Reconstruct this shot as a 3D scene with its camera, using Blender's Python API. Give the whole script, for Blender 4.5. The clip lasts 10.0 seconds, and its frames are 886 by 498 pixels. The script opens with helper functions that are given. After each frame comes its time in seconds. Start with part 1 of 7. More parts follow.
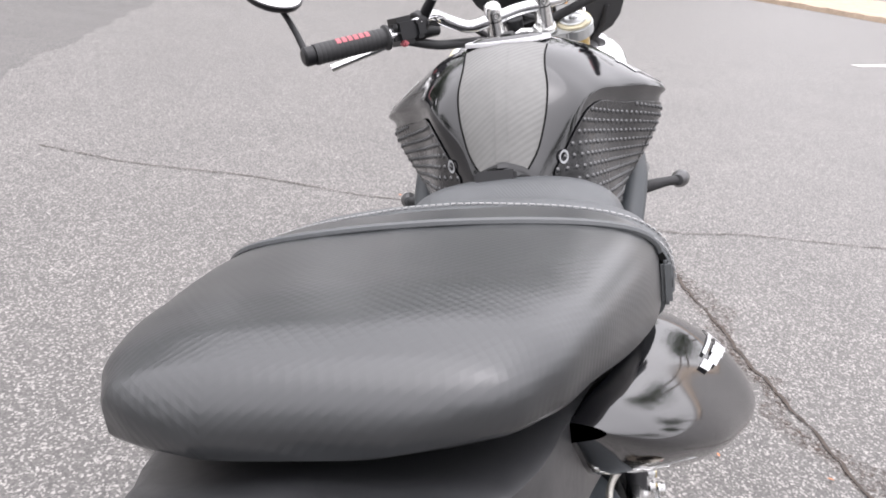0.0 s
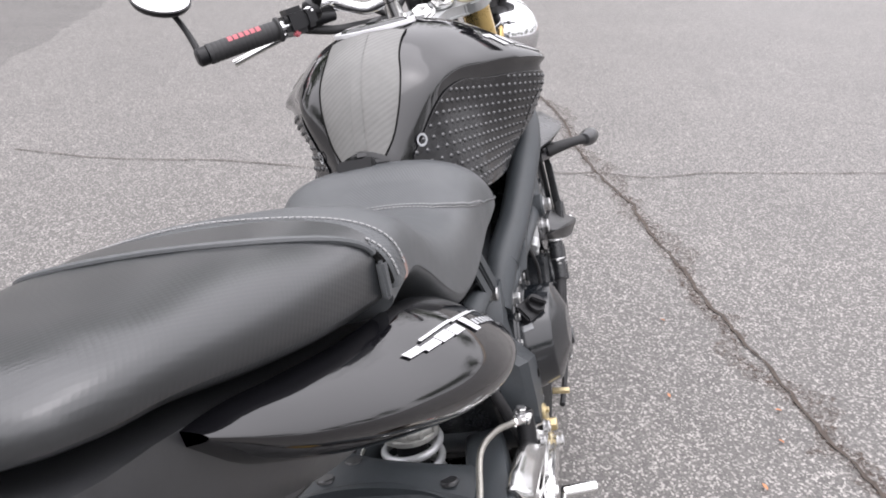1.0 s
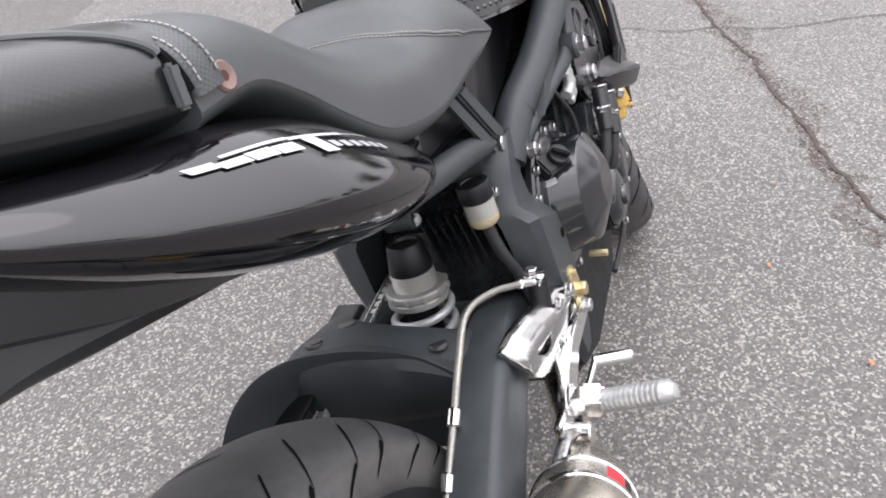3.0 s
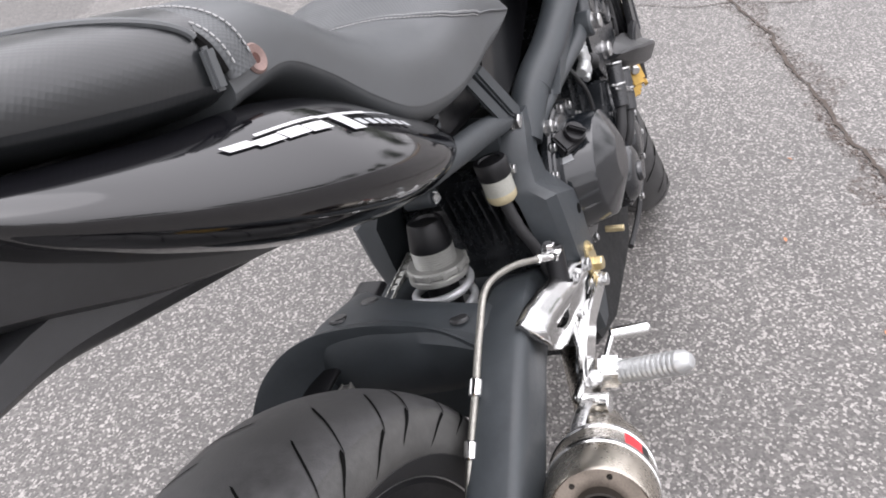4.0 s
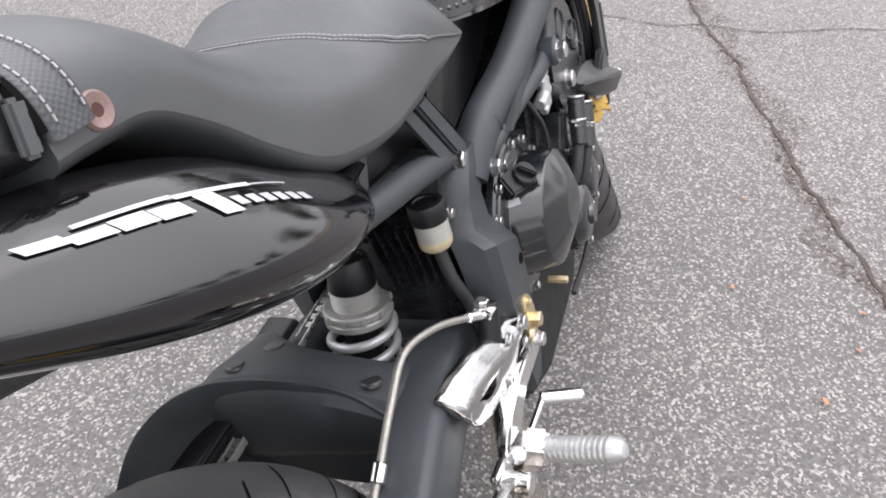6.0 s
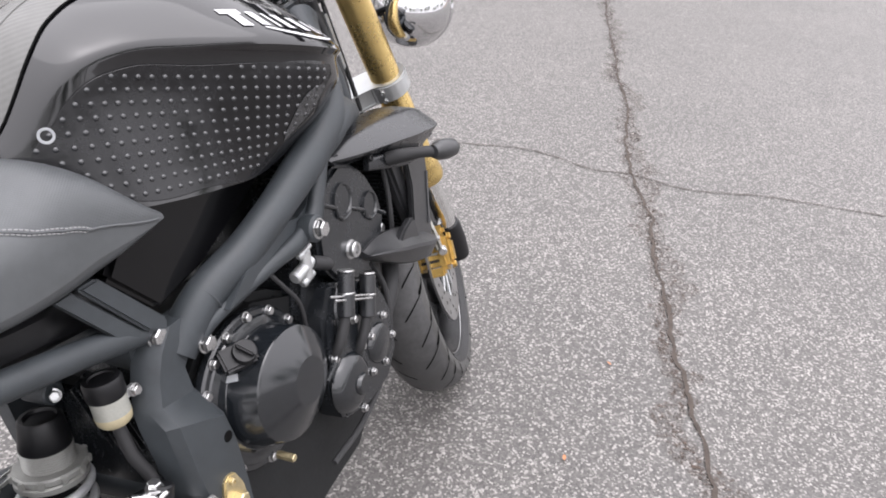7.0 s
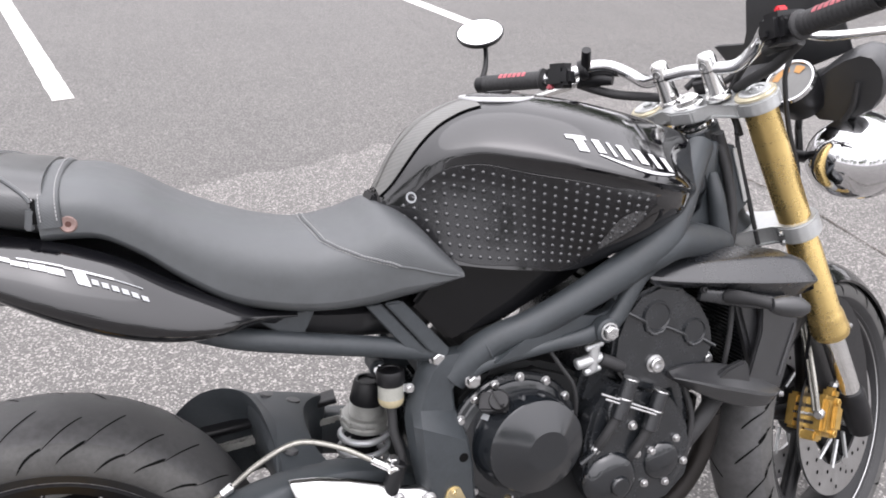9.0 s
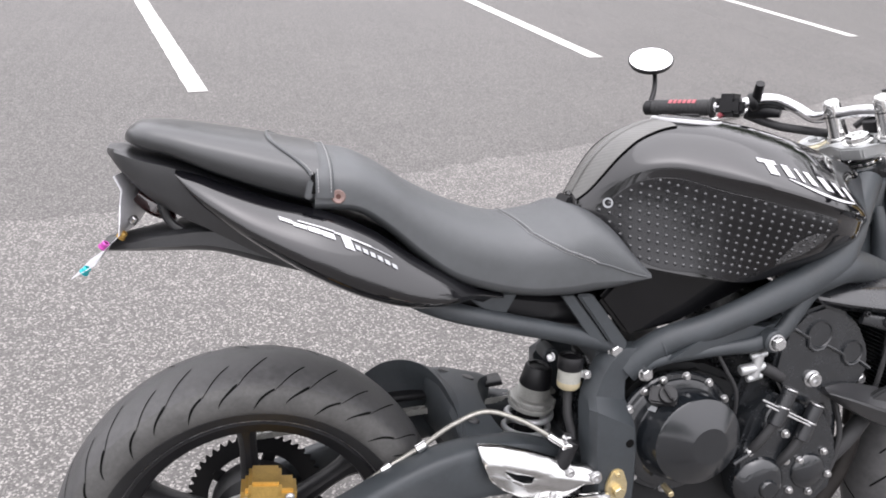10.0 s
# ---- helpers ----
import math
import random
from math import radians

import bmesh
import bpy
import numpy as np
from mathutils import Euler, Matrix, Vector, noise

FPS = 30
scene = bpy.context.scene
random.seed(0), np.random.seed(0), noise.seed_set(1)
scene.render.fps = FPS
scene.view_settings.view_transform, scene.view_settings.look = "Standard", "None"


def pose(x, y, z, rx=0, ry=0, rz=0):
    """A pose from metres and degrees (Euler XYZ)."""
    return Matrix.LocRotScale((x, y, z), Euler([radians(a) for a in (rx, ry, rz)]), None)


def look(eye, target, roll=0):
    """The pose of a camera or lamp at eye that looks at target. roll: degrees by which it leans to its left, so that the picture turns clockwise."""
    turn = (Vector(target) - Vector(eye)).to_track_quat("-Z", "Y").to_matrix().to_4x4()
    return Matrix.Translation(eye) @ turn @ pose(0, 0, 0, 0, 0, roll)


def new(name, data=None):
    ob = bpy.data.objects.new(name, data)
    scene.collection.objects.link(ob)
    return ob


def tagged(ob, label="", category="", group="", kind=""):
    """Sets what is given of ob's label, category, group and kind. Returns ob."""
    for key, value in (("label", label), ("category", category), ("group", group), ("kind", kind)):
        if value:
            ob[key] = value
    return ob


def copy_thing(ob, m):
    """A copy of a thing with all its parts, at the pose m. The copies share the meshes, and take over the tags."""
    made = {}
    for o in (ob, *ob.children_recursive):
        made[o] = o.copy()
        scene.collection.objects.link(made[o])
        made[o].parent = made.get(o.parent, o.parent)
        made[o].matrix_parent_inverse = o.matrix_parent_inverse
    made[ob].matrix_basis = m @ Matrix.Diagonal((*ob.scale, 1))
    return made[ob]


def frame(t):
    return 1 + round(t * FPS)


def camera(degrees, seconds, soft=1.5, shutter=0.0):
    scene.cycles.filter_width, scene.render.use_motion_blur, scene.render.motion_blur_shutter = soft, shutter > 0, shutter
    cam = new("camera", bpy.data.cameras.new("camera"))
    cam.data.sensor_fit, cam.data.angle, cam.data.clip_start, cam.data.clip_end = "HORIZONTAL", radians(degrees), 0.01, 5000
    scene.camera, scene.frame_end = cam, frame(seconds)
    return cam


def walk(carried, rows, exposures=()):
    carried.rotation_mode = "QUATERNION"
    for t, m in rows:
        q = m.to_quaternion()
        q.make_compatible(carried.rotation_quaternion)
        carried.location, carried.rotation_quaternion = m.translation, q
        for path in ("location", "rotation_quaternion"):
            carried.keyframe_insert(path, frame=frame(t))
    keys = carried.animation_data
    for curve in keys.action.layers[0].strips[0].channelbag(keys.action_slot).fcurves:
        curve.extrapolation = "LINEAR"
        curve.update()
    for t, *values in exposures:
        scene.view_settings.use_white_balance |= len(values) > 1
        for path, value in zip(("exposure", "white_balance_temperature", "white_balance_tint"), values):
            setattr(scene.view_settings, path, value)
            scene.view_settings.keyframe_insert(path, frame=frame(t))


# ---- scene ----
cam = camera(60.8, 10.0, 1.8)
ROWS = [
    (0.0, -0.3258, 0.1558, 1.0999, 66.91, -6.41, -79.74),
    (0.5, -0.3708, 0.1083, 1.1648, 65.12, -4.60, -81.91),
    (1.0, -0.3297, -0.0244, 1.1621, 63.72, -1.10, -80.79),
    (1.5, -0.3202, -0.1311, 1.1547, 62.46, 1.97, -77.13),
    (2.0, -0.2771, -0.2170, 1.1177, 59.70, 3.46, -77.65),
    (2.5, -0.2517, -0.1998, 1.0741, 57.30, 4.81, -75.21),
    (3.0, -0.2280, -0.1931, 1.0647, 55.85, 6.45, -72.27),
    (3.2, -0.2297, -0.1935, 1.0728, 55.57, 7.04, -71.63),
    (4.5, -0.2581, -0.1968, 1.0710, 53.60, 7.68, -72.10),
    (5.0, -0.2331, -0.1704, 1.0019, 52.02, 7.34, -71.94),
    (5.2, -0.2145, -0.1693, 1.0131, 51.64, 6.85, -71.75),
    (6.3, -0.0818, -0.1910, 1.1185, 54.59, -1.79, -71.69),
    (6.5, -0.0577, -0.2349, 1.1593, 56.30, -2.90, -71.64),
    (7.0, 0.0628, -0.4658, 1.1850, 59.35, -5.38, -67.31),
    (7.5, 0.1910, -0.4967, 1.2084, 58.29, -4.12, -59.29),
    (8.0, 0.3368, -0.4586, 1.2743, 56.52, -1.27, -48.02),
    (8.5, 0.3228, -0.5310, 1.2915, 58.66, -0.79, -29.36),
    (9.0, 0.2695, -0.8016, 1.3255, 61.15, -1.69, -19.49),
    (9.5, 0.1893, -0.8539, 1.3014, 61.54, -5.69, -18.13),
    (10.0, 0.0301, -0.8691, 1.3423, 62.17, -4.35, -12.81),
]
BETWEEN = [
    (9.3, look((0.264, -0.834, 1.313), (0.919, 0.797, 0.358), 4.3)),
    (9.8, look((0.079, -0.856, 1.327), (0.585, 0.831, 0.379), 4.9)),
]
stations = sorted([(t, pose(x, y, z, rx, ry, rz)) for t, x, y, z, rx, ry, rz in ROWS] + BETWEEN, key=lambda row: row[0])
walk(cam, stations, [(0.0, 1.26, 6370, 16), (0.5, 1.16, 6370, 16), (1.5, 1.11, 6370, 16), (3.0, 1.17, 6370, 16), (4.5, 1.21, 6370, 16), (6.5, 1.21, 6370, 16), (7.5, 1.16, 6370, 16), (8.5, 1.27, 6370, 16), (10.0, 1.14, 6370, 16)])
# ---- light: bright overcast sky ----
world = bpy.data.worlds.new("overcast_sky")
scene.world = world
world.use_nodes = True
wn = world.node_tree.nodes
sky = wn.new("ShaderNodeTexSky")
sky.sky_type = "NISHITA"
sky.sun_disc = False
sky.sun_elevation = radians(78)
sky.sun_rotation = radians(200)
sky.dust_density = 6.0
sky.air_density = 1.0
hsv = wn.new("ShaderNodeHueSaturation")
hsv.inputs["Saturation"].default_value = 0.16
world.node_tree.links.new(sky.outputs[0], hsv.inputs["Color"])
cloud = wn.new("ShaderNodeMixRGB")
cloud.inputs[0].default_value = 0.80
where = wn.new("ShaderNodeTexCoord")
split = wn.new("ShaderNodeSeparateXYZ")
rise = wn.new("ShaderNodeMapRange")
rise.inputs["To Min"].default_value, rise.inputs["To Max"].default_value = 6.0, 11.5
world.node_tree.links.new(where.outputs["Generated"], split.inputs[0])
world.node_tree.links.new(split.outputs["Z"], rise.inputs["Value"])
world.node_tree.links.new(rise.outputs[0], cloud.inputs[2])
world.node_tree.links.new(hsv.outputs[0], cloud.inputs[1])
world.node_tree.links.new(cloud.outputs[0], wn["Background"].inputs["Color"])
wn["Background"].inputs["Strength"].default_value = 0.15
sun = new("sun", bpy.data.lights.new("sun", "SUN"))
sun.data.energy = 0.5
sun.data.angle = radians(70)
sun.data.color = (1.0, 0.995, 0.985)
sun.matrix_world = look((0, 0, 20), (-0.06, -0.12, 19.0))


# ---- materials ----
def material(name, base, rough, metal=0.0, coat=0.0, bump=0.0, bump_scale=400.0, vary=0.0, vary_scale=14.0, rough_vary=0.0, spec=0.5, aniso=0.0):
    m = bpy.data.materials.new(name)
    m.use_nodes = True
    nt = m.node_tree
    b = nt.nodes["Principled BSDF"]
    b.inputs["Base Color"].default_value = (*base, 1)
    b.inputs["Roughness"].default_value = rough
    b.inputs["Metallic"].default_value = metal
    b.inputs["Coat Weight"].default_value = coat
    b.inputs["Coat Roughness"].default_value = 0.03
    b.inputs["Specular IOR Level"].default_value = spec
    b.inputs["Anisotropic"].default_value = aniso
    co = nt.nodes.new("ShaderNodeTexCoord")

    def noise_node(scale, detail=4.0, rgh=0.6):
        t = nt.nodes.new("ShaderNodeTexNoise")
        t.inputs["Scale"].default_value = scale
        t.inputs["Detail"].default_value = detail
        t.inputs["Roughness"].default_value = rgh
        nt.links.new(co.outputs["Object"], t.inputs["Vector"])
        return t
    if vary:
        big, fine = noise_node(vary_scale, 5.0, 0.65), noise_node(vary_scale * 9, 3.0)
        mix = nt.nodes.new("ShaderNodeMath")
        mix.operation = "MULTIPLY_ADD"
        mix.inputs[1].default_value, mix.inputs[2].default_value = 0.4, 0.0
        nt.links.new(fine.outputs["Fac"], mix.inputs[0])
        add = nt.nodes.new("ShaderNodeMath")
        add.operation = "MULTIPLY_ADD"
        add.inputs[1].default_value = 0.6
        nt.links.new(big.outputs["Fac"], add.inputs[0])
        nt.links.new(mix.outputs[0], add.inputs[2])
        ramp = nt.nodes.new("ShaderNodeValToRGB")
        ramp.color_ramp.elements[0].position, ramp.color_ramp.elements[1].position = 0.3, 0.7
        ramp.color_ramp.elements[0].color = (*[c * (1 - vary) for c in base], 1)
        ramp.color_ramp.elements[1].color = (*[min(1, c * (1 + vary)) for c in base], 1)
        nt.links.new(add.outputs[0], ramp.inputs[0])
        nt.links.new(ramp.outputs[0], b.inputs["Base Color"])
        if rough_vary:
            rr = nt.nodes.new("ShaderNodeMapRange")
            rr.inputs["From Min"].default_value, rr.inputs["From Max"].default_value = 0.3, 0.7
            rr.inputs["To Min"].default_value, rr.inputs["To Max"].default_value = max(0.02, rough - rough_vary), min(1, rough + rough_vary)
            nt.links.new(add.outputs[0], rr.inputs["Value"])
            nt.links.new(rr.outputs[0], b.inputs["Roughness"])
    if bump:
        fine = noise_node(bump_scale, 3.0)
        bp = nt.nodes.new("ShaderNodeBump")
        bp.inputs["Strength"].default_value = bump
        bp.inputs["Distance"].default_value = 0.0006
        nt.links.new(fine.outputs["Fac"], bp.inputs["Height"])
        nt.links.new(bp.outputs[0], b.inputs["Normal"])
    return m


def woven(name, base, rough, scale, depth, kind="DOTS"):
    """A surface with a small regular emboss."""
    m = material(name, base, rough, vary=0.15, vary_scale=9)
    nt = m.node_tree
    b = nt.nodes["Principled BSDF"]
    co = nt.nodes.new("ShaderNodeTexCoord")
    if kind == "DOTS":
        t = nt.nodes.new("ShaderNodeTexVoronoi")
        t.inputs["Scale"].default_value = scale
        t.inputs["Randomness"].default_value = 0.06
        out = t.outputs["Distance"]
    else:
        t = nt.nodes.new("ShaderNodeTexWave")
        t.inputs["Scale"].default_value = scale
        t.inputs["Distortion"].default_value = 0.0
        t.bands_direction = "DIAGONAL"
        out = t.outputs["Fac"]
    if kind == "DOTS":
        # a diamond lattice that runs on from the top of the seat down its sides
        t.voronoi_dimensions = "2D"
        ax, mul, add, sub, pack = [nt.nodes.new(k) for k in ("ShaderNodeSeparateXYZ", "ShaderNodeMath", "ShaderNodeMath", "ShaderNodeMath", "ShaderNodeCombineXYZ")]
        side = nt.nodes.new("ShaderNodeMath")
        side.operation, mul.operation, add.operation, sub.operation = "ABSOLUTE", "SUBTRACT", "ADD", "SUBTRACT"
        nt.links.new(co.outputs["Object"], ax.inputs[0])
        nt.links.new(ax.outputs["Y"], side.inputs[0])
        nt.links.new(ax.outputs["Z"], mul.inputs[0])
        nt.links.new(side.outputs[0], mul.inputs[1])
        for n_, k in ((add, 0), (sub, 1)):
            nt.links.new(ax.outputs["X"], n_.inputs[0])
            nt.links.new(mul.outputs[0], n_.inputs[1])
            nt.links.new(n_.outputs[0], pack.inputs[k])
        nt.links.new(pack.outputs[0], t.inputs["Vector"])
    else:
        nt.links.new(co.outputs["Object"], t.inputs["Vector"])
    bp = nt.nodes.new("ShaderNodeBump")
    bp.inputs["Strength"].default_value = depth
    bp.inputs["Distance"].default_value = 0.0012
    nt.links.new(out, bp.inputs["Height"])
    nt.links.new(bp.outputs[0], b.inputs["Normal"])
    return m


GLOSS = material("gloss_black_paint", (0.004, 0.004, 0.005), 0.07, vary=0.25, vary_scale=30, rough_vary=0.03, spec=0.78)
INKY = material("inky_black_panel", (0.003, 0.003, 0.0035), 0.10, vary=0.25, vary_scale=30, rough_vary=0.04, spec=0.3)
DUCT = material("satin_black_duct", (0.0125, 0.0135, 0.0155), 0.29, bump=0.04, bump_scale=900, vary=0.25, vary_scale=22, rough_vary=0.07, spec=0.75)
FRAME = material("satin_graphite_paint", (0.029, 0.034, 0.038), 0.52, bump=0.12, bump_scale=900, vary=0.28, vary_scale=16, rough_vary=0.10)
PLASTIC = material("matt_black_plastic", (0.020, 0.0205, 0.022), 0.36, bump=0.15, bump_scale=1500, vary=0.25, vary_scale=22, rough_vary=0.08, spec=0.7)
DARK = material("black_plastic", (0.007, 0.007, 0.008), 0.4, vary=0.3, vary_scale=20, rough_vary=0.1, spec=0.32)
ENGINE = material("black_engine_paint", (0.0115, 0.013, 0.015), 0.24, bump=0.12, bump_scale=700, vary=0.35, vary_scale=25, rough_vary=0.1, spec=0.75)
CLUTCH = material("satin_black_cover", (0.008, 0.0095, 0.0115), 0.14, bump=0.03, bump_scale=900, vary=0.25, vary_scale=20, rough_vary=0.05, spec=0.8)
VINYL = material("black_vinyl", (0.053, 0.057, 0.060), 0.44, bump=0.25, bump_scale=1300, vary=0.18, vary_scale=8, rough_vary=0.08, spec=0.62)
WEAVE = woven("embossed_black_vinyl", (0.056, 0.060, 0.063), 0.42, 230, 0.35)
SLICK = woven("slick_embossed_vinyl", (0.015, 0.0165, 0.018), 0.29, 190, 0.10)
SLICK.node_tree.nodes["Principled BSDF"].inputs["Specular IOR Level"].default_value = 0.85
TANKPAD = woven("grey_carbon_pad", (0.105, 0.104, 0.099), 0.40, 55, 0.16, "WAVE")
RUBBER = material("tyre_rubber", (0.052, 0.0515, 0.052), 0.54, bump=0.5, bump_scale=500, vary=0.5, vary_scale=10, rough_vary=0.14)
DUSTY = material("dusty_tyre_shoulder", (0.058, 0.057, 0.055), 0.62, bump=0.4, bump_scale=500, vary=0.4, vary_scale=18, rough_vary=0.1)
WALL = material("tyre_sidewall", (0.017, 0.017, 0.018), 0.55, bump=0.3, bump_scale=600, vary=0.35, vary_scale=15)
GROOVE = material("tyre_groove", (0.005, 0.005, 0.005), 0.9, spec=0.05)
GRIP = material("black_rubber", (0.018, 0.018, 0.019), 0.65, bump=0.4, bump_scale=600, vary=0.2)
KNEEPAD = material("clear_textured_film", (0.005, 0.005, 0.006), 0.16, bump=0.08, bump_scale=120, vary=0.7, vary_scale=14, rough_vary=0.26, spec=0.5)
FROST = material("crinkled_film", (0.035, 0.036, 0.038), 0.22, bump=1.0, bump_scale=110, vary=0.8, vary_scale=70, rough_vary=0.2, spec=1.0)
STUD = material("film_stud", (0.02, 0.021, 0.023), 0.2, spec=0.9)
CHROME = material("chrome", (0.63, 0.63, 0.64), 0.07, metal=1.0, bump=0.03, bump_scale=60, vary=0.08, vary_scale=30, rough_vary=0.04)
POLISHED = material("polished_aluminium", (0.80, 0.80, 0.79), 0.16, metal=1.0, bump=0.05, bump_scale=500, vary=0.08, vary_scale=30, rough_vary=0.06)
CAST = material("silver_cast_aluminium", (0.50, 0.51, 0.51), 0.42, metal=0.75, bump=0.2, bump_scale=900, vary=0.12, vary_scale=30, rough_vary=0.08)
# a little darker and much duller than the engine paint, for the main case
DULLCASE = material("dull_black_casting", (0.010, 0.0105, 0.011), 0.6, bump=0.4, bump_scale=400, vary=0.4, vary_scale=25, rough_vary=0.15, spec=0.25)
GUARD = material("polished_cast_alloy", (0.50, 0.50, 0.495), 0.17, metal=1.0, bump=0.04, bump_scale=300, vary=0.10, vary_scale=30, rough_vary=0.06)
STEEL = material("zinc_bolt", (0.54, 0.54, 0.54), 0.28, metal=1.0, vary=0.2, vary_scale=80, rough_vary=0.1)
SPRING = material("silver_spring_paint", (0.52, 0.53, 0.54), 0.35, metal=0.35, vary=0.15, vary_scale=40, rough_vary=0.08)
GOLDFORK = material("gold_anodised_fork", (0.53, 0.385, 0.155), 0.28, metal=0.85, vary=0.10, vary_scale=20, rough_vary=0.08)
GOLDCAL = material("gold_anodised_caliper", (0.52, 0.34, 0.10), 0.38, metal=0.8, bump=0.1, bump_scale=700, vary=0.25, vary_scale=40, rough_vary=0.1)
BRASS = material("passivated_zinc", (0.58, 0.49, 0.30), 0.38, metal=0.9, vary=0.2, vary_scale=60, rough_vary=0.1)
CREAM = material("faded_gold_ring", (0.52, 0.47, 0.34), 0.42, metal=0.6, vary=0.2, vary_scale=50, rough_vary=0.1)
TITAN = material("brushed_titanium", (0.50, 0.46, 0.40), 0.27, metal=1.0, bump=0.1, bump_scale=1200, vary=0.12, vary_scale=20, rough_vary=0.06, aniso=0.4)
BRAID = material("braided_steel", (0.34, 0.33, 0.30), 0.36, metal=0.95, bump=0.8, bump_scale=1500, vary=0.3, vary_scale=200)
DISC = material("brake_disc_steel", (0.42, 0.42, 0.42), 0.35, metal=1.0, vary=0.12, vary_scale=40, rough_vary=0.1)
SOOT = material("sooty_steel", (0.035, 0.03, 0.026), 0.6, metal=0.5, vary=0.4, vary_scale=30)
ENDFACE = material("heat_stained_end_cap", (0.26, 0.22, 0.185), 0.34, metal=0.9, vary=0.3, vary_scale=45, rough_vary=0.1)
HOLEBROWN = material("rusty_eyelet_hole", (0.06, 0.022, 0.016), 0.8)
DIALMARK = material("orange_dial_marks", (0.42, 0.21, 0.06), 0.5)
THREADED = material("dull_threaded_alloy", (0.33, 0.33, 0.31), 0.45, metal=0.4, vary=0.2, vary_scale=60, rough_vary=0.1)
COPPER = material("heated_header_steel", (0.018, 0.0155, 0.014), 0.5, metal=0.5, vary=0.3, vary_scale=20, rough_vary=0.1)
RED = material("red_plastic", (0.55, 0.02, 0.03), 0.4)
PINK = material("faded_red_print", (0.33, 0.07, 0.085), 0.5, vary=0.3, vary_scale=60)
AMBER = material("amber_plastic", (0.75, 0.30, 0.02), 0.25, coat=0.4)
WHITE = material("white_vinyl_print", (0.48, 0.48, 0.49), 0.38, vary=0.06, vary_scale=40)
SILVERPRINT = material("grey_print", (0.33, 0.34, 0.35), 0.35)
THREAD = material("grey_thread", (0.28, 0.28, 0.28), 0.7)
FLUID = material("translucent_reservoir", (0.30, 0.30, 0.27), 0.25, vary=0.15, vary_scale=50)
FLUID2 = material("brake_fluid_seen_through_plastic", (0.36, 0.31, 0.20), 0.25, vary=0.15, vary_scale=50)
MIRROR = material("mirror_glass", (0.9, 0.9, 0.9), 0.01, metal=1.0)
RUST = material("worn_copper_grommet", (0.20, 0.135, 0.12), 0.5, metal=0.3, vary=0.35, vary_scale=120)
LENS = material("dark_smoked_lens", (0.02, 0.006, 0.006), 0.1, coat=1.0)
TEAL = material("teal_anodised", (0.05, 0.55, 0.6), 0.3, metal=0.7)
MAGENTA = material("magenta_anodised", (0.55, 0.10, 0.42), 0.3, metal=0.7)
GAUGE = material("gauge_face", (0.15, 0.15, 0.145), 0.3, vary=0.12, vary_scale=60)
PLATE = material("white_plate", (0.50, 0.50, 0.52), 0.3, vary=0.15, vary_scale=40)
LINE = material("worn_white_road_paint", (0.50, 0.49, 0.47), 0.75, bump=0.5, bump_scale=150, vary=0.18, vary_scale=25)
BARK = material("bark", (0.10, 0.075, 0.055), 0.9, bump=0.8, bump_scale=30, vary=0.3, vary_scale=6)
LEAF = material("foliage", (0.055, 0.085, 0.03), 0.7, vary=0.5, vary_scale=1.2)
DRYLEAF = material("dry_leaf", (0.45, 0.20, 0.10), 0.8, vary=0.3, vary_scale=90)


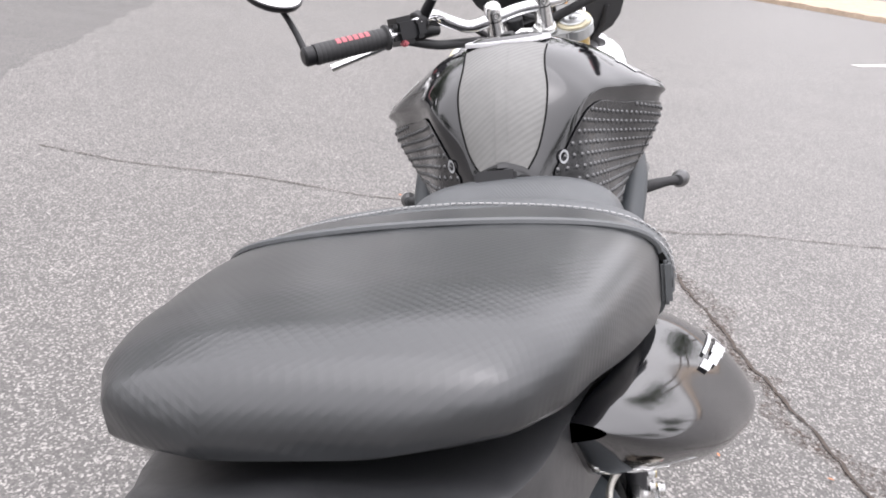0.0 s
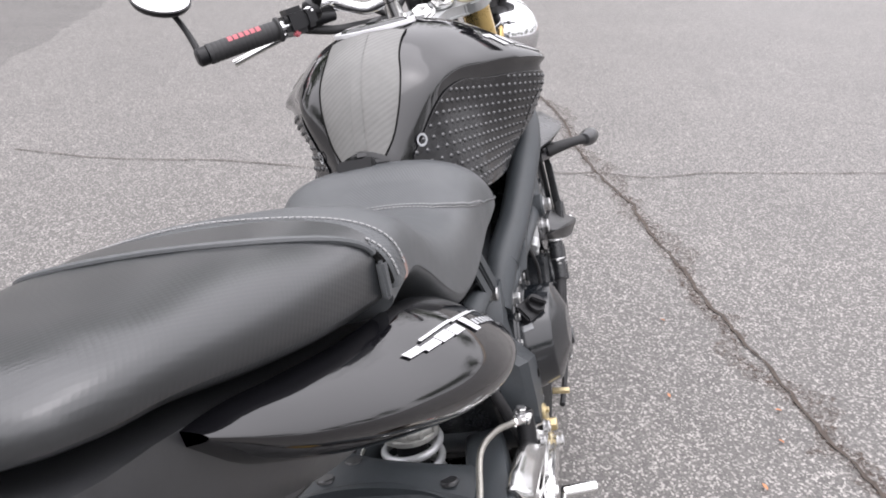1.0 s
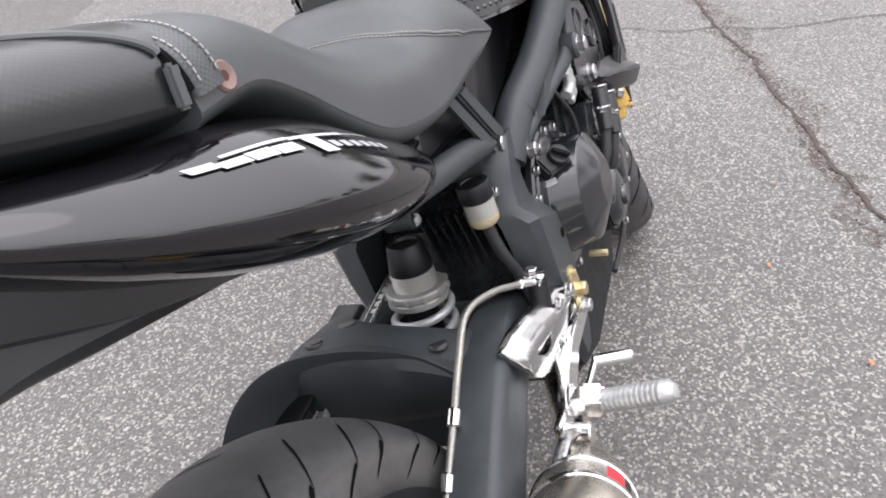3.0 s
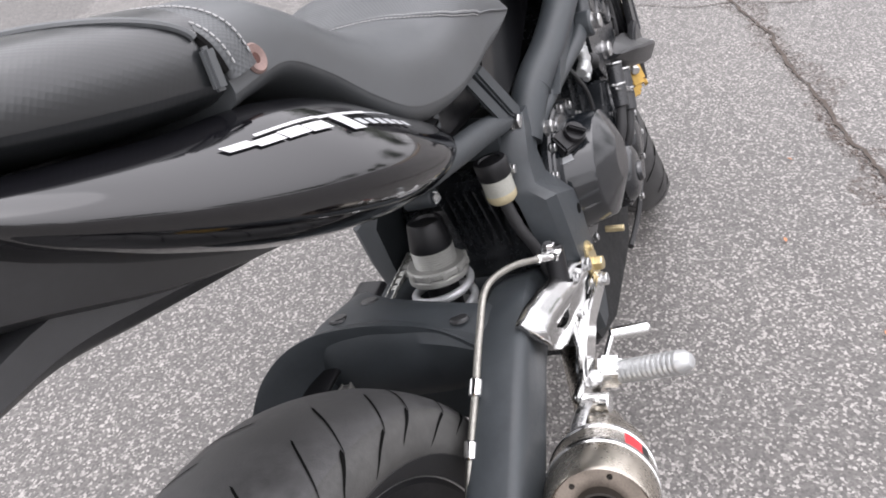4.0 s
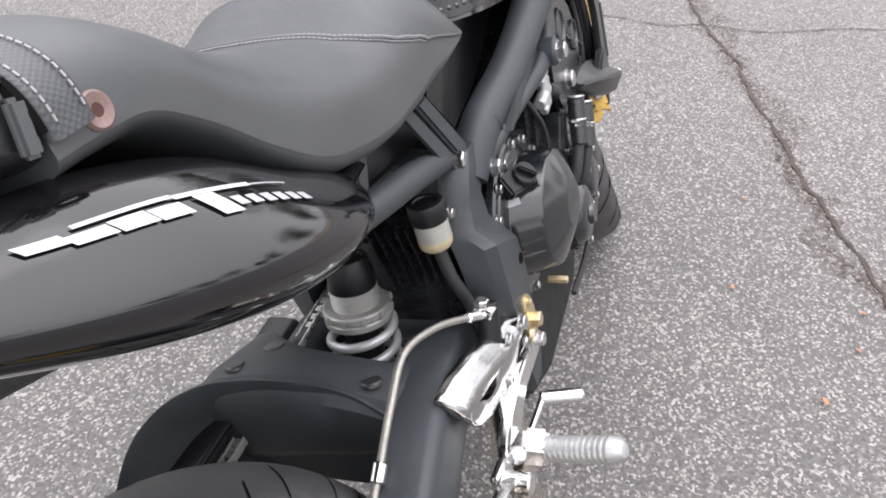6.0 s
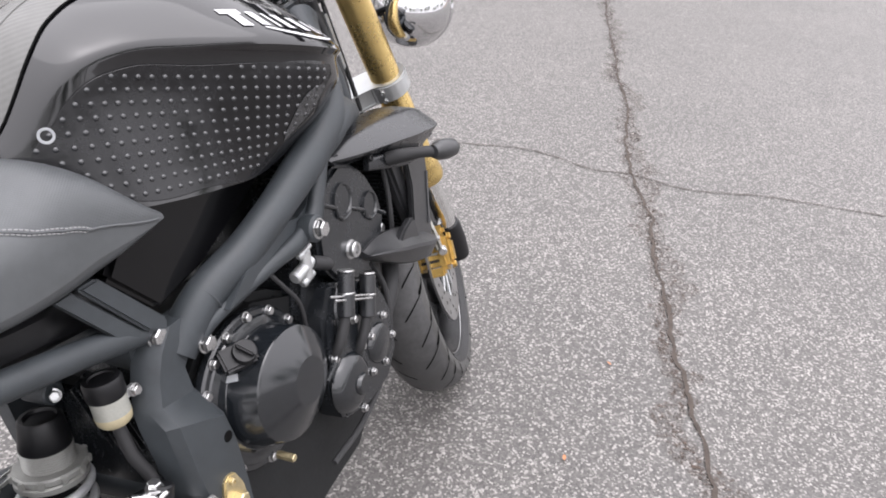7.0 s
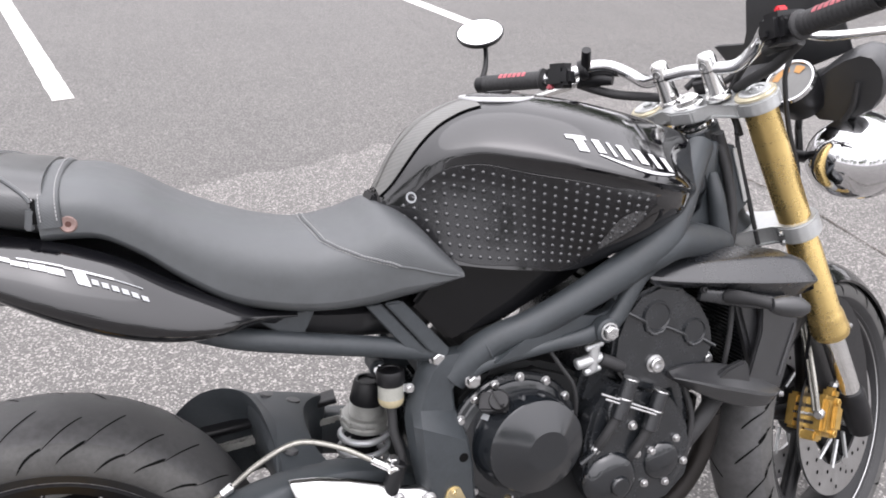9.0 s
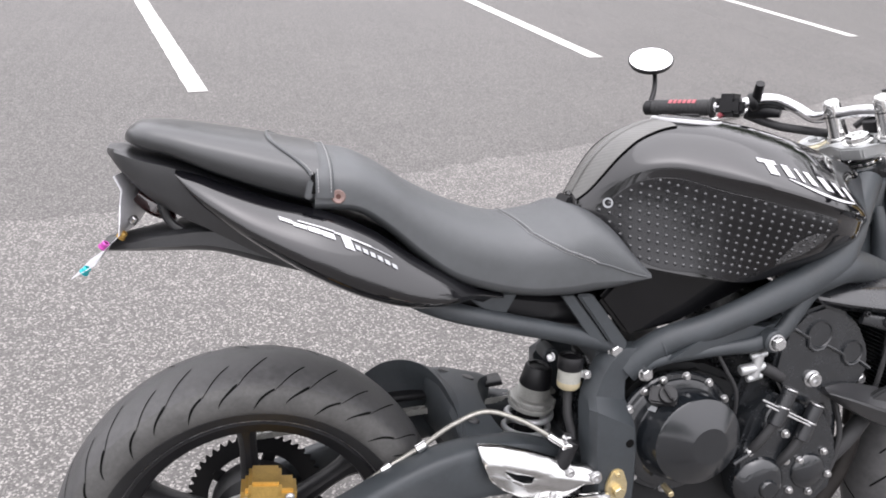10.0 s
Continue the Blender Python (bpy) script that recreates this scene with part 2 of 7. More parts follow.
def asphalt(name, low, high, white, scale):
    m = bpy.data.materials.new(name)
    m.use_nodes = True
    nt = m.node_tree
    b = nt.nodes["Principled BSDF"]
    b.inputs["Roughness"].default_value = 0.58
    b.inputs["Specular IOR Level"].default_value = 0.5
    co = nt.nodes.new("ShaderNodeTexCoord")

    def tex(kind, s, **inputs):
        t = nt.nodes.new(kind)
        t.inputs["Scale"].default_value = s
        for k, v in inputs.items():
            t.inputs[k].default_value = v
        nt.links.new(co.outputs["Object"], t.inputs["Vector"])
        return t
    stones = tex("ShaderNodeTexVoronoi", scale)
    grain = tex("ShaderNodeTexNoise", scale * 1.6, Detail=4.0, Roughness=0.7)
    patch = tex("ShaderNodeTexNoise", 1.3, Detail=6.0, Roughness=0.65)
    mid = tex("ShaderNodeTexNoise", 14.0, Detail=5.0, Roughness=0.7)
    bright = nt.nodes.new("ShaderNodeValToRGB")
    cr_ = bright.color_ramp
    cr_.elements[0].position, cr_.elements[0].color = 0.18, (*[low * c for c in (1, 0.957, 0.918)], 1)
    cr_.elements[1].position, cr_.elements[1].color = 0.68, (*[high * c for c in (1, 0.957, 0.918)], 1)
    e = cr_.elements.new(0.92)
    e.color = (*[white * c for c in (1, 0.963, 0.925)], 1)
    sep = nt.nodes.new("ShaderNodeSeparateColor")
    nt.links.new(stones.outputs["Color"], sep.inputs[0])
    mix = nt.nodes.new("ShaderNodeMath")
    mix.operation = "MULTIPLY_ADD"
    mix.inputs[1].default_value = 0.75
    nt.links.new(sep.outputs[0], mix.inputs[0])
    half = nt.nodes.new("ShaderNodeMath")
    half.operation = "MULTIPLY"
    half.inputs[1].default_value = 0.3
    nt.links.new(grain.outputs["Fac"], half.inputs[0])
    nt.links.new(half.outputs[0], mix.inputs[2])
    nt.links.new(mix.outputs[0], bright.inputs[0])
    tint = nt.nodes.new("ShaderNodeMixRGB")
    tint.blend_type = "MULTIPLY"
    tint.inputs[0].default_value = 1.0
    pr = nt.nodes.new("ShaderNodeValToRGB")
    pr.color_ramp.elements[0].position, pr.color_ramp.elements[0].color = 0.3, (0.80, 0.79, 0.78, 1)
    pr.color_ramp.elements[1].position, pr.color_ramp.elements[1].color = 0.7, (1.08, 1.06, 1.04, 1)
    pm = nt.nodes.new("ShaderNodeMath")
    pm.operation = "MULTIPLY_ADD"
    pm.inputs[1].default_value = 0.45
    ph = nt.nodes.new("ShaderNodeMath")
    ph.operation = "MULTIPLY"
    ph.inputs[1].default_value = 0.55
    nt.links.new(patch.outputs["Fac"], ph.inputs[0])
    nt.links.new(mid.outputs["Fac"], pm.inputs[0])
    nt.links.new(ph.outputs[0], pm.inputs[2])
    nt.links.new(pm.outputs[0], pr.inputs[0])
    nt.links.new(bright.outputs[0], tint.inputs[1])
    nt.links.new(pr.outputs[0], tint.inputs[2])
    nt.links.new(tint.outputs[0], b.inputs["Base Color"])
    bp = nt.nodes.new("ShaderNodeBump")
    bp.inputs["Strength"].default_value = 0.8
    bp.inputs["Distance"].default_value = 0.002
    nt.links.new(mix.outputs[0], bp.inputs["Height"])
    nt.links.new(bp.outputs[0], b.inputs["Normal"])
    return m


ASPHALT = asphalt("old_asphalt", 0.062, 0.114, 0.34, 200)
ASPHALT2 = asphalt("newer_asphalt", 0.048, 0.092, 0.20, 200)
TAR = material("crack_filled_with_dirt", (0.052, 0.041, 0.034), 0.95, bump=1.0, bump_scale=120, vary=0.5, vary_scale=30)


def dusty(name, base, cover, scale):
    """Loose dirt that lies in patches and lets the ground show between."""
    m = material(name, base, 0.95, bump=0.8, bump_scale=150, vary=0.35, vary_scale=20)
    nt = m.node_tree
    co = nt.nodes.new("ShaderNodeTexCoord")
    t = nt.nodes.new("ShaderNodeTexNoise")
    t.inputs["Scale"].default_value, t.inputs["Detail"].default_value, t.inputs["Roughness"].default_value = scale, 6.0, 0.8
    nt.links.new(co.outputs["Object"], t.inputs["Vector"])
    mr = nt.nodes.new("ShaderNodeMapRange")
    mr.inputs["From Min"].default_value, mr.inputs["From Max"].default_value = 0.62 - cover * 0.25, 0.80 - cover * 0.25
    nt.links.new(t.outputs["Fac"], mr.inputs["Value"])
    nt.links.new(mr.outputs[0], nt.nodes["Principled BSDF"].inputs["Alpha"])
    return m


SOIL = dusty("brown_soil", (0.078, 0.057, 0.046), 0.56, 85.0)
VERGE = material("dry_earth", (0.36, 0.28, 0.21), 0.95, bump=0.8, bump_scale=20, vary=0.3, vary_scale=2.5)


# ---- mesh helpers ----
def part(name, bm, mat, parent=None, label="", angle=38):
    me = bpy.data.meshes.new(name)
    bmesh.ops.recalc_face_normals(bm, faces=bm.faces)
    bm.to_mesh(me)
    bm.free()
    for m in (mat if isinstance(mat, (list, tuple)) else (mat,)):
        me.materials.append(m)
    me.polygons.foreach_set("use_smooth", [True] * len(me.polygons))
    me.set_sharp_from_angle(angle=radians(angle))
    ob = new(name, me)
    if parent is not None:
        ob.parent = parent
    if label:
        tagged(ob, label)
    return ob


def smooth_keys(ts, values, t):
    """A smooth curve through values at ts, read at t."""
    ts, values = np.asarray(ts, float), np.asarray(values, float)
    values = values.reshape(len(ts), -1)
    d = np.gradient(values, ts, axis=0) if len(ts) > 2 else np.repeat((values[1:] - values[:1]) / (ts[1] - ts[0]), 2, 0)
    t = np.clip(np.atleast_1d(t), ts[0], ts[-1])
    i = np.clip(np.searchsorted(ts, t, side="right") - 1, 0, len(ts) - 2)
    h = (ts[i + 1] - ts[i])[:, None]
    u = ((t - ts[i])[:, None]) / h
    return ((2 * u**3 - 3 * u**2 + 1) * values[i] + (u**3 - 2 * u**2 + u) * h * d[i]
            + (-2 * u**3 + 3 * u**2) * values[i + 1] + (u**3 - u**2) * h * d[i + 1])


def spline(points, n):
    p = np.array(points, float)
    if len(p) == 2:
        return [Vector(p[0] + (p[1] - p[0]) * k / (n - 1)) for k in range(n)]
    s = np.concatenate([[0], np.cumsum(np.linalg.norm(np.diff(p, axis=0), axis=1))])
    return [Vector(q) for q in smooth_keys(s, p, np.linspace(0, s[-1], n))]


def loft(rings, caps=True, bm=None, closed=True):
    bm = bm or bmesh.new()
    vs = [[bm.verts.new(p) for p in ring] for ring in rings]
    n = len(rings[0])
    for a, b in zip(vs, vs[1:]):
        for k in range(n if closed else n - 1):
            bm.faces.new((a[k], a[(k + 1) % n], b[(k + 1) % n], b[k]))
    if caps and closed:
        bm.faces.new(vs[0][::-1])
        bm.faces.new(vs[-1])
    return bm


def sweep(points, radius, seg=12, n=0, bm=None, flat=1.0, up=(0, 0, 1), straight=False):
    """A tube along points. radius: one number or one for each point; flat: width across to height."""
    n = n or (len(points) if straight else max(2, 8 * (len(points) - 1)) if len(points) > 2 else 2)
    path = [Vector(p) for p in points] if straight else spline(points, n)
    if isinstance(radius, (int, float)):
        rad = [radius] * len(path)
    else:
        rad = [float(r[0]) for r in smooth_keys(np.linspace(0, 1, len(radius)), radius, np.linspace(0, 1, len(path)))]
    up = Vector(up)
    rings = []
    for k, p in enumerate(path):
        t = (path[min(k + 1, len(path) - 1)] - path[max(k - 1, 0)]).normalized()
        side = t.cross(up)
        if side.length < 1e-3:
            side = t.cross(Vector((0, 1, 0.2)))
        side.normalize()
        hi = side.cross(t)
        rings.append([p + side * (rad[k] * flat * math.cos(a)) + hi * (rad[k] * math.sin(a)) for a in [2 * math.pi * j / seg for j in range(seg)]])
    return loft(rings, True, bm)


def lathe(profile, centre, axis, seg=32, bm=None, closed=False):
    """Turns a profile of (radius, height) round the axis at centre."""
    bm = bm or bmesh.new()
    m = Vector(axis).to_track_quat("Z", "X").to_matrix()
    c = Vector(centre)
    rings = []
    for r, h in profile:
        if r < 1e-6:
            rings.append([bm.verts.new(c + m @ Vector((0, 0, h)))])
        else:
            rings.append([bm.verts.new(c + m @ Vector((r * math.cos(a), r * math.sin(a), h))) for a in [2 * math.pi * j / seg for j in range(seg)]])
    pairs = list(zip(rings, rings[1:])) + ([(rings[-1], rings[0])] if closed else [])
    for a, b in pairs:
        for j in range(seg):
            k = (j + 1) % seg
            if len(a) == 1 and len(b) == 1:
                continue
            if len(a) == 1:
                bm.faces.new((a[0], b[k], b[j]))
            elif len(b) == 1:
                bm.faces.new((a[j], a[k], b[0]))
            else:
                bm.faces.new((a[j], a[k], b[k], b[j]))
    return bm


def rod(a, b, r, seg=20, bevel=0.002, bm=None, r2=None):
    a, b = Vector(a), Vector(b)
    h = (b - a).length
    r2 = r if r2 is None else r2
    bv = min(bevel, h * 0.3, r * 0.5)
    return lathe([(0, 0), (r - bv, 0), (r, bv), (r2, h - bv), (max(r2 - bv, 1e-5), h), (0, h)], a, b - a, seg, bm)


def prism(outline, lo, hi, bevel=0.003, axis="y", bm=None, frame_matrix=None):
    """A plate: an outline in the plane across axis, from lo to hi along it, with rounded edges."""
    own = bm is None
    b2 = bmesh.new()
    def at(u, v, w):
        return {"y": (u, w, v), "x": (w, u, v), "z": (u, v, w)}[axis]
    lov = [b2.verts.new(at(u, v, lo)) for u, v in outline]
    hiv = [b2.verts.new(at(u, v, hi)) for u, v in outline]
    b2.faces.new(lov[::-1])
    b2.faces.new(hiv)
    n = len(outline)
    for k in range(n):
        b2.faces.new((lov[k], lov[(k + 1) % n], hiv[(k + 1) % n], hiv[k]))
    if bevel:
        bmesh.ops.bevel(b2, geom=b2.edges[:], offset=bevel, segments=2, affect="EDGES", clamp_overlap=True)
    if frame_matrix is not None:
        bmesh.ops.transform(b2, matrix=frame_matrix, verts=b2.verts)
    if own:
        return b2
    return join(bm, b2)


def join(bm, other):
    me = bpy.data.meshes.new("tmp")
    other.to_mesh(me)
    other.free()
    bm.from_mesh(me)
    bpy.data.meshes.remove(me)
    return bm


def block(size, m, bevel=0.003, bm=None):
    b2 = bmesh.new()
    bmesh.ops.create_cube(b2, size=1.0)
    bmesh.ops.scale(b2, vec=size, verts=b2.verts)
    if bevel:
        bmesh.ops.bevel(b2, geom=b2.edges[:], offset=bevel, segments=2, affect="EDGES", clamp_overlap=True)
    bmesh.ops.transform(b2, matrix=m, verts=b2.verts)
    return b2 if bm is None else join(bm, b2)


def arc(cx, cy, r, a0, a1, n):
    return [(cx + r * math.cos(radians(a0 + (a1 - a0) * k / (n - 1))), cy + r * math.sin(radians(a0 + (a1 - a0) * k / (n - 1)))) for k in range(n)]


def ground_sheet():
    bm = bmesh.new()
    s = 400.0
    vs = [bm.verts.new(p) for p in ((-s, -s, 0), (s, -s, 0), (s, s, 0), (-s, s, 0))]
    bm.faces.new(vs)
    ob = part("ground", bm, ASPHALT)
    return tagged(ob, "old light grey asphalt of a car park with coarse worn stones", "ground", kind="structure")


ground = ground_sheet()


def ribbon(points, width, z, seed, ragged=0.35, step=0.02):
    """A ragged strip along points on the ground."""
    rng = random.Random(seed)
    length = sum((Vector(b) - Vector(a)).length for a, b in zip(points, points[1:]))
    n = max(8, int(length / step))
    path = spline([(x, y, 0) for x, y in points], n)
    bm = bmesh.new()
    rows = []
    wander = 0.0
    for k, p in enumerate(path):
        t = (path[min(k + 1, n - 1)] - path[max(k - 1, 0)]).normalized()
        s = Vector((-t.y, t.x, 0))
        wander = wander * 0.8 + rng.uniform(-1, 1) * width * 0.5
        w1 = width * (0.5 + ragged * rng.uniform(-1, 1))
        w2 = width * (0.5 + ragged * rng.uniform(-1, 1))
        rows.append((bm.verts.new((p.x + s.x * (wander + w1), p.y + s.y * (wander + w1), z)), bm.verts.new((p.x + s.x * (wander - w2), p.y + s.y * (wander - w2), z))))
    for a, b in zip(rows, rows[1:]):
        bm.faces.new((a[0], a[1], b[1], b[0]))
    return bm


CRACK_MAIN = [(0.55, -0.93), (1.04, -0.77), (1.2, -0.71), (1.42, -0.645), (1.71, -0.55), (2.0, -0.475), (2.24, -0.40), (2.52, -0.345), (2.89, -0.21), (3.18, -0.14), (3.52, -0.08), (4.2, 0.1), (5.2, 0.36), (7.0, 0.8)]
CRACK_CROSS = [(2.62, 2.42), (2.60, 1.95), (2.68, 1.42), (2.68, 0.9), (2.78, 0.46), (2.87, 0.19), (2.84, -0.1), (2.88, -0.2), (2.86, -0.40), (2.98, -0.71), (3.05, -1.04), (3.2, -1.8)]
tagged(part("crack", ribbon(CRACK_MAIN, 0.0105, 0.004, 3), TAR), "long dark crack filled with dirt in the asphalt", "crack", kind="structure")
tagged(part("crack", ribbon(CRACK_CROSS, 0.006, 0.004, 5), TAR), "thin wandering crack across the asphalt", "crack", kind="structure")


for path_, wide, seed_ in ((CRACK_MAIN, 0.036, 21), (CRACK_MAIN, 0.075, 22)):
    tagged(part("soil", ribbon(path_, wide, 0.0015 + 0.0008 * (seed_ - 21), seed_, 0.3, 0.03), SOIL), "thin brown soil washed along the crack", "soil", kind="structure")


# newer, darker asphalt beyond the seam
SEAM = [(-30, -6.0), (-3.0, 1.2), (-0.92, 1.93), (-0.5, 2.08), (0.27, 2.28), (1.09, 2.50), (1.62, 2.70), (2.6, 2.98), (3.11, 3.23), (4.1, 3.6), (5.5, 4.02), (6.85, 4.47), (12, 6.2), (40, 16)]


def newer_surface():
    bm = bmesh.new()
    rng = random.Random(11)
    path = spline([(x, y, 0) for x, y in SEAM], 1600)
    edge, low, high = [], [], []
    drift = 0.0
    for p in path:
        drift = 0.85 * drift + rng.uniform(-0.022, 0.022)
        x, y = p.x + rng.uniform(-0.02, 0.02), p.y + drift + rng.uniform(-0.012, 0.012)
        edge.append(bm.verts.new((x, y - 0.035, -0.0008)))
        low.append(bm.verts.new((x, y, 0.003)))
        high.append(bm.verts.new((p.x, p.y + 60, 0.003)))
    for k in range(len(path) - 1):
        bm.faces.new((edge[k], edge[k + 1], low[k + 1], low[k]))
        bm.faces.new((low[k], low[k + 1], high[k + 1], high[k]))
    return bm


tagged(part("pavement", newer_surface(), ASPHALT2), "smoother darker grey asphalt laid beyond a seam", "pavement", kind="structure")


def road_line(a, b, width, name="parking_line"):
    a, b = Vector((*a, 0)), Vector((*b, 0))
    t = (b - a).normalized()
    s = Vector((-t.y, t.x, 0)) * width / 2
    rng = random.Random(int(a.x * 100))
    n = 60
    bm = bmesh.new()
    rows = []
    for k in range(n + 1):
        p = a + (b - a) * k / n
        e1, e2 = rng.uniform(0.93, 1.03), rng.uniform(0.93, 1.03)
        rows.append([bm.verts.new(q) for q in (p + s * e1 + Vector((0, 0, 0.0045)), p + s * e1 + Vector((0, 0, 0.0075)), p - s * e2 + Vector((0, 0, 0.0075)), p - s * e2 + Vector((0, 0, 0.0045)))])
    for u, v in zip(rows, rows[1:]):
        for k in range(3):
            bm.faces.new((u[k], u[k + 1], v[k + 1], v[k]))
    bm.faces.new(rows[0])
    bm.faces.new(rows[-1][::-1])
    return tagged(part(name, bm, LINE, angle=20), "worn white painted parking bay line on asphalt", "road marking", group="parking bay lines", kind="structure")


road_line((-0.305, 3.6), (-1.18, 7.4), 0.115)
road_line((2.61, 4.62), (2.05, 7.6), 0.13)
road_line((5.88, 5.72), (5.5, 8.4), 0.13)
road_line((10.9, -3.65), (13.2, -5.9), 0.16)


def verge():
    bm = bmesh.new()
    rng = random.Random(4)
    n = 60
    rows = []
    for k in range(n + 1):
        t = k / n
        x, y = 18.0 + 14.0 * t, -12.0 + 8.9 * t
        near = Vector((x, y, 0.0))
        out = Vector((0.537, -0.844, 0))
        rows.append([bm.verts.new(near + out * d + Vector((0, 0, h + (rng.uniform(0, 0.03) if h > 0.1 else 0)))) for d, h in ((0, 0), (0.02, 0.13), (0.16, 0.14), (0.2, 0.1), (1.5, 0.14), (4, 0.2), (9, 0.3))])
    for a, b in zip(rows, rows[1:]):
        for k in range(6):
            bm.faces.new((a[k], a[k + 1], b[k + 1], b[k]))
    return bm


tagged(part("verge", verge(), VERGE), "dry brown verge behind a low kerb at the car park edge", "verge", kind="structure")


def fallen_leaf(x, y, r, turn):
    bm = bmesh.new()
    pts = [(-1.0, 0), (-0.4, 0.45), (0.3, 0.4), (1.0, 0), (0.3, -0.42), (-0.4, -0.4)]
    mid = [bm.verts.new((px * r, 0, 0.004 + 0.15 * r * abs(px))) for px in (-1.0, -0.4, 0.3, 1.0)]
    up_ = [bm.verts.new((px * r, py * r, 0.008)) for px, py in pts[1:3]]
    dn = [bm.verts.new((px * r, py * r, 0.006)) for px, py in (pts[5], pts[4])]
    for side in (up_, dn):
        bm.faces.new((mid[0], mid[1], side[0]))
        bm.faces.new((mid[1], mid[2], side[1], side[0]))
        bm.faces.new((mid[2], mid[3], side[1]))
    ob = part("fallen_leaf", bm, DRYLEAF)
    ob.matrix_basis = pose(x, y, 0.001, 0, 0, turn)
    return tagged(ob, "small dry orange leaf fallen on the asphalt", "leaf", group="fallen leaves")


for lx, ly, lr, la in ((0.99, -0.53, 0.011, 20), (1.27, -0.62, 0.009, 80), (0.62, -0.55, 0.010, 140), (2.75, 0.78, 0.012, 30), (0.75, 0.42, 0.010, 0), (1.65, -0.38, 0.008, 60), (1.28, -0.36, 0.009, 10), (0.35, -0.52, 0.009, 100), (1.15, -0.60, 0.008, 45)):
    fallen_leaf(lx, ly, lr, la)


# ---- motorcycle, leaning on its side stand ----
LEAN = 14.54
bike = new("motorcycle")
bike.matrix_basis = pose(0, 0, 0, -LEAN, 0, 0)
tagged(bike, "black naked motorcycle with gold forks leaning on its side stand", "motorcycle")

# steering geometry
RAKE, STEERED = radians(24.0), 21.4
STEM = Vector((1.104, 0, 0.95))
DOWN = Vector((math.sin(RAKE), 0, -math.cos(RAKE)))
AHEAD = Vector((math.cos(RAKE), 0, math.sin(RAKE)))
STEER = Matrix.Translation(STEM) @ Matrix.Rotation(radians(STEERED), 4, -DOWN) @ Matrix.Translation(-STEM)


def fork_at(a, y, d):
    return STEM + AHEAD * a + Vector((0, y, 0)) + DOWN * d


def steered(bm):
    bmesh.ops.transform(bm, matrix=STEER, verts=bm.verts)
    return bm


BOLT = {}


def bolt(p, n, r=0.006, parent=None, kind="hex", mat=None, h=None):
    """A bolt head on a washer at p, looking along n."""
    mat = mat or STEEL
    key = (kind, mat.name)
    if key not in BOLT:
        bm = bmesh.new()
        if kind == "hex":
            lathe([(0, 0), (1.25, 0), (1.25, 0.18), (1.0, 0.22)], (0, 0, 0), (0, 0, 1), 18, bm)
            lathe([(0.95, 0.2), (0.98, 0.95), (0.8, 1.1), (0, 1.1)], (0, 0, 0), (0, 0, 1), 6, bm)
        else:
            lathe([(1.2, 0), (1.2, 0.2), (0.95, 0.25), (0.98, 0.85), (0.85, 1.0), (0.5, 1.0), (0.45, 0.5), (0, 0.5)], (0, 0, 0), (0, 0, 1), 16, bm)
        BOLT[key] = part("bolt", bm, mat, bike, angle=30)
        ob = BOLT[key]
    else:
        ob = new("bolt", BOLT[key].data)
    ob.parent = parent or bike
    q = Vector(n).to_track_quat("Z", "X").to_matrix().to_4x4()
    ob.matrix_basis = Matrix.Translation(p) @ q @ Matrix.Diagonal((r, r, h or r, 1))
    return ob


RIGHT = (0, -1, 0)


# -- wheels --
def tyre_profile(outer, rim, half):
    """Radius and offset round the tyre from one bead over the crown to the other."""
    pts = [(rim - 0.004, -half * 0.62), (rim + 0.012, -half * 0.80), (rim + (outer - rim) * 0.35, -half * 0.98), (rim + (outer - rim) * 0.58, -half), (outer - 0.026, -half * 0.93),
           (outer - 0.0125, -half * 0.72), (outer - 0.004, -half * 0.42), (outer, 0)]
    return smooth_keys(range(15), pts + [(r, -y) for r, y in pts[-2::-1]], np.linspace(0, 14, 57))


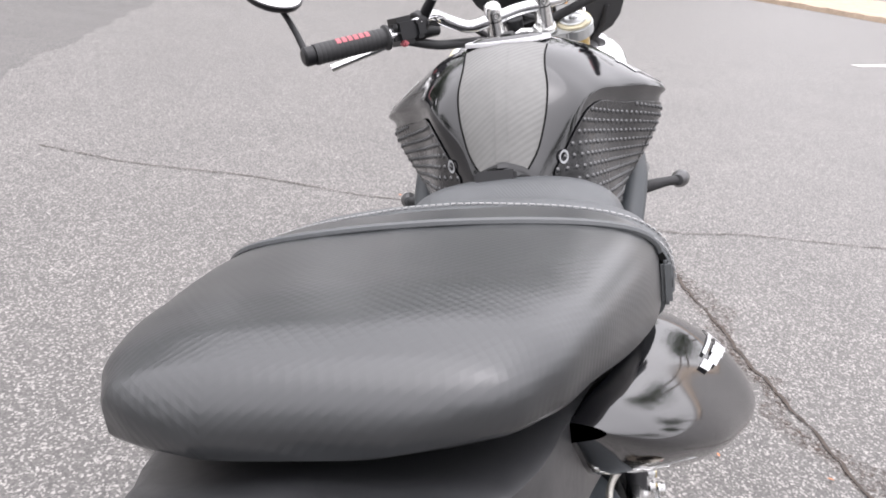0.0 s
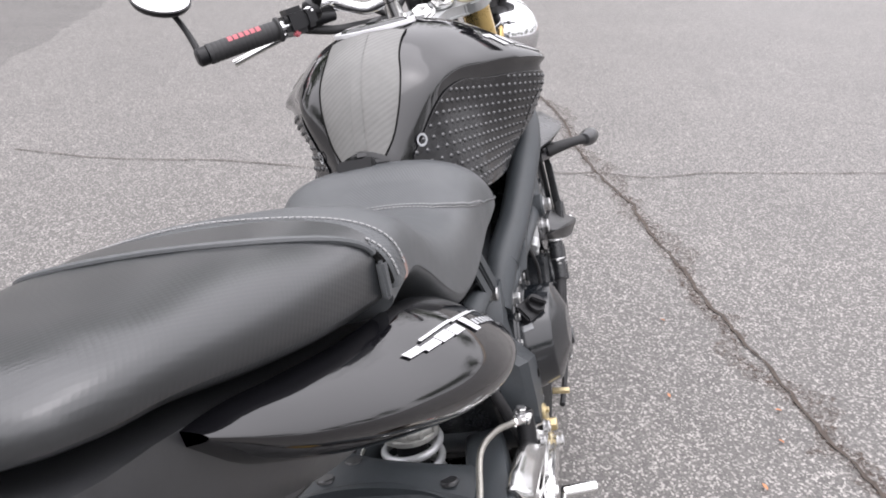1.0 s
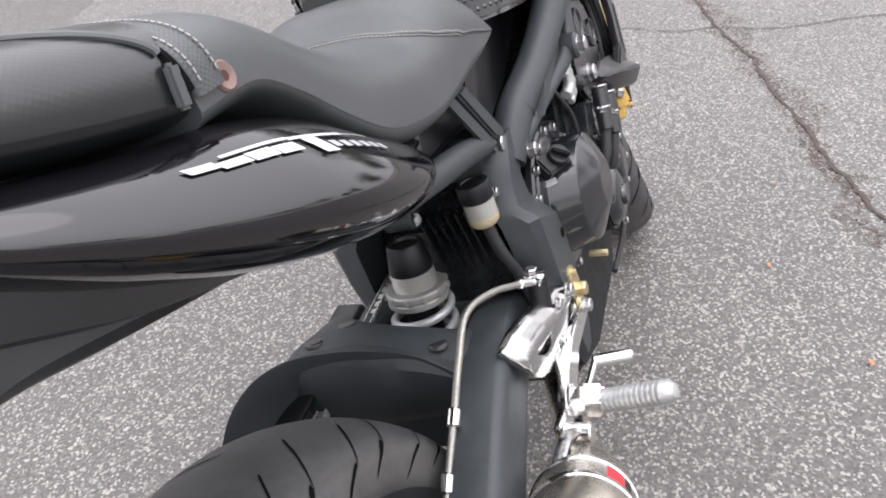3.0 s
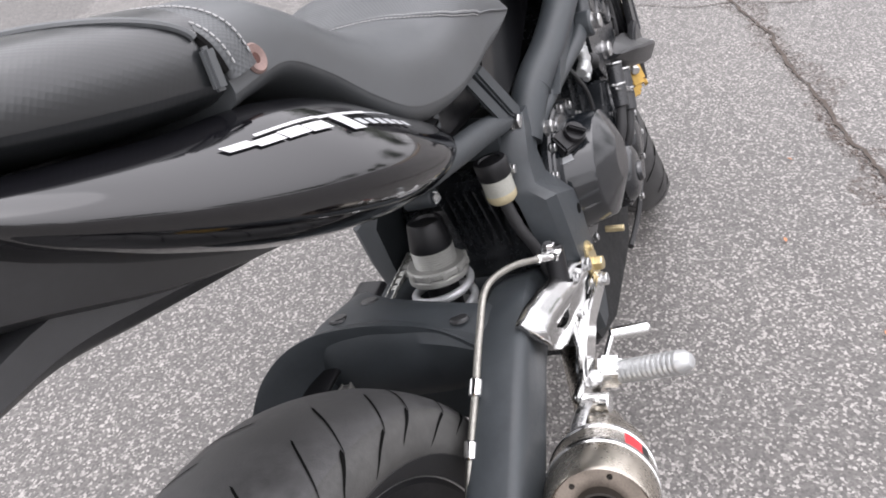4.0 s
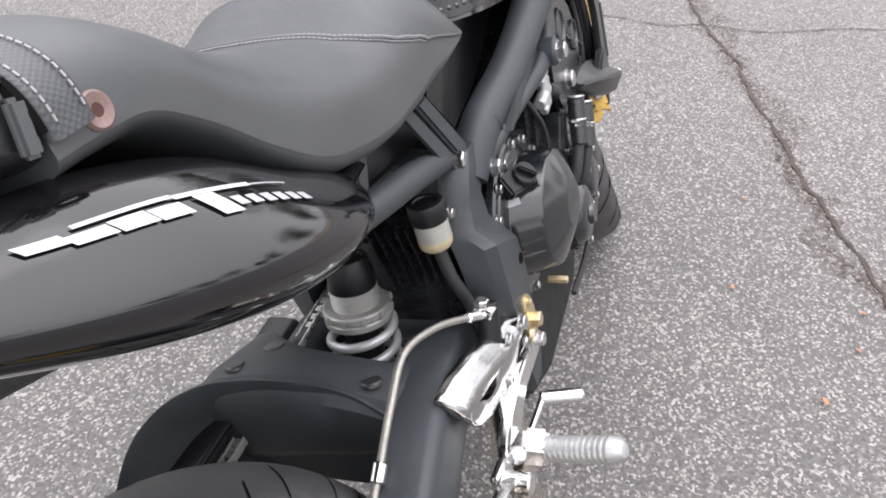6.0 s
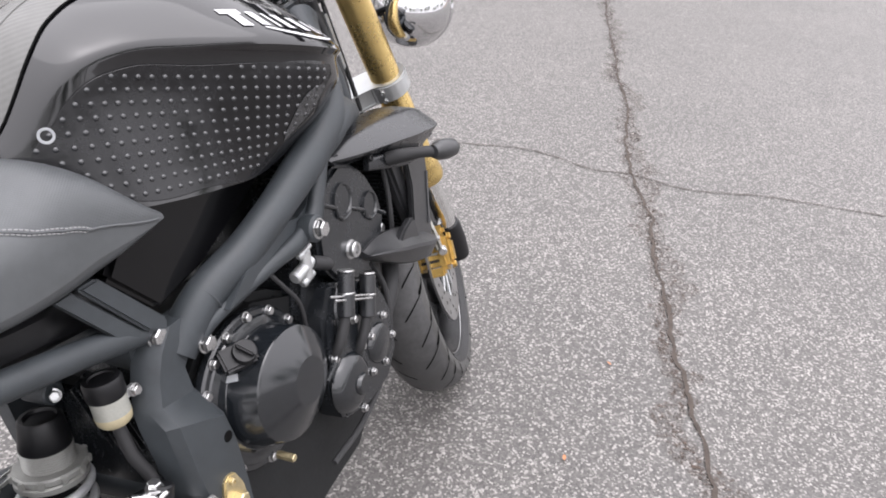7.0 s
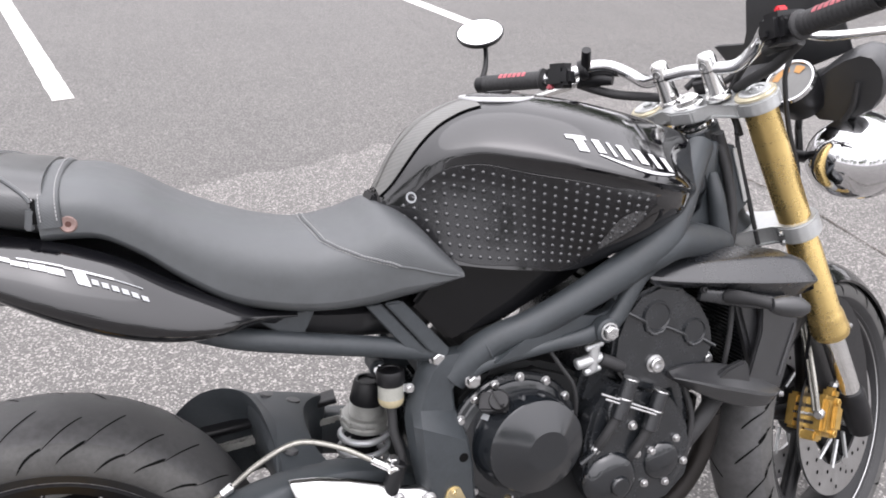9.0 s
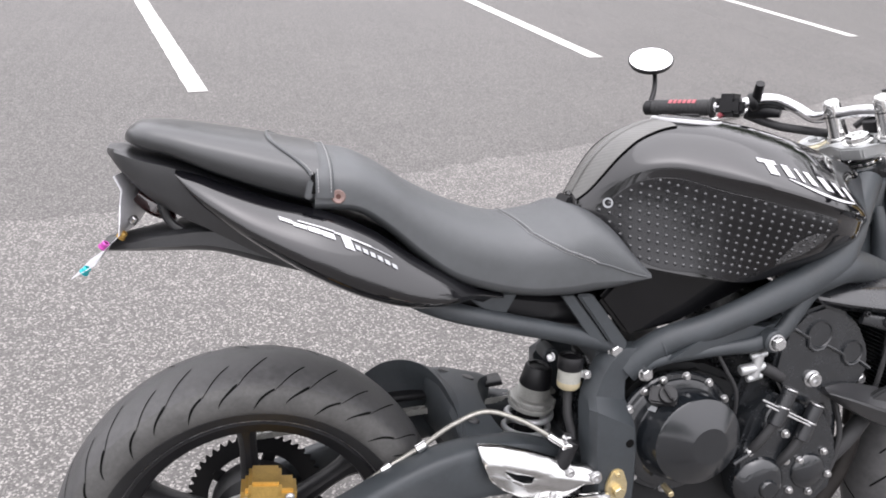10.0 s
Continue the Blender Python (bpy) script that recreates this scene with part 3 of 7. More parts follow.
def wheel(name, centre, outer, half, rim_r, spokes, front, seed):
    c = Vector(centre)
    prof = tyre_profile(outer, rim_r, half)
    fix = steered if front else (lambda b: b)
    # rim: barrel, flanges and hub with spokes
    w = half * 0.74
    bm = lathe([(rim_r, -w), (rim_r + 0.008, -w), (rim_r + 0.009, -w + 0.004), (rim_r - 0.004, -w + 0.008), (rim_r - 0.012, -w + 0.03), (rim_r - 0.018, 0),
                (rim_r - 0.012, w - 0.03), (rim_r - 0.004, w - 0.008), (rim_r + 0.009, w - 0.004), (rim_r + 0.008, w), (rim_r, w),
                (rim_r - 0.018, w - 0.012), (rim_r - 0.024, w * 0.5), (rim_r - 0.028, 0), (rim_r - 0.024, -w * 0.5), (rim_r - 0.018, -w + 0.012)], c, (0, 1, 0), 72, closed=True)
    hub = bmesh.new()
    lathe([(0.012, -w * 0.9), (0.045, -w * 0.9), (0.052, -w * 0.6), (0.05, 0), (0.052, w * 0.6), (0.045, w * 0.9), (0.012, w * 0.9)], c, (0, 1, 0), 32, hub, True)
    arms = []
    for k in range(spokes):
        a = 2 * math.pi * (k + (0.25 if front else 0.55)) / spokes
        d = Vector((math.cos(a), 0, math.sin(a)))
        side = Vector((-math.sin(a), 0, math.cos(a)))
        for off in (0.0,):
            rings = []
            for r, tw, th in ((0.045, 0.024, w * 0.45), (0.09, 0.017, w * 0.36), (0.15, 0.014, w * 0.34), (rim_r - 0.045, 0.016, w * 0.38), (rim_r - 0.02, 0.026, w * 0.5)):
                p = c + d * r + side * off
                rings.append([p + side * tw * math.cos(b) + Vector((0, th * math.sin(b), 0)) for b in [2 * math.pi * j / 10 for j in range(10)]])
            arms.append(loft(rings))
    rim = part(name, fix(bm), DARK, bike, "black cast alloy wheel", 30)
    part("hub", fix(hub), DARK, rim)
    for sb in arms:
        part("spoke", fix(sb), DARK, rim)
    # tyre
    tb = lathe([(r, y) for r, y in prof], c, (0, 1, 0), 96)
    for f_ in tb.faces:
        m_ = f_.calc_center_median() - c
        if abs(m_.y) > half * 0.90 and math.hypot(m_.x, m_.z) < outer - 0.020:
            f_.material_index = 1
    part("tyre", fix(tb), [RUBBER, DUSTY], rim, "worn black road tyre with curved rain grooves", 60)
    band = bmesh.new()
    low = [(r, y) for r, y in prof[:28] if rim_r + 0.006 < r < rim_r + 0.030]
    for s in (-1, 1):
        lathe([(r, s * (abs(y) + 0.0010)) for r, y in low] + [(low[-1][0] + 0.0012, s * (abs(low[-1][1]) - 0.0008))], c, (0, 1, 0), 96, band)
    part("sidewall_band", fix(band), WALL, rim, "darker lower sidewall")
    ring = bmesh.new()
    for s in (-1, 1):
        lathe([(rim_r + 0.010, s * (w + 0.0045)), (rim_r + 0.0125, s * (w + 0.0065)), (rim_r + 0.0145, s * (w + 0.006))], c, (0, 1, 0), 72, ring)
    part("bead_ring", fix(ring), WALL, rim)
    rl = bmesh.new()
    for s in (-1, 1):
        lathe([(rim_r + 0.0055, s * (w + 0.0003)), (rim_r + 0.0068, s * (w + 0.0016)), (rim_r + 0.0080, s * (w + 0.0006))], c, (0, 1, 0), 72, rl)
    part("rim_edge", fix(rl), DISC, rim, "thin worn bright rim edge")
    # tread grooves: curved dark cuts from near the crown to the shoulder
    gb = bmesh.new()
    rng = random.Random(seed)
    n = 34 if not front else 28

    def surf(v, a, lift=0.0006):
        k = 28 + v * 28
        k = min(max(k, 0), 55.999)
        i = int(k)
        r, y = prof[i] + (prof[i + 1] - prof[i]) * (k - i)
        rr = r + lift
        return c + Vector((rr * math.cos(a), y * (1 + lift / half), rr * math.sin(a)))
    flow = -1 if front else 1
    for s in (-1, 1):
        for k in range(n):
            a0 = 2 * math.pi * (k + (0.5 if s > 0 else 0) + rng.uniform(-0.04, 0.04)) / n
            # thin slanting cuts from the crown that widen on the shoulder
            d_ = 0.07 * (k % 2)
            cuts = ((0.08 + d_, 0.40 + d_, 0.0, 0.15, 0.0044), (0.38 + d_, 0.62 + d_, 0.145, 0.11, 0.0105))
            for v0, v1, at, sw, wd in cuts:
                m = 9
                rows = []
                for j in range(m + 1):
                    u = j / m
                    v = v0 + (v1 - v0) * u ** 1.15
                    a = a0 + (at + sw * u) * flow
                    swell = 0.30 + 0.70 * math.sin(math.pi * (0.02 + 0.96 * u)) ** 0.6
                    wid = wd / outer * swell * 0.5
                    dv = wd * 0.35 / half * swell
                    rows.append((gb.verts.new(surf(s * (v - dv), a)), gb.verts.new(surf(s * (v + dv), a + wid * flow))))
                for p, q in zip(rows, rows[1:]):
                    gb.faces.new((p[0], p[1], q[1], q[0]))
    tagged(part("tread_groove", fix(gb), GROOVE, rim), kind="stuff")
    return rim


REAR_AXLE = Vector((0, 0, 0.312))
rear = wheel("rear_wheel", REAR_AXLE, 0.316, 0.090, 0.222, 6, False, 2)
FRONT_AXLE = fork_at(0.03, 0, 0.727)
front = wheel("front_wheel", FRONT_AXLE, 0.300, 0.061, 0.220, 5, True, 6)


def disc(centre, y, r_in, r_out, parent, fix, name="brake_disc"):
    c = Vector(centre) + Vector((0, y, 0))
    bm = lathe([(r_in, -0.0025), (r_out, -0.0025), (r_out, 0.0025), (r_in, 0.0025)], c, (0, 1, 0), 64, closed=True)
    ob = part(name, fix(bm), DISC, parent, "drilled steel brake disc", 30)
    holes = bmesh.new()
    for k in range(36):
        a = 2 * math.pi * k / 36
        r = r_in + (r_out - r_in) * (0.25 + 0.25 * (k % 3))
        for s in (-1, 1):
            lathe([(0, s * 0.0029), (0.0042, s * 0.0029)], c + Vector((r * math.cos(a), 0, r * math.sin(a))), (0, 1, 0), 10, holes)
    tagged(part("disc_hole", fix(holes), GROOVE, parent), kind="stuff")
    arms = bmesh.new()
    for k in range(10):
        a = 2 * math.pi * k / 10
        d = Vector((math.cos(a), 0, math.sin(a)))
        e = Vector((math.cos(a + 0.25), 0, math.sin(a + 0.25)))
        sweep([c + e * 0.045, c + d * (r_in + 0.006)], 0.0045, 6, 0, arms)
        arms = part("carrier_arm", fix(arms), CAST, ob) and bmesh.new()
    arms.free()
    return ob


for y in (-0.060, 0.060):
    disc(FRONT_AXLE, y, 0.094, 0.155, front, steered)
disc(REAR_AXLE, -0.075, 0.075, 0.110, rear, lambda b: b)


# -- sprocket and chain on the far side --
def sprocket():
    bm = bmesh.new()
    teeth, ro, ri = 47, 0.121, 0.113
    outline = []
    for k in range(teeth):
        a = 2 * math.pi * k / teeth
        for da, r in ((0, ri), (0.045, ri), (0.06, ro), (0.078, ro)):
            outline.append((r * math.cos(a + da), REAR_AXLE.z + r * math.sin(a + da)))
    inner = [(0.085 * math.cos(2 * math.pi * k / (teeth * 4)), REAR_AXLE.z + 0.085 * math.sin(2 * math.pi * k / (teeth * 4))) for k in range(teeth * 4)]
    for y in (0.098, 0.104):
        a_ = [bm.verts.new((u, y, v)) for u, v in outline]
        b_ = [bm.verts.new((u, y, v)) for u, v in inner]
        for k in range(len(a_)):
            j = (k + 1) % len(a_)
            bm.faces.new((a_[k], a_[j], b_[j], b_[k]))
    for k in range(5):
        a = 2 * math.pi * k / 5
        d = Vector((math.cos(a), 0, math.sin(a)))
        c = REAR_AXLE + Vector((0, 0.101, 0))
        sweep([c + d * 0.04, c + d * 0.09], 0.012, 8, 0, bm, 0.35)
    lathe([(0.03, 0.09), (0.055, 0.09), (0.06, 0.06), (0.05, 0.05)], (0, 0, REAR_AXLE.z), (0, 1, 0), 28, bm)
    return part("sprocket", bm, DARK, rear, "dark toothed rear sprocket", 30)


sprocket()
part("cush_hub", lathe([(0.02, 0.020), (0.060, 0.022), (0.074, 0.034), (0.078, 0.060), (0.078, 0.088), (0.070, 0.094), (0.02, 0.095)], (0, 0, REAR_AXLE.z), (0, 1, 0), 40), DARK, rear, "wide black sprocket carrier", 30)


def chain_link(i):
    bm = bmesh.new()
    for s in (-0.006, 0.006):
        pts = arc(-0.0052, 0, 0.0058, 90, 270, 5) + arc(0.0052, 0, 0.0058, -90, 90, 5)
        prism(pts, s - 0.001, s + 0.001, 0, "y", bm)
    rod((-0.0052, -0.008, 0), (-0.0052, 0.008, 0), 0.0038, 8, 0.0005, bm)
    rod((0.0052, -0.008, 0), (0.0052, 0.008, 0), 0.0038, 8, 0.0005, bm)
    return bm


chain = part("chain", sweep([(0.0, 0.101, 0.428), (0.30, 0.100, 0.452)], 0.002, 6), DARK, bike, "oily drive chain")
link = part("link", chain_link(0), SOOT, chain)
link.data.materials[0] = THREADED
CHAIN_A, CHAIN_B = Vector((0.0, 0.101, 0.430)), Vector((0.56, 0.098, 0.470))
for k in range(38):
    p = CHAIN_A + (CHAIN_B - CHAIN_A) * (k / 37)
    ob = link if k == 0 else new("link", link.data)
    ob.parent = chain
    ob.matrix_basis = Matrix.Translation(p) @ pose(0, 0, 0, 0, -4, 0)


# -- swingarm --
def boxed(points, heights, widths, bm=None, seg=16, power=0.55, n=26):
    """A soft-edged beam along points with its height and width at each."""
    path = spline(points, n)
    hs = smooth_keys(np.linspace(0, 1, len(heights)), heights, np.linspace(0, 1, n)).ravel()
    ws = smooth_keys(np.linspace(0, 1, len(widths)), widths, np.linspace(0, 1, n)).ravel()
    rings = []
    for k, p in enumerate(path):
        t = (path[min(k + 1, n - 1)] - path[max(k - 1, 0)]).normalized()
        side = t.cross(Vector((0, 0, 1))).normalized()
        hi = side.cross(t)
        ring = []
        for j in range(seg):
            a = 2 * math.pi * (j + 0.5) / seg
            ca, sa = math.cos(a), math.sin(a)
            ring.append(p + side * (math.copysign(abs(ca) ** power, ca) * ws[k] / 2) + hi * (math.copysign(abs(sa) ** power, sa) * hs[k] / 2))
        rings.append(ring)
    return loft(rings, True, bm)


swing = part("swingarm", boxed([(0.53, -0.070, 0.388), (0.42, -0.096, 0.438), (0.30, -0.122, 0.445), (0.14, -0.134, 0.385), (-0.03, -0.132, 0.312)], [0.09, 0.095, 0.088, 0.075, 0.06], [0.06, 0.058, 0.062, 0.060, 0.048], power=0.36), FRAME, bike, "satin graphite swingarm with an arched brace")
part("swingarm_arm", boxed([(0.53, 0.09, 0.425), (0.42, 0.128, 0.430), (0.28, 0.142, 0.405), (0.14, 0.140, 0.355), (-0.03, 0.136, 0.312)], [0.08, 0.08, 0.07, 0.062, 0.05], [0.06, 0.05, 0.04, 0.036, 0.034]), FRAME, swing)


def bridge():
    """The cross member: a broad arched box in front of the tyre, open in the middle for the shock."""
    bm = bmesh.new()
    rings = []
    for y, x0, x1, zt, zb in ((-0.128, 0.330, 0.450, 0.462, 0.42), (-0.105, 0.335, 0.436, 0.488, 0.42), (-0.07, 0.337, 0.410, 0.504, 0.41), (-0.03, 0.334, 0.400, 0.517, 0.40), (0.03, 0.328, 0.400, 0.531, 0.40), (0.07, 0.322, 0.415, 0.537, 0.40), (0.105, 0.315, 0.44, 0.536, 0.40), (0.135, 0.312, 0.44, 0.515, 0.40), (0.150, 0.315, 0.43, 0.480, 0.41)):
        drop = (x1 - 0.03 - x0 - 0.03) * 0.32
        rings.append([Vector(p) for p in ((x0 + 0.02, y, zb), (x0, y, zb + 0.03), (x0 - 0.004, y, zt - 0.020), (x0 + 0.006, y, zt - 0.003), (x0 + 0.03, y, zt - 0.002), (x1 - 0.022, y, zt - drop), (x1 - 0.006, y, zt - drop - 0.008), (x1, y, zt - drop - 0.03), (x1 - 0.01, y, zb))])
    keys = np.array([[list(p) for p in r] for r in rings]).reshape(len(rings), -1)
    fine = smooth_keys(range(len(rings)), keys, np.linspace(0, len(rings) - 1, 40))
    loft([[Vector(p) for p in row.reshape(-1, 3)] for row in fine], True, bm)
    return bm


part("cross_member", bridge(), FRAME, swing, "", 34)
# saddle-shaped arch round the front of the tyre, running down to the far arm
ridge = spline([(0.332, -0.098, 0.478), (0.338, -0.042, 0.510), (0.332, 0.005, 0.527), (0.322, 0.06, 0.537), (0.305, 0.10, 0.543), (0.275, 0.125, 0.545), (0.240, 0.138, 0.537), (0.200, 0.145, 0.509), (0.170, 0.148, 0.465), (0.145, 0.150, 0.392)], 60)
throat = spline([(0.345, -0.095, 0.37), (0.348, -0.06, 0.36), (0.350, 0.0, 0.355), (0.348, 0.05, 0.36), (0.336, 0.092, 0.385), (0.300, 0.113, 0.415), (0.252, 0.119, 0.440), (0.216, 0.121, 0.445), (0.186, 0.123, 0.430), (0.162, 0.126, 0.398), (0.142, 0.130, 0.360)], 60)
skirt = spline([(0.40, -0.098, 0.43), (0.40, -0.05, 0.45), (0.40, 0.0, 0.462), (0.395, 0.06, 0.468), (0.375, 0.125, 0.468), (0.330, 0.158, 0.470), (0.275, 0.168, 0.470), (0.225, 0.169, 0.452), (0.190, 0.166, 0.420), (0.150, 0.158, 0.350)], 60)
arch_rings = []
for r_, i_, o_ in zip(ridge, throat, skirt):
    arch_rings.append([r_, r_.lerp(i_, 0.08) + Vector((-0.0015, 0, -0.001)), r_.lerp(i_, 0.5) + (o_ - i_) * 0.16, i_, i_.lerp(o_, 0.5), o_, o_.lerp(r_, 0.6) + (r_ - i_) * 0.10, o_.lerp(r_, 0.92) + (r_ - i_) * 0.03])
part("arch", loft(arch_rings), FRAME, swing, "", 50)
for p in ((0.360, -0.062, 0.5055), (0.345, 0.086, 0.5350), (0.384, 0.062, 0.5270)):
    part("plug", lathe([(0, 0.0025), (0.010, 0.0025), (0.0115, 0.0012), (0.012, -0.002)], p, (0.3, 0, 1), 20), PLASTIC, swing)
# chain guard in silver and black on the far arm
part("chain_guard", boxed([(0.46, 0.105, 0.50), (0.30, 0.118, 0.478), (0.10, 0.122, 0.462)], [0.012, 0.012, 0.01], [0.045, 0.04, 0.03]), DARK, swing)
part("chain_slider", rod((0.40, 0.15, 0.475), (0.30, 0.162, 0.44), 0.011, 14, 0.003), POLISHED, swing)

# -- shock --
TOP, LOW = Vector((0.504, 0.016, 0.561)), Vector((0.480, 0.029, 0.387))
AX = (LOW - TOP).normalized()
shock = part("shock_absorber", lathe([(0, 0.004), (0.017, 0.004), (0.0185, 0.0), (0.0225, 0.0), (0.0245, 0.003), (0.0295, 0.036), (0.0285, 0.039), (0.0275, 0.040), (0.0275, 0.066), (0.0225, 0.070), (0.0225, 0.21), (0, 0.21)], TOP, AX, 36), DARK, bike, "shock absorber with a silver coil spring")
th = bmesh.new()
for k in range(8):
    lathe([(0.0275, 0.0385 + k * 0.0032), (0.0295, 0.0401 + k * 0.0032), (0.0275, 0.0417 + k * 0.0032)], TOP, AX, 36, th)
part("thread", th, THREADED, shock)
col = bmesh.new()
for h0 in (0.062, 0.073):
    lathe([(0.026, h0), (0.0395, h0), (0.0415, h0 + 0.002), (0.0415, h0 + 0.008), (0.0395, h0 + 0.010), (0.026, h0 + 0.010)], TOP, AX, 36, col, True)
q = AX.to_track_quat("Z", "X").to_matrix()
for k in range(11):
    a = 2 * math.pi * k / 11
    block((0.006, 0.007, 0.009), Matrix.Translation(TOP + q @ Vector((0.0415 * math.cos(a), 0.0415 * math.sin(a), 0.0675))) @ q.to_4x4() @ Matrix.Rotation(a, 4, "Z"), 0.001, col)
part("preload_collar", col, THREADED, shock)
coil = []
for k in range(150):
    f_ = k / 149
    a = f_ * 2 * math.pi * 4.4 + 1.2
    coil.append(TOP + q @ Vector((0.0400 * math.cos(a), 0.0400 * math.sin(a), 0.085 + 0.122 * (0.12 * f_ + 0.88 * f_ ** 1.12))))
part("coil_spring", sweep(coil, 0.0057, 12, straight=True), SPRING, shock)
part("shock_eye", rod((0.517, -0.006, 0.586), (0.517, 0.036, 0.586), 0.014, 20), FRAME, shock)
bolt((0.516, -0.006, 0.584), (-0.5, -0.8, 0.25), 0.0065, shock)

# -- rear brake: line, clamps, caliper --
LINE_PATH = [(0.500, -0.141, 0.480), (0.464, -0.131, 0.503), (0.42, -0.118, 0.527), (0.365, -0.108, 0.541), (0.312, -0.110, 0.524), (0.262, -0.108, 0.4905), (0.206, -0.1075, 0.4590), (0.130, -0.110, 0.412), (0.06, -0.116, 0.385)]
hose = part("brake_line", sweep(LINE_PATH, 0.0042, 10, 70), BRAID, bike, "braided steel rear brake line")
for p, d in (((0.262, -0.108, 0.4905), (-0.055, -0.001, -0.03)), ((0.206, -0.1075, 0.4590), (-0.06, -0.002, -0.036))):
    u = Vector(d).normalized()
    part("line_clamp", rod(Vector(p) - u * 0.010, Vector(p) + u * 0.010, 0.0075, 14, 0.002), POLISHED, hose)
part("line_end", rod((0.492, -0.139, 0.485), (0.466, -0.1315, 0.502), 0.0065, 12, 0.002), POLISHED, hose)
cal = bmesh.new()
block((0.085, 0.05, 0.045), Matrix.Translation((0.022, -0.082, 0.420)) @ pose(0, 0, 0, 0, 6, 0), 0.006, cal)
block((0.05, 0.06, 0.03), Matrix.Translation((0.018, -0.082, 0.442)) @ pose(0, 0, 0, 0, 6, 0), 0.005, cal)
rcal = part("rear_caliper", cal, GOLDCAL, bike, "gold anodised rear brake caliper")
for x in (-0.012, 0.055):
    bolt((x, -0.109, 0.428), RIGHT, 0.006, rcal, "socket")
part("caliper_bracket", boxed([(0.09, -0.095, 0.40), (0.04, -0.10, 0.365), (0.0, -0.10, 0.312)], [0.03, 0.03, 0.05], [0.014, 0.014, 0.014], n=10), DARK, rcal)
part("axle_nut", rod((0, -0.162, 0.312), (0, -0.145, 0.312), 0.02, 6, 0.002), STEEL, rear)
part("hub_carrier", lathe([(0.02, -0.055), (0.062, -0.055), (0.066, -0.04), (0.055, 0.0), (0.05, 0.04)], REAR_AXLE, (0, 1, 0), 32), DARK, rear)


# -- exhaust silencer --
EX_BACK, EX_FRONT = Vector((0.172, -0.2305, 0.3985)), Vector((0.342, -0.1785, 0.296))
d = EX_FRONT - EX_BACK
L = d.length
silencer = part("silencer", lathe([(0.0465, 0.016), (0.051, 0.0), (0.0535, 0.004), (0.058, 0.055), (0.0585, 0.062), (0.0575, 0.064), (0.0575, 0.12), (0.055, L - 0.03), (0.045, L), (0.03, L + 0.02), (0.026, L + 0.12), (0.02, L + 0.12)], EX_BACK, d, 56), TITAN, bike, "stubby brushed titanium slip-on exhaust silencer", 30)
part("end_face", lathe([(0.0495, 0.004), (0.047, 0.020), (0.027, 0.021)], EX_BACK, d, 48), ENDFACE, silencer)
part("outlet", lathe([(0.024, 0.005), (0.0265, 0.005), (0.027, 0.022), (0.0245, 0.05), (0.023, 0.12), (0, 0.12)], EX_BACK, d, 40), SOOT, silencer, "sooty outlet pipe")
qd = d.to_track_quat("Z", "X").to_matrix()
for k in range(6):
    a = 2 * math.pi * k / 6 + 0.5
    bolt(EX_BACK + qd @ Vector((0.038 * math.cos(a), 0.038 * math.sin(a), 0.021)), -d, 0.0026, silencer, "socket", SOOT)
bd = bmesh.new()
lathe([(0.0578, 0.062), (0.0598, 0.064), (0.0598, 0.073), (0.0578, 0.075)], EX_BACK, d, 56, bd)
lathe([(0.0572, 0.118), (0.0592, 0.120), (0.0592, 0.128), (0.0570, 0.130)], EX_BACK, d, 56, bd)
part("band", bd, POLISHED, silencer)


def badge(a0, a1, h0, h1, r, mat, name):
    bm = bmesh.new()
    rings = []
    for k in range(9):
        a = a0 + (a1 - a0) * k / 8
        rings.append([bm.verts.new(EX_BACK + qd @ Vector((r * math.cos(a), r * math.sin(a), h))) for h in (h0, h1)])
    for u, v in zip(rings, rings[1:]):
        bm.faces.new((u[0], u[1], v[1], v[0]))
    return part(name, bm, mat, silencer)


# find the angle that looks up and outwards
qa = qd.transposed() @ Vector((0, -0.75, 0.66))
A0 = math.atan2(qa.y, qa.x)
badge(A0 - 0.30, A0 + 0.05, 0.072, 0.112, 0.0588, RED, "badge")
badge(A0 + 0.06, A0 + 0.22, 0.072, 0.112, 0.0588, DARK, "badge")
part("hanger", sweep([EX_BACK + d * 0.62 + Vector((0, 0.02, 0.05)), (0.345, -0.176, 0.372), (0.382, -0.172, 0.345)], 0.004, 8, flat=2.0), STEEL, silencer)
part("link_pipe", sweep([EX_FRONT, (0.44, -0.14, 0.25), (0.56, -0.09, 0.20), (0.72, -0.03, 0.18)], 0.027, 16), TITAN, silencer)


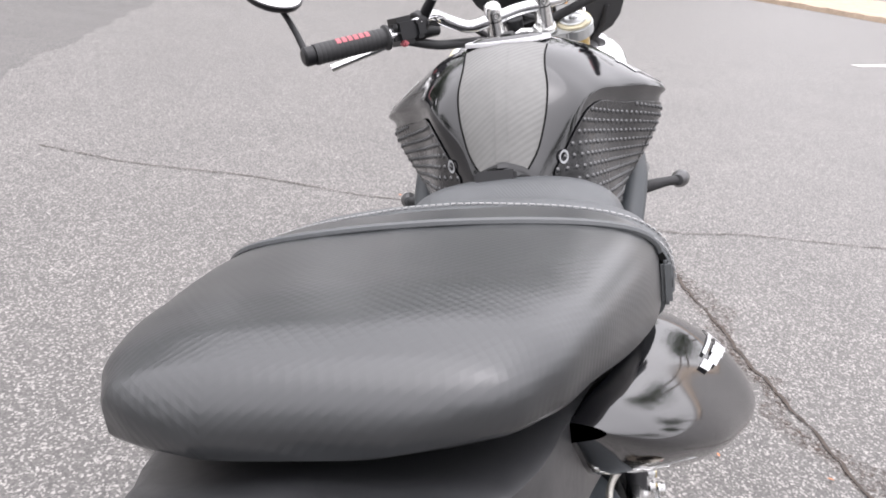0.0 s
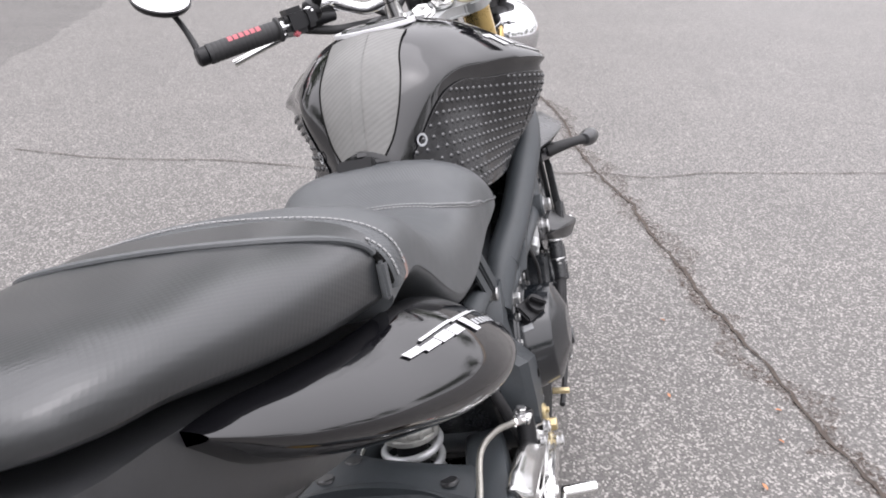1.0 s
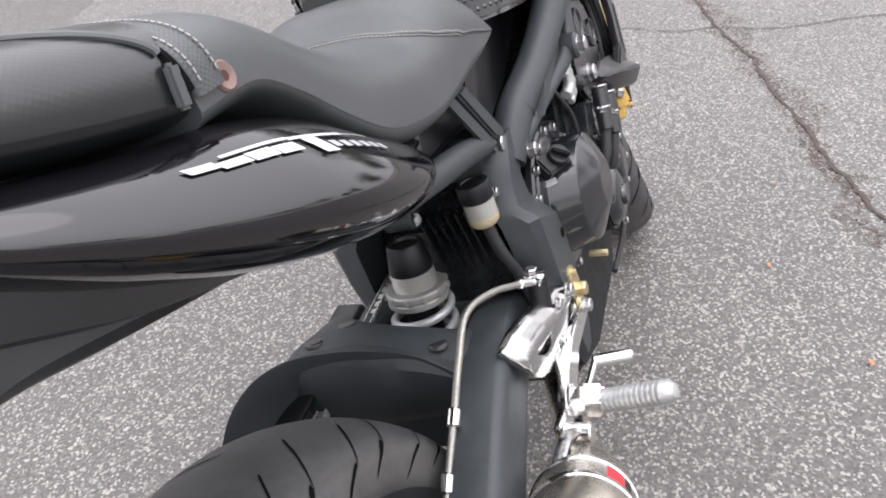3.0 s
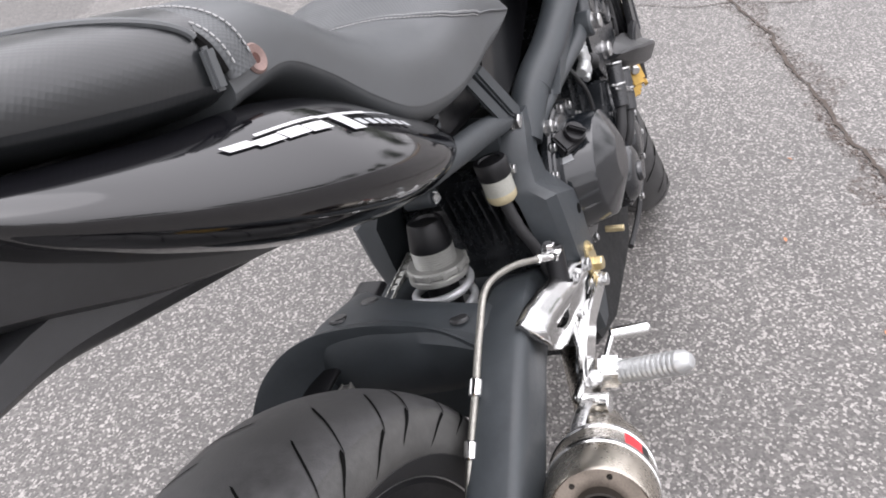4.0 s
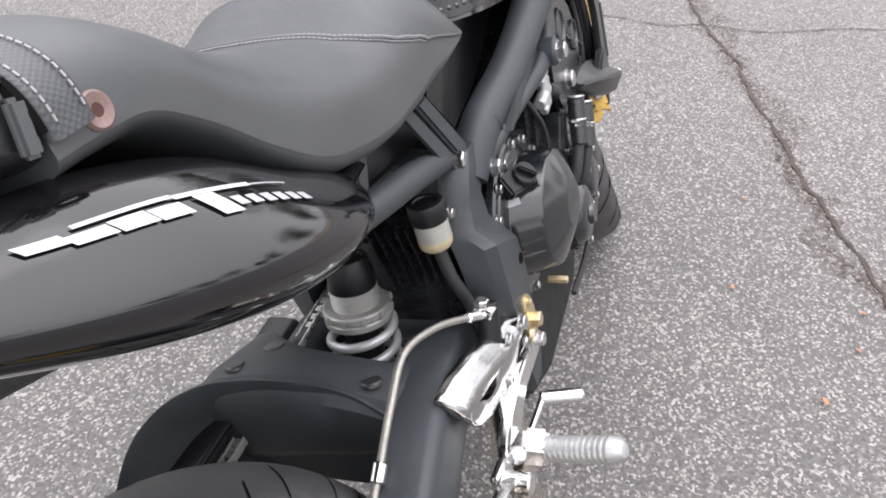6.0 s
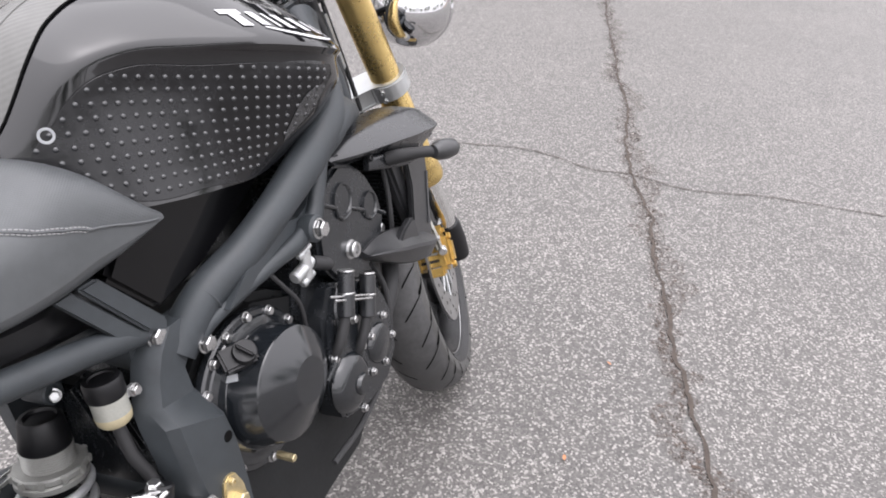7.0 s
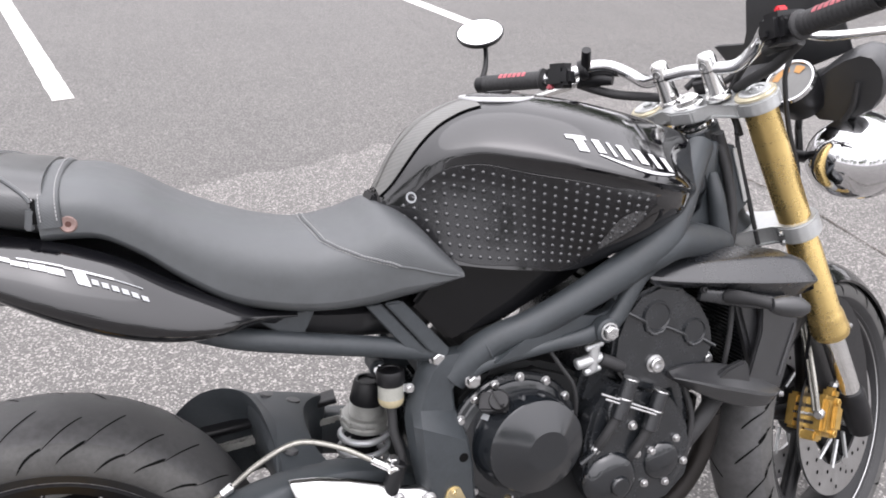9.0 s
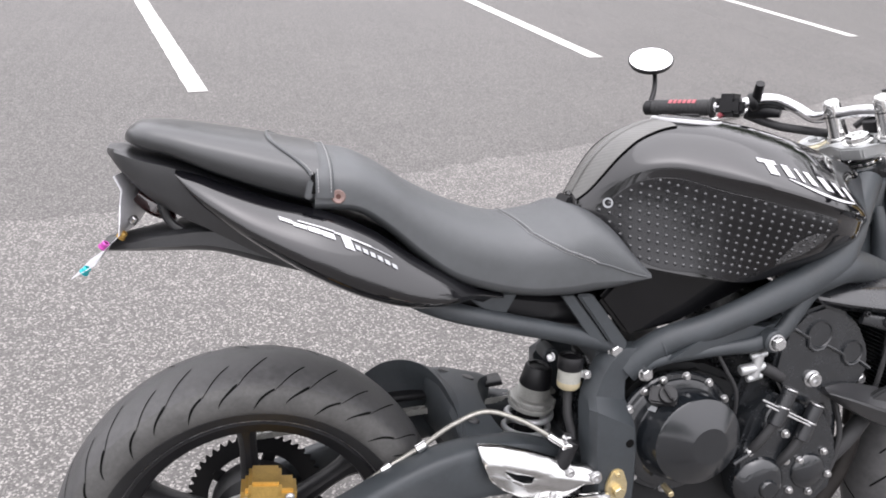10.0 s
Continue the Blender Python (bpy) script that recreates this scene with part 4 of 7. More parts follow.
# -- frame --
def holed_plate(outer, inner, y0, y1):
    """A plate with a window, bridged by its two nearest rims."""
    bm = bmesh.new()
    n = 72

    def even(pts):
        p = [Vector((a, 0, b)) for a, b in pts + pts[:1]]
        s = np.concatenate([[0], np.cumsum([(b - a).length for a, b in zip(p, p[1:])])])
        dense = [Vector((float(np.interp(t, s, [q.x for q in p])), 0, float(np.interp(t, s, [q.z for q in p])))) for t in np.linspace(0, s[-1], 400, endpoint=False)]
        return dense
    o, i = even(outer), even(inner)
    ci = sum(i, Vector()) / len(i)

    def by_angle(pts):
        return sorted(pts, key=lambda p: math.atan2(p.z - ci.z, p.x - ci.x))
    o, i = by_angle(o), by_angle(i)
    oa = [o[int(k * len(o) / n)] for k in range(n)]
    ia = []
    for p in oa:
        a = math.atan2(p.z - ci.z, p.x - ci.x)
        ia.append(min(i, key=lambda q: abs(math.remainder(math.atan2(q.z - ci.z, q.x - ci.x) - a, 2 * math.pi))))
    rings_ = []
    for pts, y in ((oa, y0), (oa, y1 - math.copysign(0.0015, y1 - y0)), *[([q.lerp(p, f) for p, q in zip(oa, ia)], y1) for f in (0.95, 0.8, 0.62, 0.45, 0.28, 0.08)], (ia, y1 - math.copysign(0.0015, y1 - y0)), (ia, y0)):
        rings_.append([Vector((p.x, y, p.z)) for p in pts])
    rings_.append(rings_[0])
    return loft(rings_, False, bm)


frame_root = bmesh.new()
for s in (-1, 1):
    sweep([(0.605, s * 0.112, 0.598), (0.648, s * 0.124, 0.637), (0.74, s * 0.145, 0.676), (0.83, s * 0.160, 0.720), (0.895, s * 0.166, 0.755), (0.940, s * 0.162, 0.782), (0.975, s * 0.145, 0.813), (1.020, s * 0.110, 0.848), (1.080, s * 0.060, 0.895)], [0.025, 0.0245, 0.0235, 0.0240, 0.0265, 0.0275, 0.0240, 0.0210, 0.022], 24, 64, frame_root)
    # lower branch into the steering head
    sweep([(0.860, s * 0.163, 0.734), (0.915, s * 0.166, 0.757), (0.955, s * 0.158, 0.768), (0.990, s * 0.143, 0.765), (1.045, s * 0.115, 0.750), (1.105, s * 0.082, 0.730), (1.135, s * 0.045, 0.720)], [0.019, 0.0255, 0.0285, 0.0285, 0.0275, 0.0265, 0.026], 24, 44, frame_root)
chassis = part("frame", frame_root, FRAME, bike, "satin graphite twin tube frame")
part("steering_head", lathe([(0.0, -0.03), (0.036, -0.03), (0.036, 0.03), (0.031, 0.04), (0.031, 0.16), (0.036, 0.17), (0.036, 0.20), (0, 0.20)], STEM + DOWN * 0.065, DOWN, 28), FRAME, chassis)
for s in (-1, 1):
    b_ = sweep([(0.612, s * 0.126, 0.592), (0.650, s * 0.144, 0.620), (0.70, s * 0.153, 0.631), (0.76, s * 0.160, 0.640), (0.815, s * 0.165, 0.648), (0.852, s * 0.167, 0.664), (0.874, s * 0.165, 0.692), (0.900, s * 0.162, 0.724), (0.945, s * 0.152, 0.744), (0.99, s * 0.135, 0.748)], [0.006, 0.008, 0.0085, 0.010, 0.0125, 0.0140, 0.0145, 0.014, 0.013, 0.012], 16, 60, None, 0.8)
    part("engine_brace", b_, FRAME, chassis)
    wb = holed_plate([(0.655, 0.626), (0.70, 0.634), (0.76, 0.643), (0.81, 0.650), (0.85, 0.660), (0.875, 0.690), (0.90, 0.726), (0.940, 0.758), (0.90, 0.758), (0.85, 0.730), (0.79, 0.698), (0.72, 0.666)], [(0.800, 0.678), (0.825, 0.688), (0.850, 0.702), (0.857, 0.692), (0.846, 0.679), (0.825, 0.673)], min(s * 0.142, s * 0.161), max(s * 0.142, s * 0.161))
    part("brace_web", wb, FRAME, chassis)
    # dished casting between the two branches
    rings_ = []
    for x in np.linspace(0.980, 1.128, 16):
        yo = float(np.interp(x, [0.98, 1.03, 1.085, 1.10, 1.128], [0.134, 0.102, 0.080, 0.078, 0.052]))
        zl = float(np.interp(x, [0.98, 1.05, 1.128], [0.770, 0.745, 0.725]))
        zu = float(np.interp(x, [0.98, 1.04, 1.10, 1.128], [0.806, 0.850, 0.900, 0.902]))
        zm = (zl + zu) / 2
        rings_.append([Vector((x, s * a, b)) for a, b in ((0.030, zl), (yo - 0.004, zl), (yo, zl + 0.006), (yo - 0.007, zm - 0.012), (yo - 0.009, zm), (yo - 0.007, zm + 0.012), (yo, zu - 0.006), (yo - 0.004, zu), (0.030, zu))])
    part("head_casting", loft(rings_), FRAME, chassis, "", 60)
    part("casting_rib", sweep([(1.096, s * 0.070, 0.850), (1.098, s * 0.082, 0.815), (1.104, s * 0.084, 0.775), (1.112, s * 0.082, 0.730)], [0.010, 0.014, 0.016, 0.018], 16, 20), FRAME, chassis)
    part("head_plate", prism([(1.105, 0.905), (1.160, 0.888), (1.190, 0.785), (1.140, 0.742), (1.112, 0.752)], min(s * 0.040, s * 0.056), max(s * 0.040, s * 0.056), 0.004), FRAME, chassis)
    part("brace_boss", rod((0.833, s * 0.160, 0.654), (0.833, s * 0.184, 0.654), 0.019, 24, 0.003), FRAME, chassis)
    bolt((0.833, s * 0.183, 0.654), (0, s, 0), 0.0115, chassis)
    # pivot plate
    rows_ = [(0.640, 0.640, 0.585, 0.634, 0.098, 0.128), (0.618, 0.614, 0.560, 0.628, 0.098, 0.131), (0.592, 0.584, 0.548, 0.602, 0.098, 0.129), (0.562, 0.552, 0.537, 0.602, 0.100, 0.131), (0.545, 0.512, 0.531, 0.612, 0.108, 0.155), (0.480, 0.470, 0.534, 0.618, 0.112, 0.155), (0.410, 0.410, 0.543, 0.620, 0.116, 0.152), (0.335, 0.335, 0.550, 0.617, 0.118, 0.150), (0.300, 0.300, 0.560, 0.600, 0.120, 0.148)]
    pl = loft([[Vector((x0 - 0.004, s * yi, za)), Vector((x0, s * (yo - 0.012), za)), Vector((x0 + 0.010, s * yo, za)), Vector((x1 - 0.005, s * yo, zb)), Vector((x1, s * (yo - 0.006), zb)), Vector((x1, s * yi, zb))] for za, zb, x0, x1, yi, yo in rows_])
    part("pivot_plate", pl, FRAME, chassis, "", 32)
    part("plate_hole", lathe([(0, 0.0), (0.0065, 0.0), (0.0075, -0.001)], (0.602, s * 0.1560, 0.484), (0, s, 0), 16), GROOVE, chassis)
    # collar ring of the tube joint
    part("tube_seam", lathe([(0.0250, -0.002), (0.0262, 0), (0.0250, 0.002)], (0.658, s * 0.1265, 0.641), (0.09, s * 0.017, 0.037), 24), FRAME, chassis)
part("cross_tube", rod((0.575, -0.13, 0.40), (0.575, 0.13, 0.40), 0.022, 20), FRAME, chassis)
part("shock_mount", boxed([(0.575, -0.10, 0.62), (0.575, 0.0, 0.632), (0.575, 0.10, 0.62)], [0.05, 0.05, 0.05], [0.04, 0.05, 0.04], n=12), FRAME, chassis)

# -- subframe --
sub = bmesh.new()
for s in (-1, 1):
    sweep([(0.582, s * 0.105, 0.640), (0.49, s * 0.112, 0.668), (0.39, s * 0.117, 0.694), (0.29, s * 0.118, 0.722), (0.18, s * 0.112, 0.775), (0.05, s * 0.09, 0.84)], [0.015, 0.0155, 0.0155, 0.0155, 0.015, 0.013], 16, 40, sub)
subframe = part("subframe", sub, FRAME, bike, "satin graphite tubular subframe")
for s in (-1, 1):
    part("tube_lug", block((0.045, 0.016, 0.024), Matrix.Translation((0.567, s * 0.110, 0.643)) @ pose(0, 0, 0, 0, 16, 0), 0.005), FRAME, subframe)
    bolt((0.582, s * 0.116, 0.634), (0, s, 0), 0.0105, subframe)
    lo_, hi_ = min(s * 0.116, s * 0.126), max(s * 0.116, s * 0.126)
    part("gusset", prism([(0.478, 0.735), (0.502, 0.735), (0.566, 0.652), (0.556, 0.644), (0.540, 0.650)], lo_ + 0.004, hi_ - 0.002, 0.003), FRAME, subframe)
    part("gusset", prism([(0.506, 0.735), (0.532, 0.735), (0.600, 0.648), (0.594, 0.634), (0.570, 0.648)], lo_, hi_, 0.003), FRAME, subframe)
    part("tube_web", prism([(0.325, 0.742), (0.412, 0.742), (0.396, 0.712), (0.384, 0.698), (0.366, 0.706)], min(s * 0.106, s * 0.116), max(s * 0.106, s * 0.116), 0.003), FRAME, subframe)
part("battery_tray", boxed([(0.58, 0, 0.69), (0.45, 0, 0.705), (0.30, 0, 0.735)], [0.07, 0.06, 0.05], [0.18, 0.19, 0.19], n=12), DARK, subframe)


# -- tank --
TX = [0.530, 0.56, 0.60, 0.65, 0.72, 0.80, 0.87, 0.95, 1.02, 1.08, 1.115]
TS = [
    [(0, .875), (.012, .874), (.024, .871), (.034, .867), (.042, .862), (.045, .858), (.047, .85), (.05, .835), (.055, .82)],
    [(0, .926), (.02, .923), (.042, .914), (.056, .902), (.064, .889), (.068, .872), (.070, .858), (.076, .82), (.086, .785)],
    [(0, .966), (.032, .963), (.062, .952), (.082, .941), (.096, .926), (.098, .908), (.098, .875), (.106, .82), (.114, .778)],
    [(0, .992), (.038, .988), (.074, .975), (.100, .958), (.120, .938), (.119, .919), (.116, .88), (.126, .81), (.135, .769)],
    [(0, 1.003), (.05, .998), (.096, .981), (.128, .957), (.155, .927), (.150, .908), (.145, .865), (.144, .80), (.146, .757)],
    [(0, .998), (.058, .992), (.114, .973), (.154, .946), (.199, .910), (.191, .894), (.186, .855), (.165, .79), (.147, .748)],
    [(0, .984), (.058, .979), (.116, .959), (.164, .929), (.222, .890), (.215, .874), (.213, .848), (.19, .80), (.165, .772)],
    [(0, .961), (.052, .956), (.106, .934), (.152, .904), (.197, .868), (.190, .853), (.187, .825), (.165, .80), (.145, .778)],
    [(0, .937), (.045, .931), (.083, .909), (.114, .879), (.133, .848), (.134, .833), (.122, .812), (.11, .792), (.10, .775)],
    [(0, .910), (.033, .904), (.06, .886), (.072, .863), (.080, .843), (.080, .829), (.072, .814), (.07, .80), (.06, .79)],
    [(0, .872), (.014, .870), (.024, .861), (.03, .851), (.033, .843), (.033, .835), (.03, .83), (.025, .825), (.02, .82)]]
TKEYS = np.array(TS).reshape(len(TX), -1)


def tank_point(x, u, lift=0.0):
    """A point on the tank at x along the bike and u over the section (0: ridge, 8: lower edge; minus: the other side)."""
    sec = smooth_keys(TX, TKEYS, x).reshape(9, 2)
    full = np.vstack([sec[1:2] * (-1, 1), sec])
    y, z = smooth_keys(range(-1, 9), full, abs(u))[0]
    off = float(np.interp(x, [0.53, 0.70, 1.0, 1.115], [0.010, 0.010, 0.003, 0.0]))
    p = Vector((x, (y - off if u < 0 else off - y) - off, z)) if abs(u) > 1e-6 else Vector((x, -off, z))
    if lift:
        e = 0.01
        du = tank_point(x, u + e if u < 7.9 else u) - tank_point(x, u - e)
        dx = tank_point(min(x + 0.002, 1.114), u) - tank_point(max(x - 0.002, 0.531), u)
        n = dx.cross(du)
        n.normalize()
        if n.dot(Vector((0, p.y, p.z - 0.85))) < 0:
            n.negate()
        p += n * lift
    return p


tank_x = list(np.linspace(0.530, 1.115, 64))
us = [8 * k / 30 for k in range(30, 0, -1)]
rings = [[tank_point(x, -u) for u in us] + [tank_point(x, 0.0)] + [tank_point(x, u) for u in us[::-1]] for x in tank_x]
tank = part("fuel_tank", loft(rings), GLOSS, bike, "glossy black fuel tank", 50)


def tank_patch(name, xs, urange, lift, mat, label="", nu=24, parent=None):
    """A skin on the tank: for each x the range of u, from urange(x)."""
    bm = bmesh.new()
    rows = []
    for x in xs:
        a, b = urange(x)
        rows.append([bm.verts.new(tank_point(x, a + (b - a) * k / nu, lift)) for k in range(nu + 1)])
    for r, s in zip(rows, rows[1:]):
        for k in range(nu):
            bm.faces.new((r[k], r[k + 1], s[k + 1], s[k]))
    return part(name, bm, mat, parent or tank, label, 60)


def pad_width(x):
    return float(smooth_keys([0.533, 0.545, 0.565, 0.592, 0.615, 0.65, 0.69], [3.2, 3.25, 2.85, 2.25, 1.88, 1.62, 1.42], x)[0, 0])


tank_patch("tank_pad", np.linspace(0.5335, 0.690, 26), lambda x: (-pad_width(x), pad_width(x)), 0.0015, TANKPAD, "grey carbon-look tank pad", 40)
for s in (-1, 1):
    edge = [tank_point(x, s * pad_width(x), 0.0017) for x in np.linspace(0.5335, 0.690, 26)]
    part("pad_edge", sweep(edge, 0.0012, 6, straight=True), GROOVE, tank)
part("seat_stop", block((0.012, 0.05, 0.022), Matrix.Translation((0.527, 0, 0.862)) @ pose(0, 0, 0, 0, 25, 0), 0.003), DARK, tank)


def knee_range(x):
    top = float(smooth_keys([0.555, 0.575, 0.61, 0.65, 0.75, 0.89], [6.0, 5.45, 5.12, 5.08, 5.25, 5.5], x)[0, 0])
    bot = float(smooth_keys([0.555, 0.575, 0.61, 0.70, 0.79, 0.83, 0.869, 0.89], [6.6, 7.3, 7.75, 7.85, 7.8, 7.2, 6.6, 5.9], x)[0, 0])
    return top, bot


for s in (-1, 1):
    tank_patch("knee_pad", np.linspace(0.555, 0.890, 50), lambda x, s=s: tuple(s * v for v in knee_range(x)), 0.0018, KNEEPAD, "clear studded traction film", 20)
    edge = [tank_point(x, s * knee_range(x)[0], 0.002) for x in np.linspace(0.555, 0.890, 50)] + [tank_point(x, s * knee_range(x)[1], 0.002) for x in np.linspace(0.890, 0.555, 50)]
    part("film_edge", sweep(edge, 0.0005, 5, straight=True), KNEEPAD, tank)
    studs = bmesh.new()
    for row in range(13):
        for col_ in range(27):
            x = 0.560 + col_ * 0.0131
            if x > 0.885:
                continue
            t0, t1 = knee_range(x)
            zz = 0.9165 - row * 0.0136 - (x - 0.671) * (0.30 - 0.014 * row)
            # section height to u by bisection
            lo_, hi_ = 4.8, 7.9
            for _ in range(12):
                m_ = (lo_ + hi_) / 2
                if tank_point(x, m_).z > zz:
                    lo_ = m_
                else:
                    hi_ = m_
            u = lo_
            if not t0 + 0.1 < u < t1 - 0.1:
                continue
            p, p2 = tank_point(x, s * u, 0.0018), tank_point(x, s * u, 0.0028)
            lathe([(0.0034, 0), (0.0028, 0.0012), (0.0015, 0.0020), (0, 0.0022)], p, p2 - p, 8, studs)
    tagged(part("film_stud", studs, STUD, tank, "small raised clear studs"), kind="stuff")
    # real wrinkles; their bright reflection is put into the paler base colour
    tank_patch("film_wrinkle", np.linspace(0.822, 0.874, 12), lambda x, s=s: (s * (knee_range(x)[1] - 0.12 - 0.55 * math.sin(math.pi * (x - 0.815) / 0.066)), s * (knee_range(x)[1] - 0.06)), 0.0026, FROST, "crinkled corner of the film with its glint put in as paler colour", 12)
    part("film_mark", lathe([(0.0075, 0.0), (0.0085, 0.0006), (0.006, 0.0006), (0.0055, 0.0)], tank_point(0.571, s * 5.6, 0.0022), tank_point(0.571, s * 5.6, 0.004) - tank_point(0.571, s * 5.6, 0.0022), 16), SILVERPRINT, tank)
    # lower side panel under the tank
    sp = prism([(0.549, 0.722), (0.603, 0.656), (0.69, 0.672), (0.80, 0.722), (0.88, 0.768), (0.925, 0.805), (0.70, 0.800), (0.60, 0.775)], min(s * 0.086, s * 0.114), max(s * 0.086, s * 0.114), 0.006)
    part("side_panel", sp, INKY, tank, "gloss black side panel under the tank")

part("airbox", prism([(0.62, 0.715), (0.80, 0.735), (0.90, 0.775), (0.985, 0.800), (0.995, 0.835), (0.90, 0.845), (0.63, 0.80)], -0.084, 0.084, 0.008), DARK, tank, "black airbox under the tank")

# filler cap with a pale ring
CAP = Vector((0.738, -0.008, 0.9990))
part("filler_ring", lathe([(0.0505, 0.0005), (0.0565, 0.0018), (0.0585, 0.0008), (0.059, -0.004)], CAP, (0.06, 0, 1), 56), WHITE, tank, "pale ring round the filler cap")
cap_ = part("filler_cap", lathe([(0, 0.006), (0.038, 0.006), (0.046, 0.004), (0.050, 0.0), (0.050, -0.004)], CAP, (0.06, 0, 1), 48), GLOSS, tank, "black filler cap")
part("lock_cover", block((0.040, 0.016, 0.004), Matrix.Translation(CAP + Vector((0.004, 0, 0.007))), 0.0015), DARK, cap_)


def tank_logo(s):
    """Seven plain white blocks over a curved stroke, in place of lettering."""
    def quad(bm, x0, x1, u0, u1):
        n = 6
        rows = [[bm.verts.new(tank_point(x0 + (x1 - x0) * k / n, s * u, 0.0012)) for u in (u0, (u0 + u1) / 2, u1)] for k in range(n + 1)]
        for a, b in zip(rows, rows[1:]):
            for k in (0, 1):
                bm.faces.new((a[k], a[k + 1], b[k + 1], b[k]))
    x, widths = 0.784, (0.024, 0.019, 0.008, 0.019, 0.025, 0.017, 0.021)
    for i, w in enumerate(widths):
        base = 3.02 + (x - 0.78) * 1.5
        bm = bmesh.new()
        quad(bm, x + w * 0.22, x + w * 0.78, base + (0.12 if i == 0 else 0.0), base + (0.50 if i == 0 else 0.42))
        if i == 0:
            quad(bm, x - 0.004, x + w, base - 0.04, base + 0.12)
        part("emblem_bar", bm, WHITE, tank)
        x += w + 0.0035
    n = 20
    x0, x1 = 0.815, 0.930
    rows = []
    bm = bmesh.new()
    for k in range(n + 1):
        t = k / n
        xx = x0 + (x1 - x0) * t
        u = 3.50 + (xx - 0.78) * 1.5 + 0.16 * math.sin(math.pi * t)
        w = 0.02 + 0.04 * math.sin(math.pi * t)
        rows.append((bm.verts.new(tank_point(xx, s * (u - w), 0.0012)), bm.verts.new(tank_point(xx, s * (u + w), 0.0012))))
    for a, b in zip(rows, rows[1:]):
        bm.faces.new((a[0], a[1], b[1], b[0]))
    return part("emblem_stroke", bm, WHITE, tank, "white curved underline")


tank_logo(1), tank_logo(-1)


# -- seat --
def lean_shift(x):
    """How far the seat and tail sit off the wheel's centre line."""
    return float(np.interp(x, [-0.14, 0.11, 0.30, 0.50, 0.62], [-0.027, -0.018, -0.017, -0.014, -0.009]))


def soft_section(x, w, zt, zb, crown=0.35, n=40, e_top=0.45, e_side=0.55):
    """A cushion's cross-section: flat below, crowned above, with soft shoulders."""
    ring = []
    for k in range(n):
        a = 2 * math.pi * k / n
        ca, sa = math.cos(a), math.sin(a)
        yy = math.copysign(abs(ca) ** e_side, ca) * w
        if sa >= 0:
            zz = zb + (zt - zb) * (0.30 + 0.70 * sa ** e_top) - (zt - zb) * 0.0
            zz -= crown * (abs(yy) / max(w, 1e-4)) ** 2 * (zt - zb) * 0.25
        else:
            zz = zb + (zt - zb) * 0.30 * (1 - abs(sa) ** 0.6)
        ring.append(Vector((x, -yy + lean_shift(x), zz)))
    return ring


PX = [-0.150, -0.143, -0.124, -0.09, -0.04, 0.02, 0.07, 0.108]
PV = [(0.034, 0.984, 0.972), (0.058, 0.993, 0.970), (0.078, 0.999, 0.963), (0.094, 0.998, 0.954), (0.109, 0.991, 0.933), (0.124, 0.982, 0.911), (0.132, 0.972, 0.896), (0.137, 0.965, 0.886)]
pv = smooth_keys(PX, PV, np.linspace(-0.150, 0.108, 42))
pillion = part("pillion_seat", loft([soft_section(x, *v) for x, v in zip(np.linspace(-0.150, 0.108, 42), pv)]), [SLICK, SLICK], bike, "black vinyl pillion seat with embossed sides", 60)
SX = [0.100, 0.13, 0.16, 0.20, 0.25, 0.30, 0.36, 0.42, 0.48, 0.53, 0.57, 0.60, 0.622]
SV = [(0.138, 0.957, 0.879), (0.139, 0.957, 0.878), (0.139, 0.953, 0.874), (0.136, 0.936, 0.848), (0.134, 0.905, 0.803), (0.132, 0.880, 0.765), (0.131, 0.857, 0.744), (0.130, 0.845, 0.732), (0.129, 0.852, 0.728), (0.132, 0.863, 0.732), (0.137, 0.840, 0.740), (0.137, 0.803, 0.750), (0.134, 0.775, 0.758)]
sx = np.linspace(0.100, 0.622, 130)
sv = smooth_keys(SX, SV, sx)
seat_rings = [soft_section(x, *v, n=80) for x, v in zip(sx, sv)]
rider = part("rider_seat", loft(seat_rings), [VINYL, WEAVE], bike, "black vinyl rider seat with a stitched front panel", 60)


def seam_x(a):
    """Where the front panel's seam lies along the bike, by the angle round the cushion."""
    b = min(a, math.pi - a)
    return float(np.interp(b, [0.02, 0.04, 0.09, 0.2, 0.4, 0.69, 1.0, 1.57], [0.612, 0.572, 0.527, 0.503, 0.475, 0.449, 0.430, 0.420]))


for poly in rider.data.polygons:
    c_ = poly.center
    w_, zt_, zb_ = smooth_keys(SX, SV, c_.x)[0]
    f_ = min(1.0, abs(c_.y - lean_shift(c_.x)) / w_)
    h_ = ((c_.z - zb_) / (zt_ - zb_) + 0.0875 * f_ ** 2 - 0.30) / 0.70
    a_ = math.asin(min(1.0, max(0.0, h_)) ** (1 / 0.45))
    if a_ > 0.02 and c_.x > seam_x(a_):
        poly.material_index = 1
for poly in pillion.data.polygons:
    c_ = poly.center
    if c_.x < 0.058 + 0.25 * max(0.0, abs(c_.y + 0.025) - 0.09):
        poly.material_index = 1


def seat_surface(x, a, vals, xs_, lift):
    w, zt, zb = smooth_keys(xs_, vals, x)[0]
    n = 400
    ring = soft_section(x, w, zt, zb, n=n)
    k = a / (2 * math.pi) * n
    i = int(k) % n
    p = ring[i].lerp(ring[(i + 1) % n], k - int(k))
    out = (p - Vector((x, lean_shift(x), (zt + zb) / 2)))
    out.x = 0
    return p + out.normalized() * lift


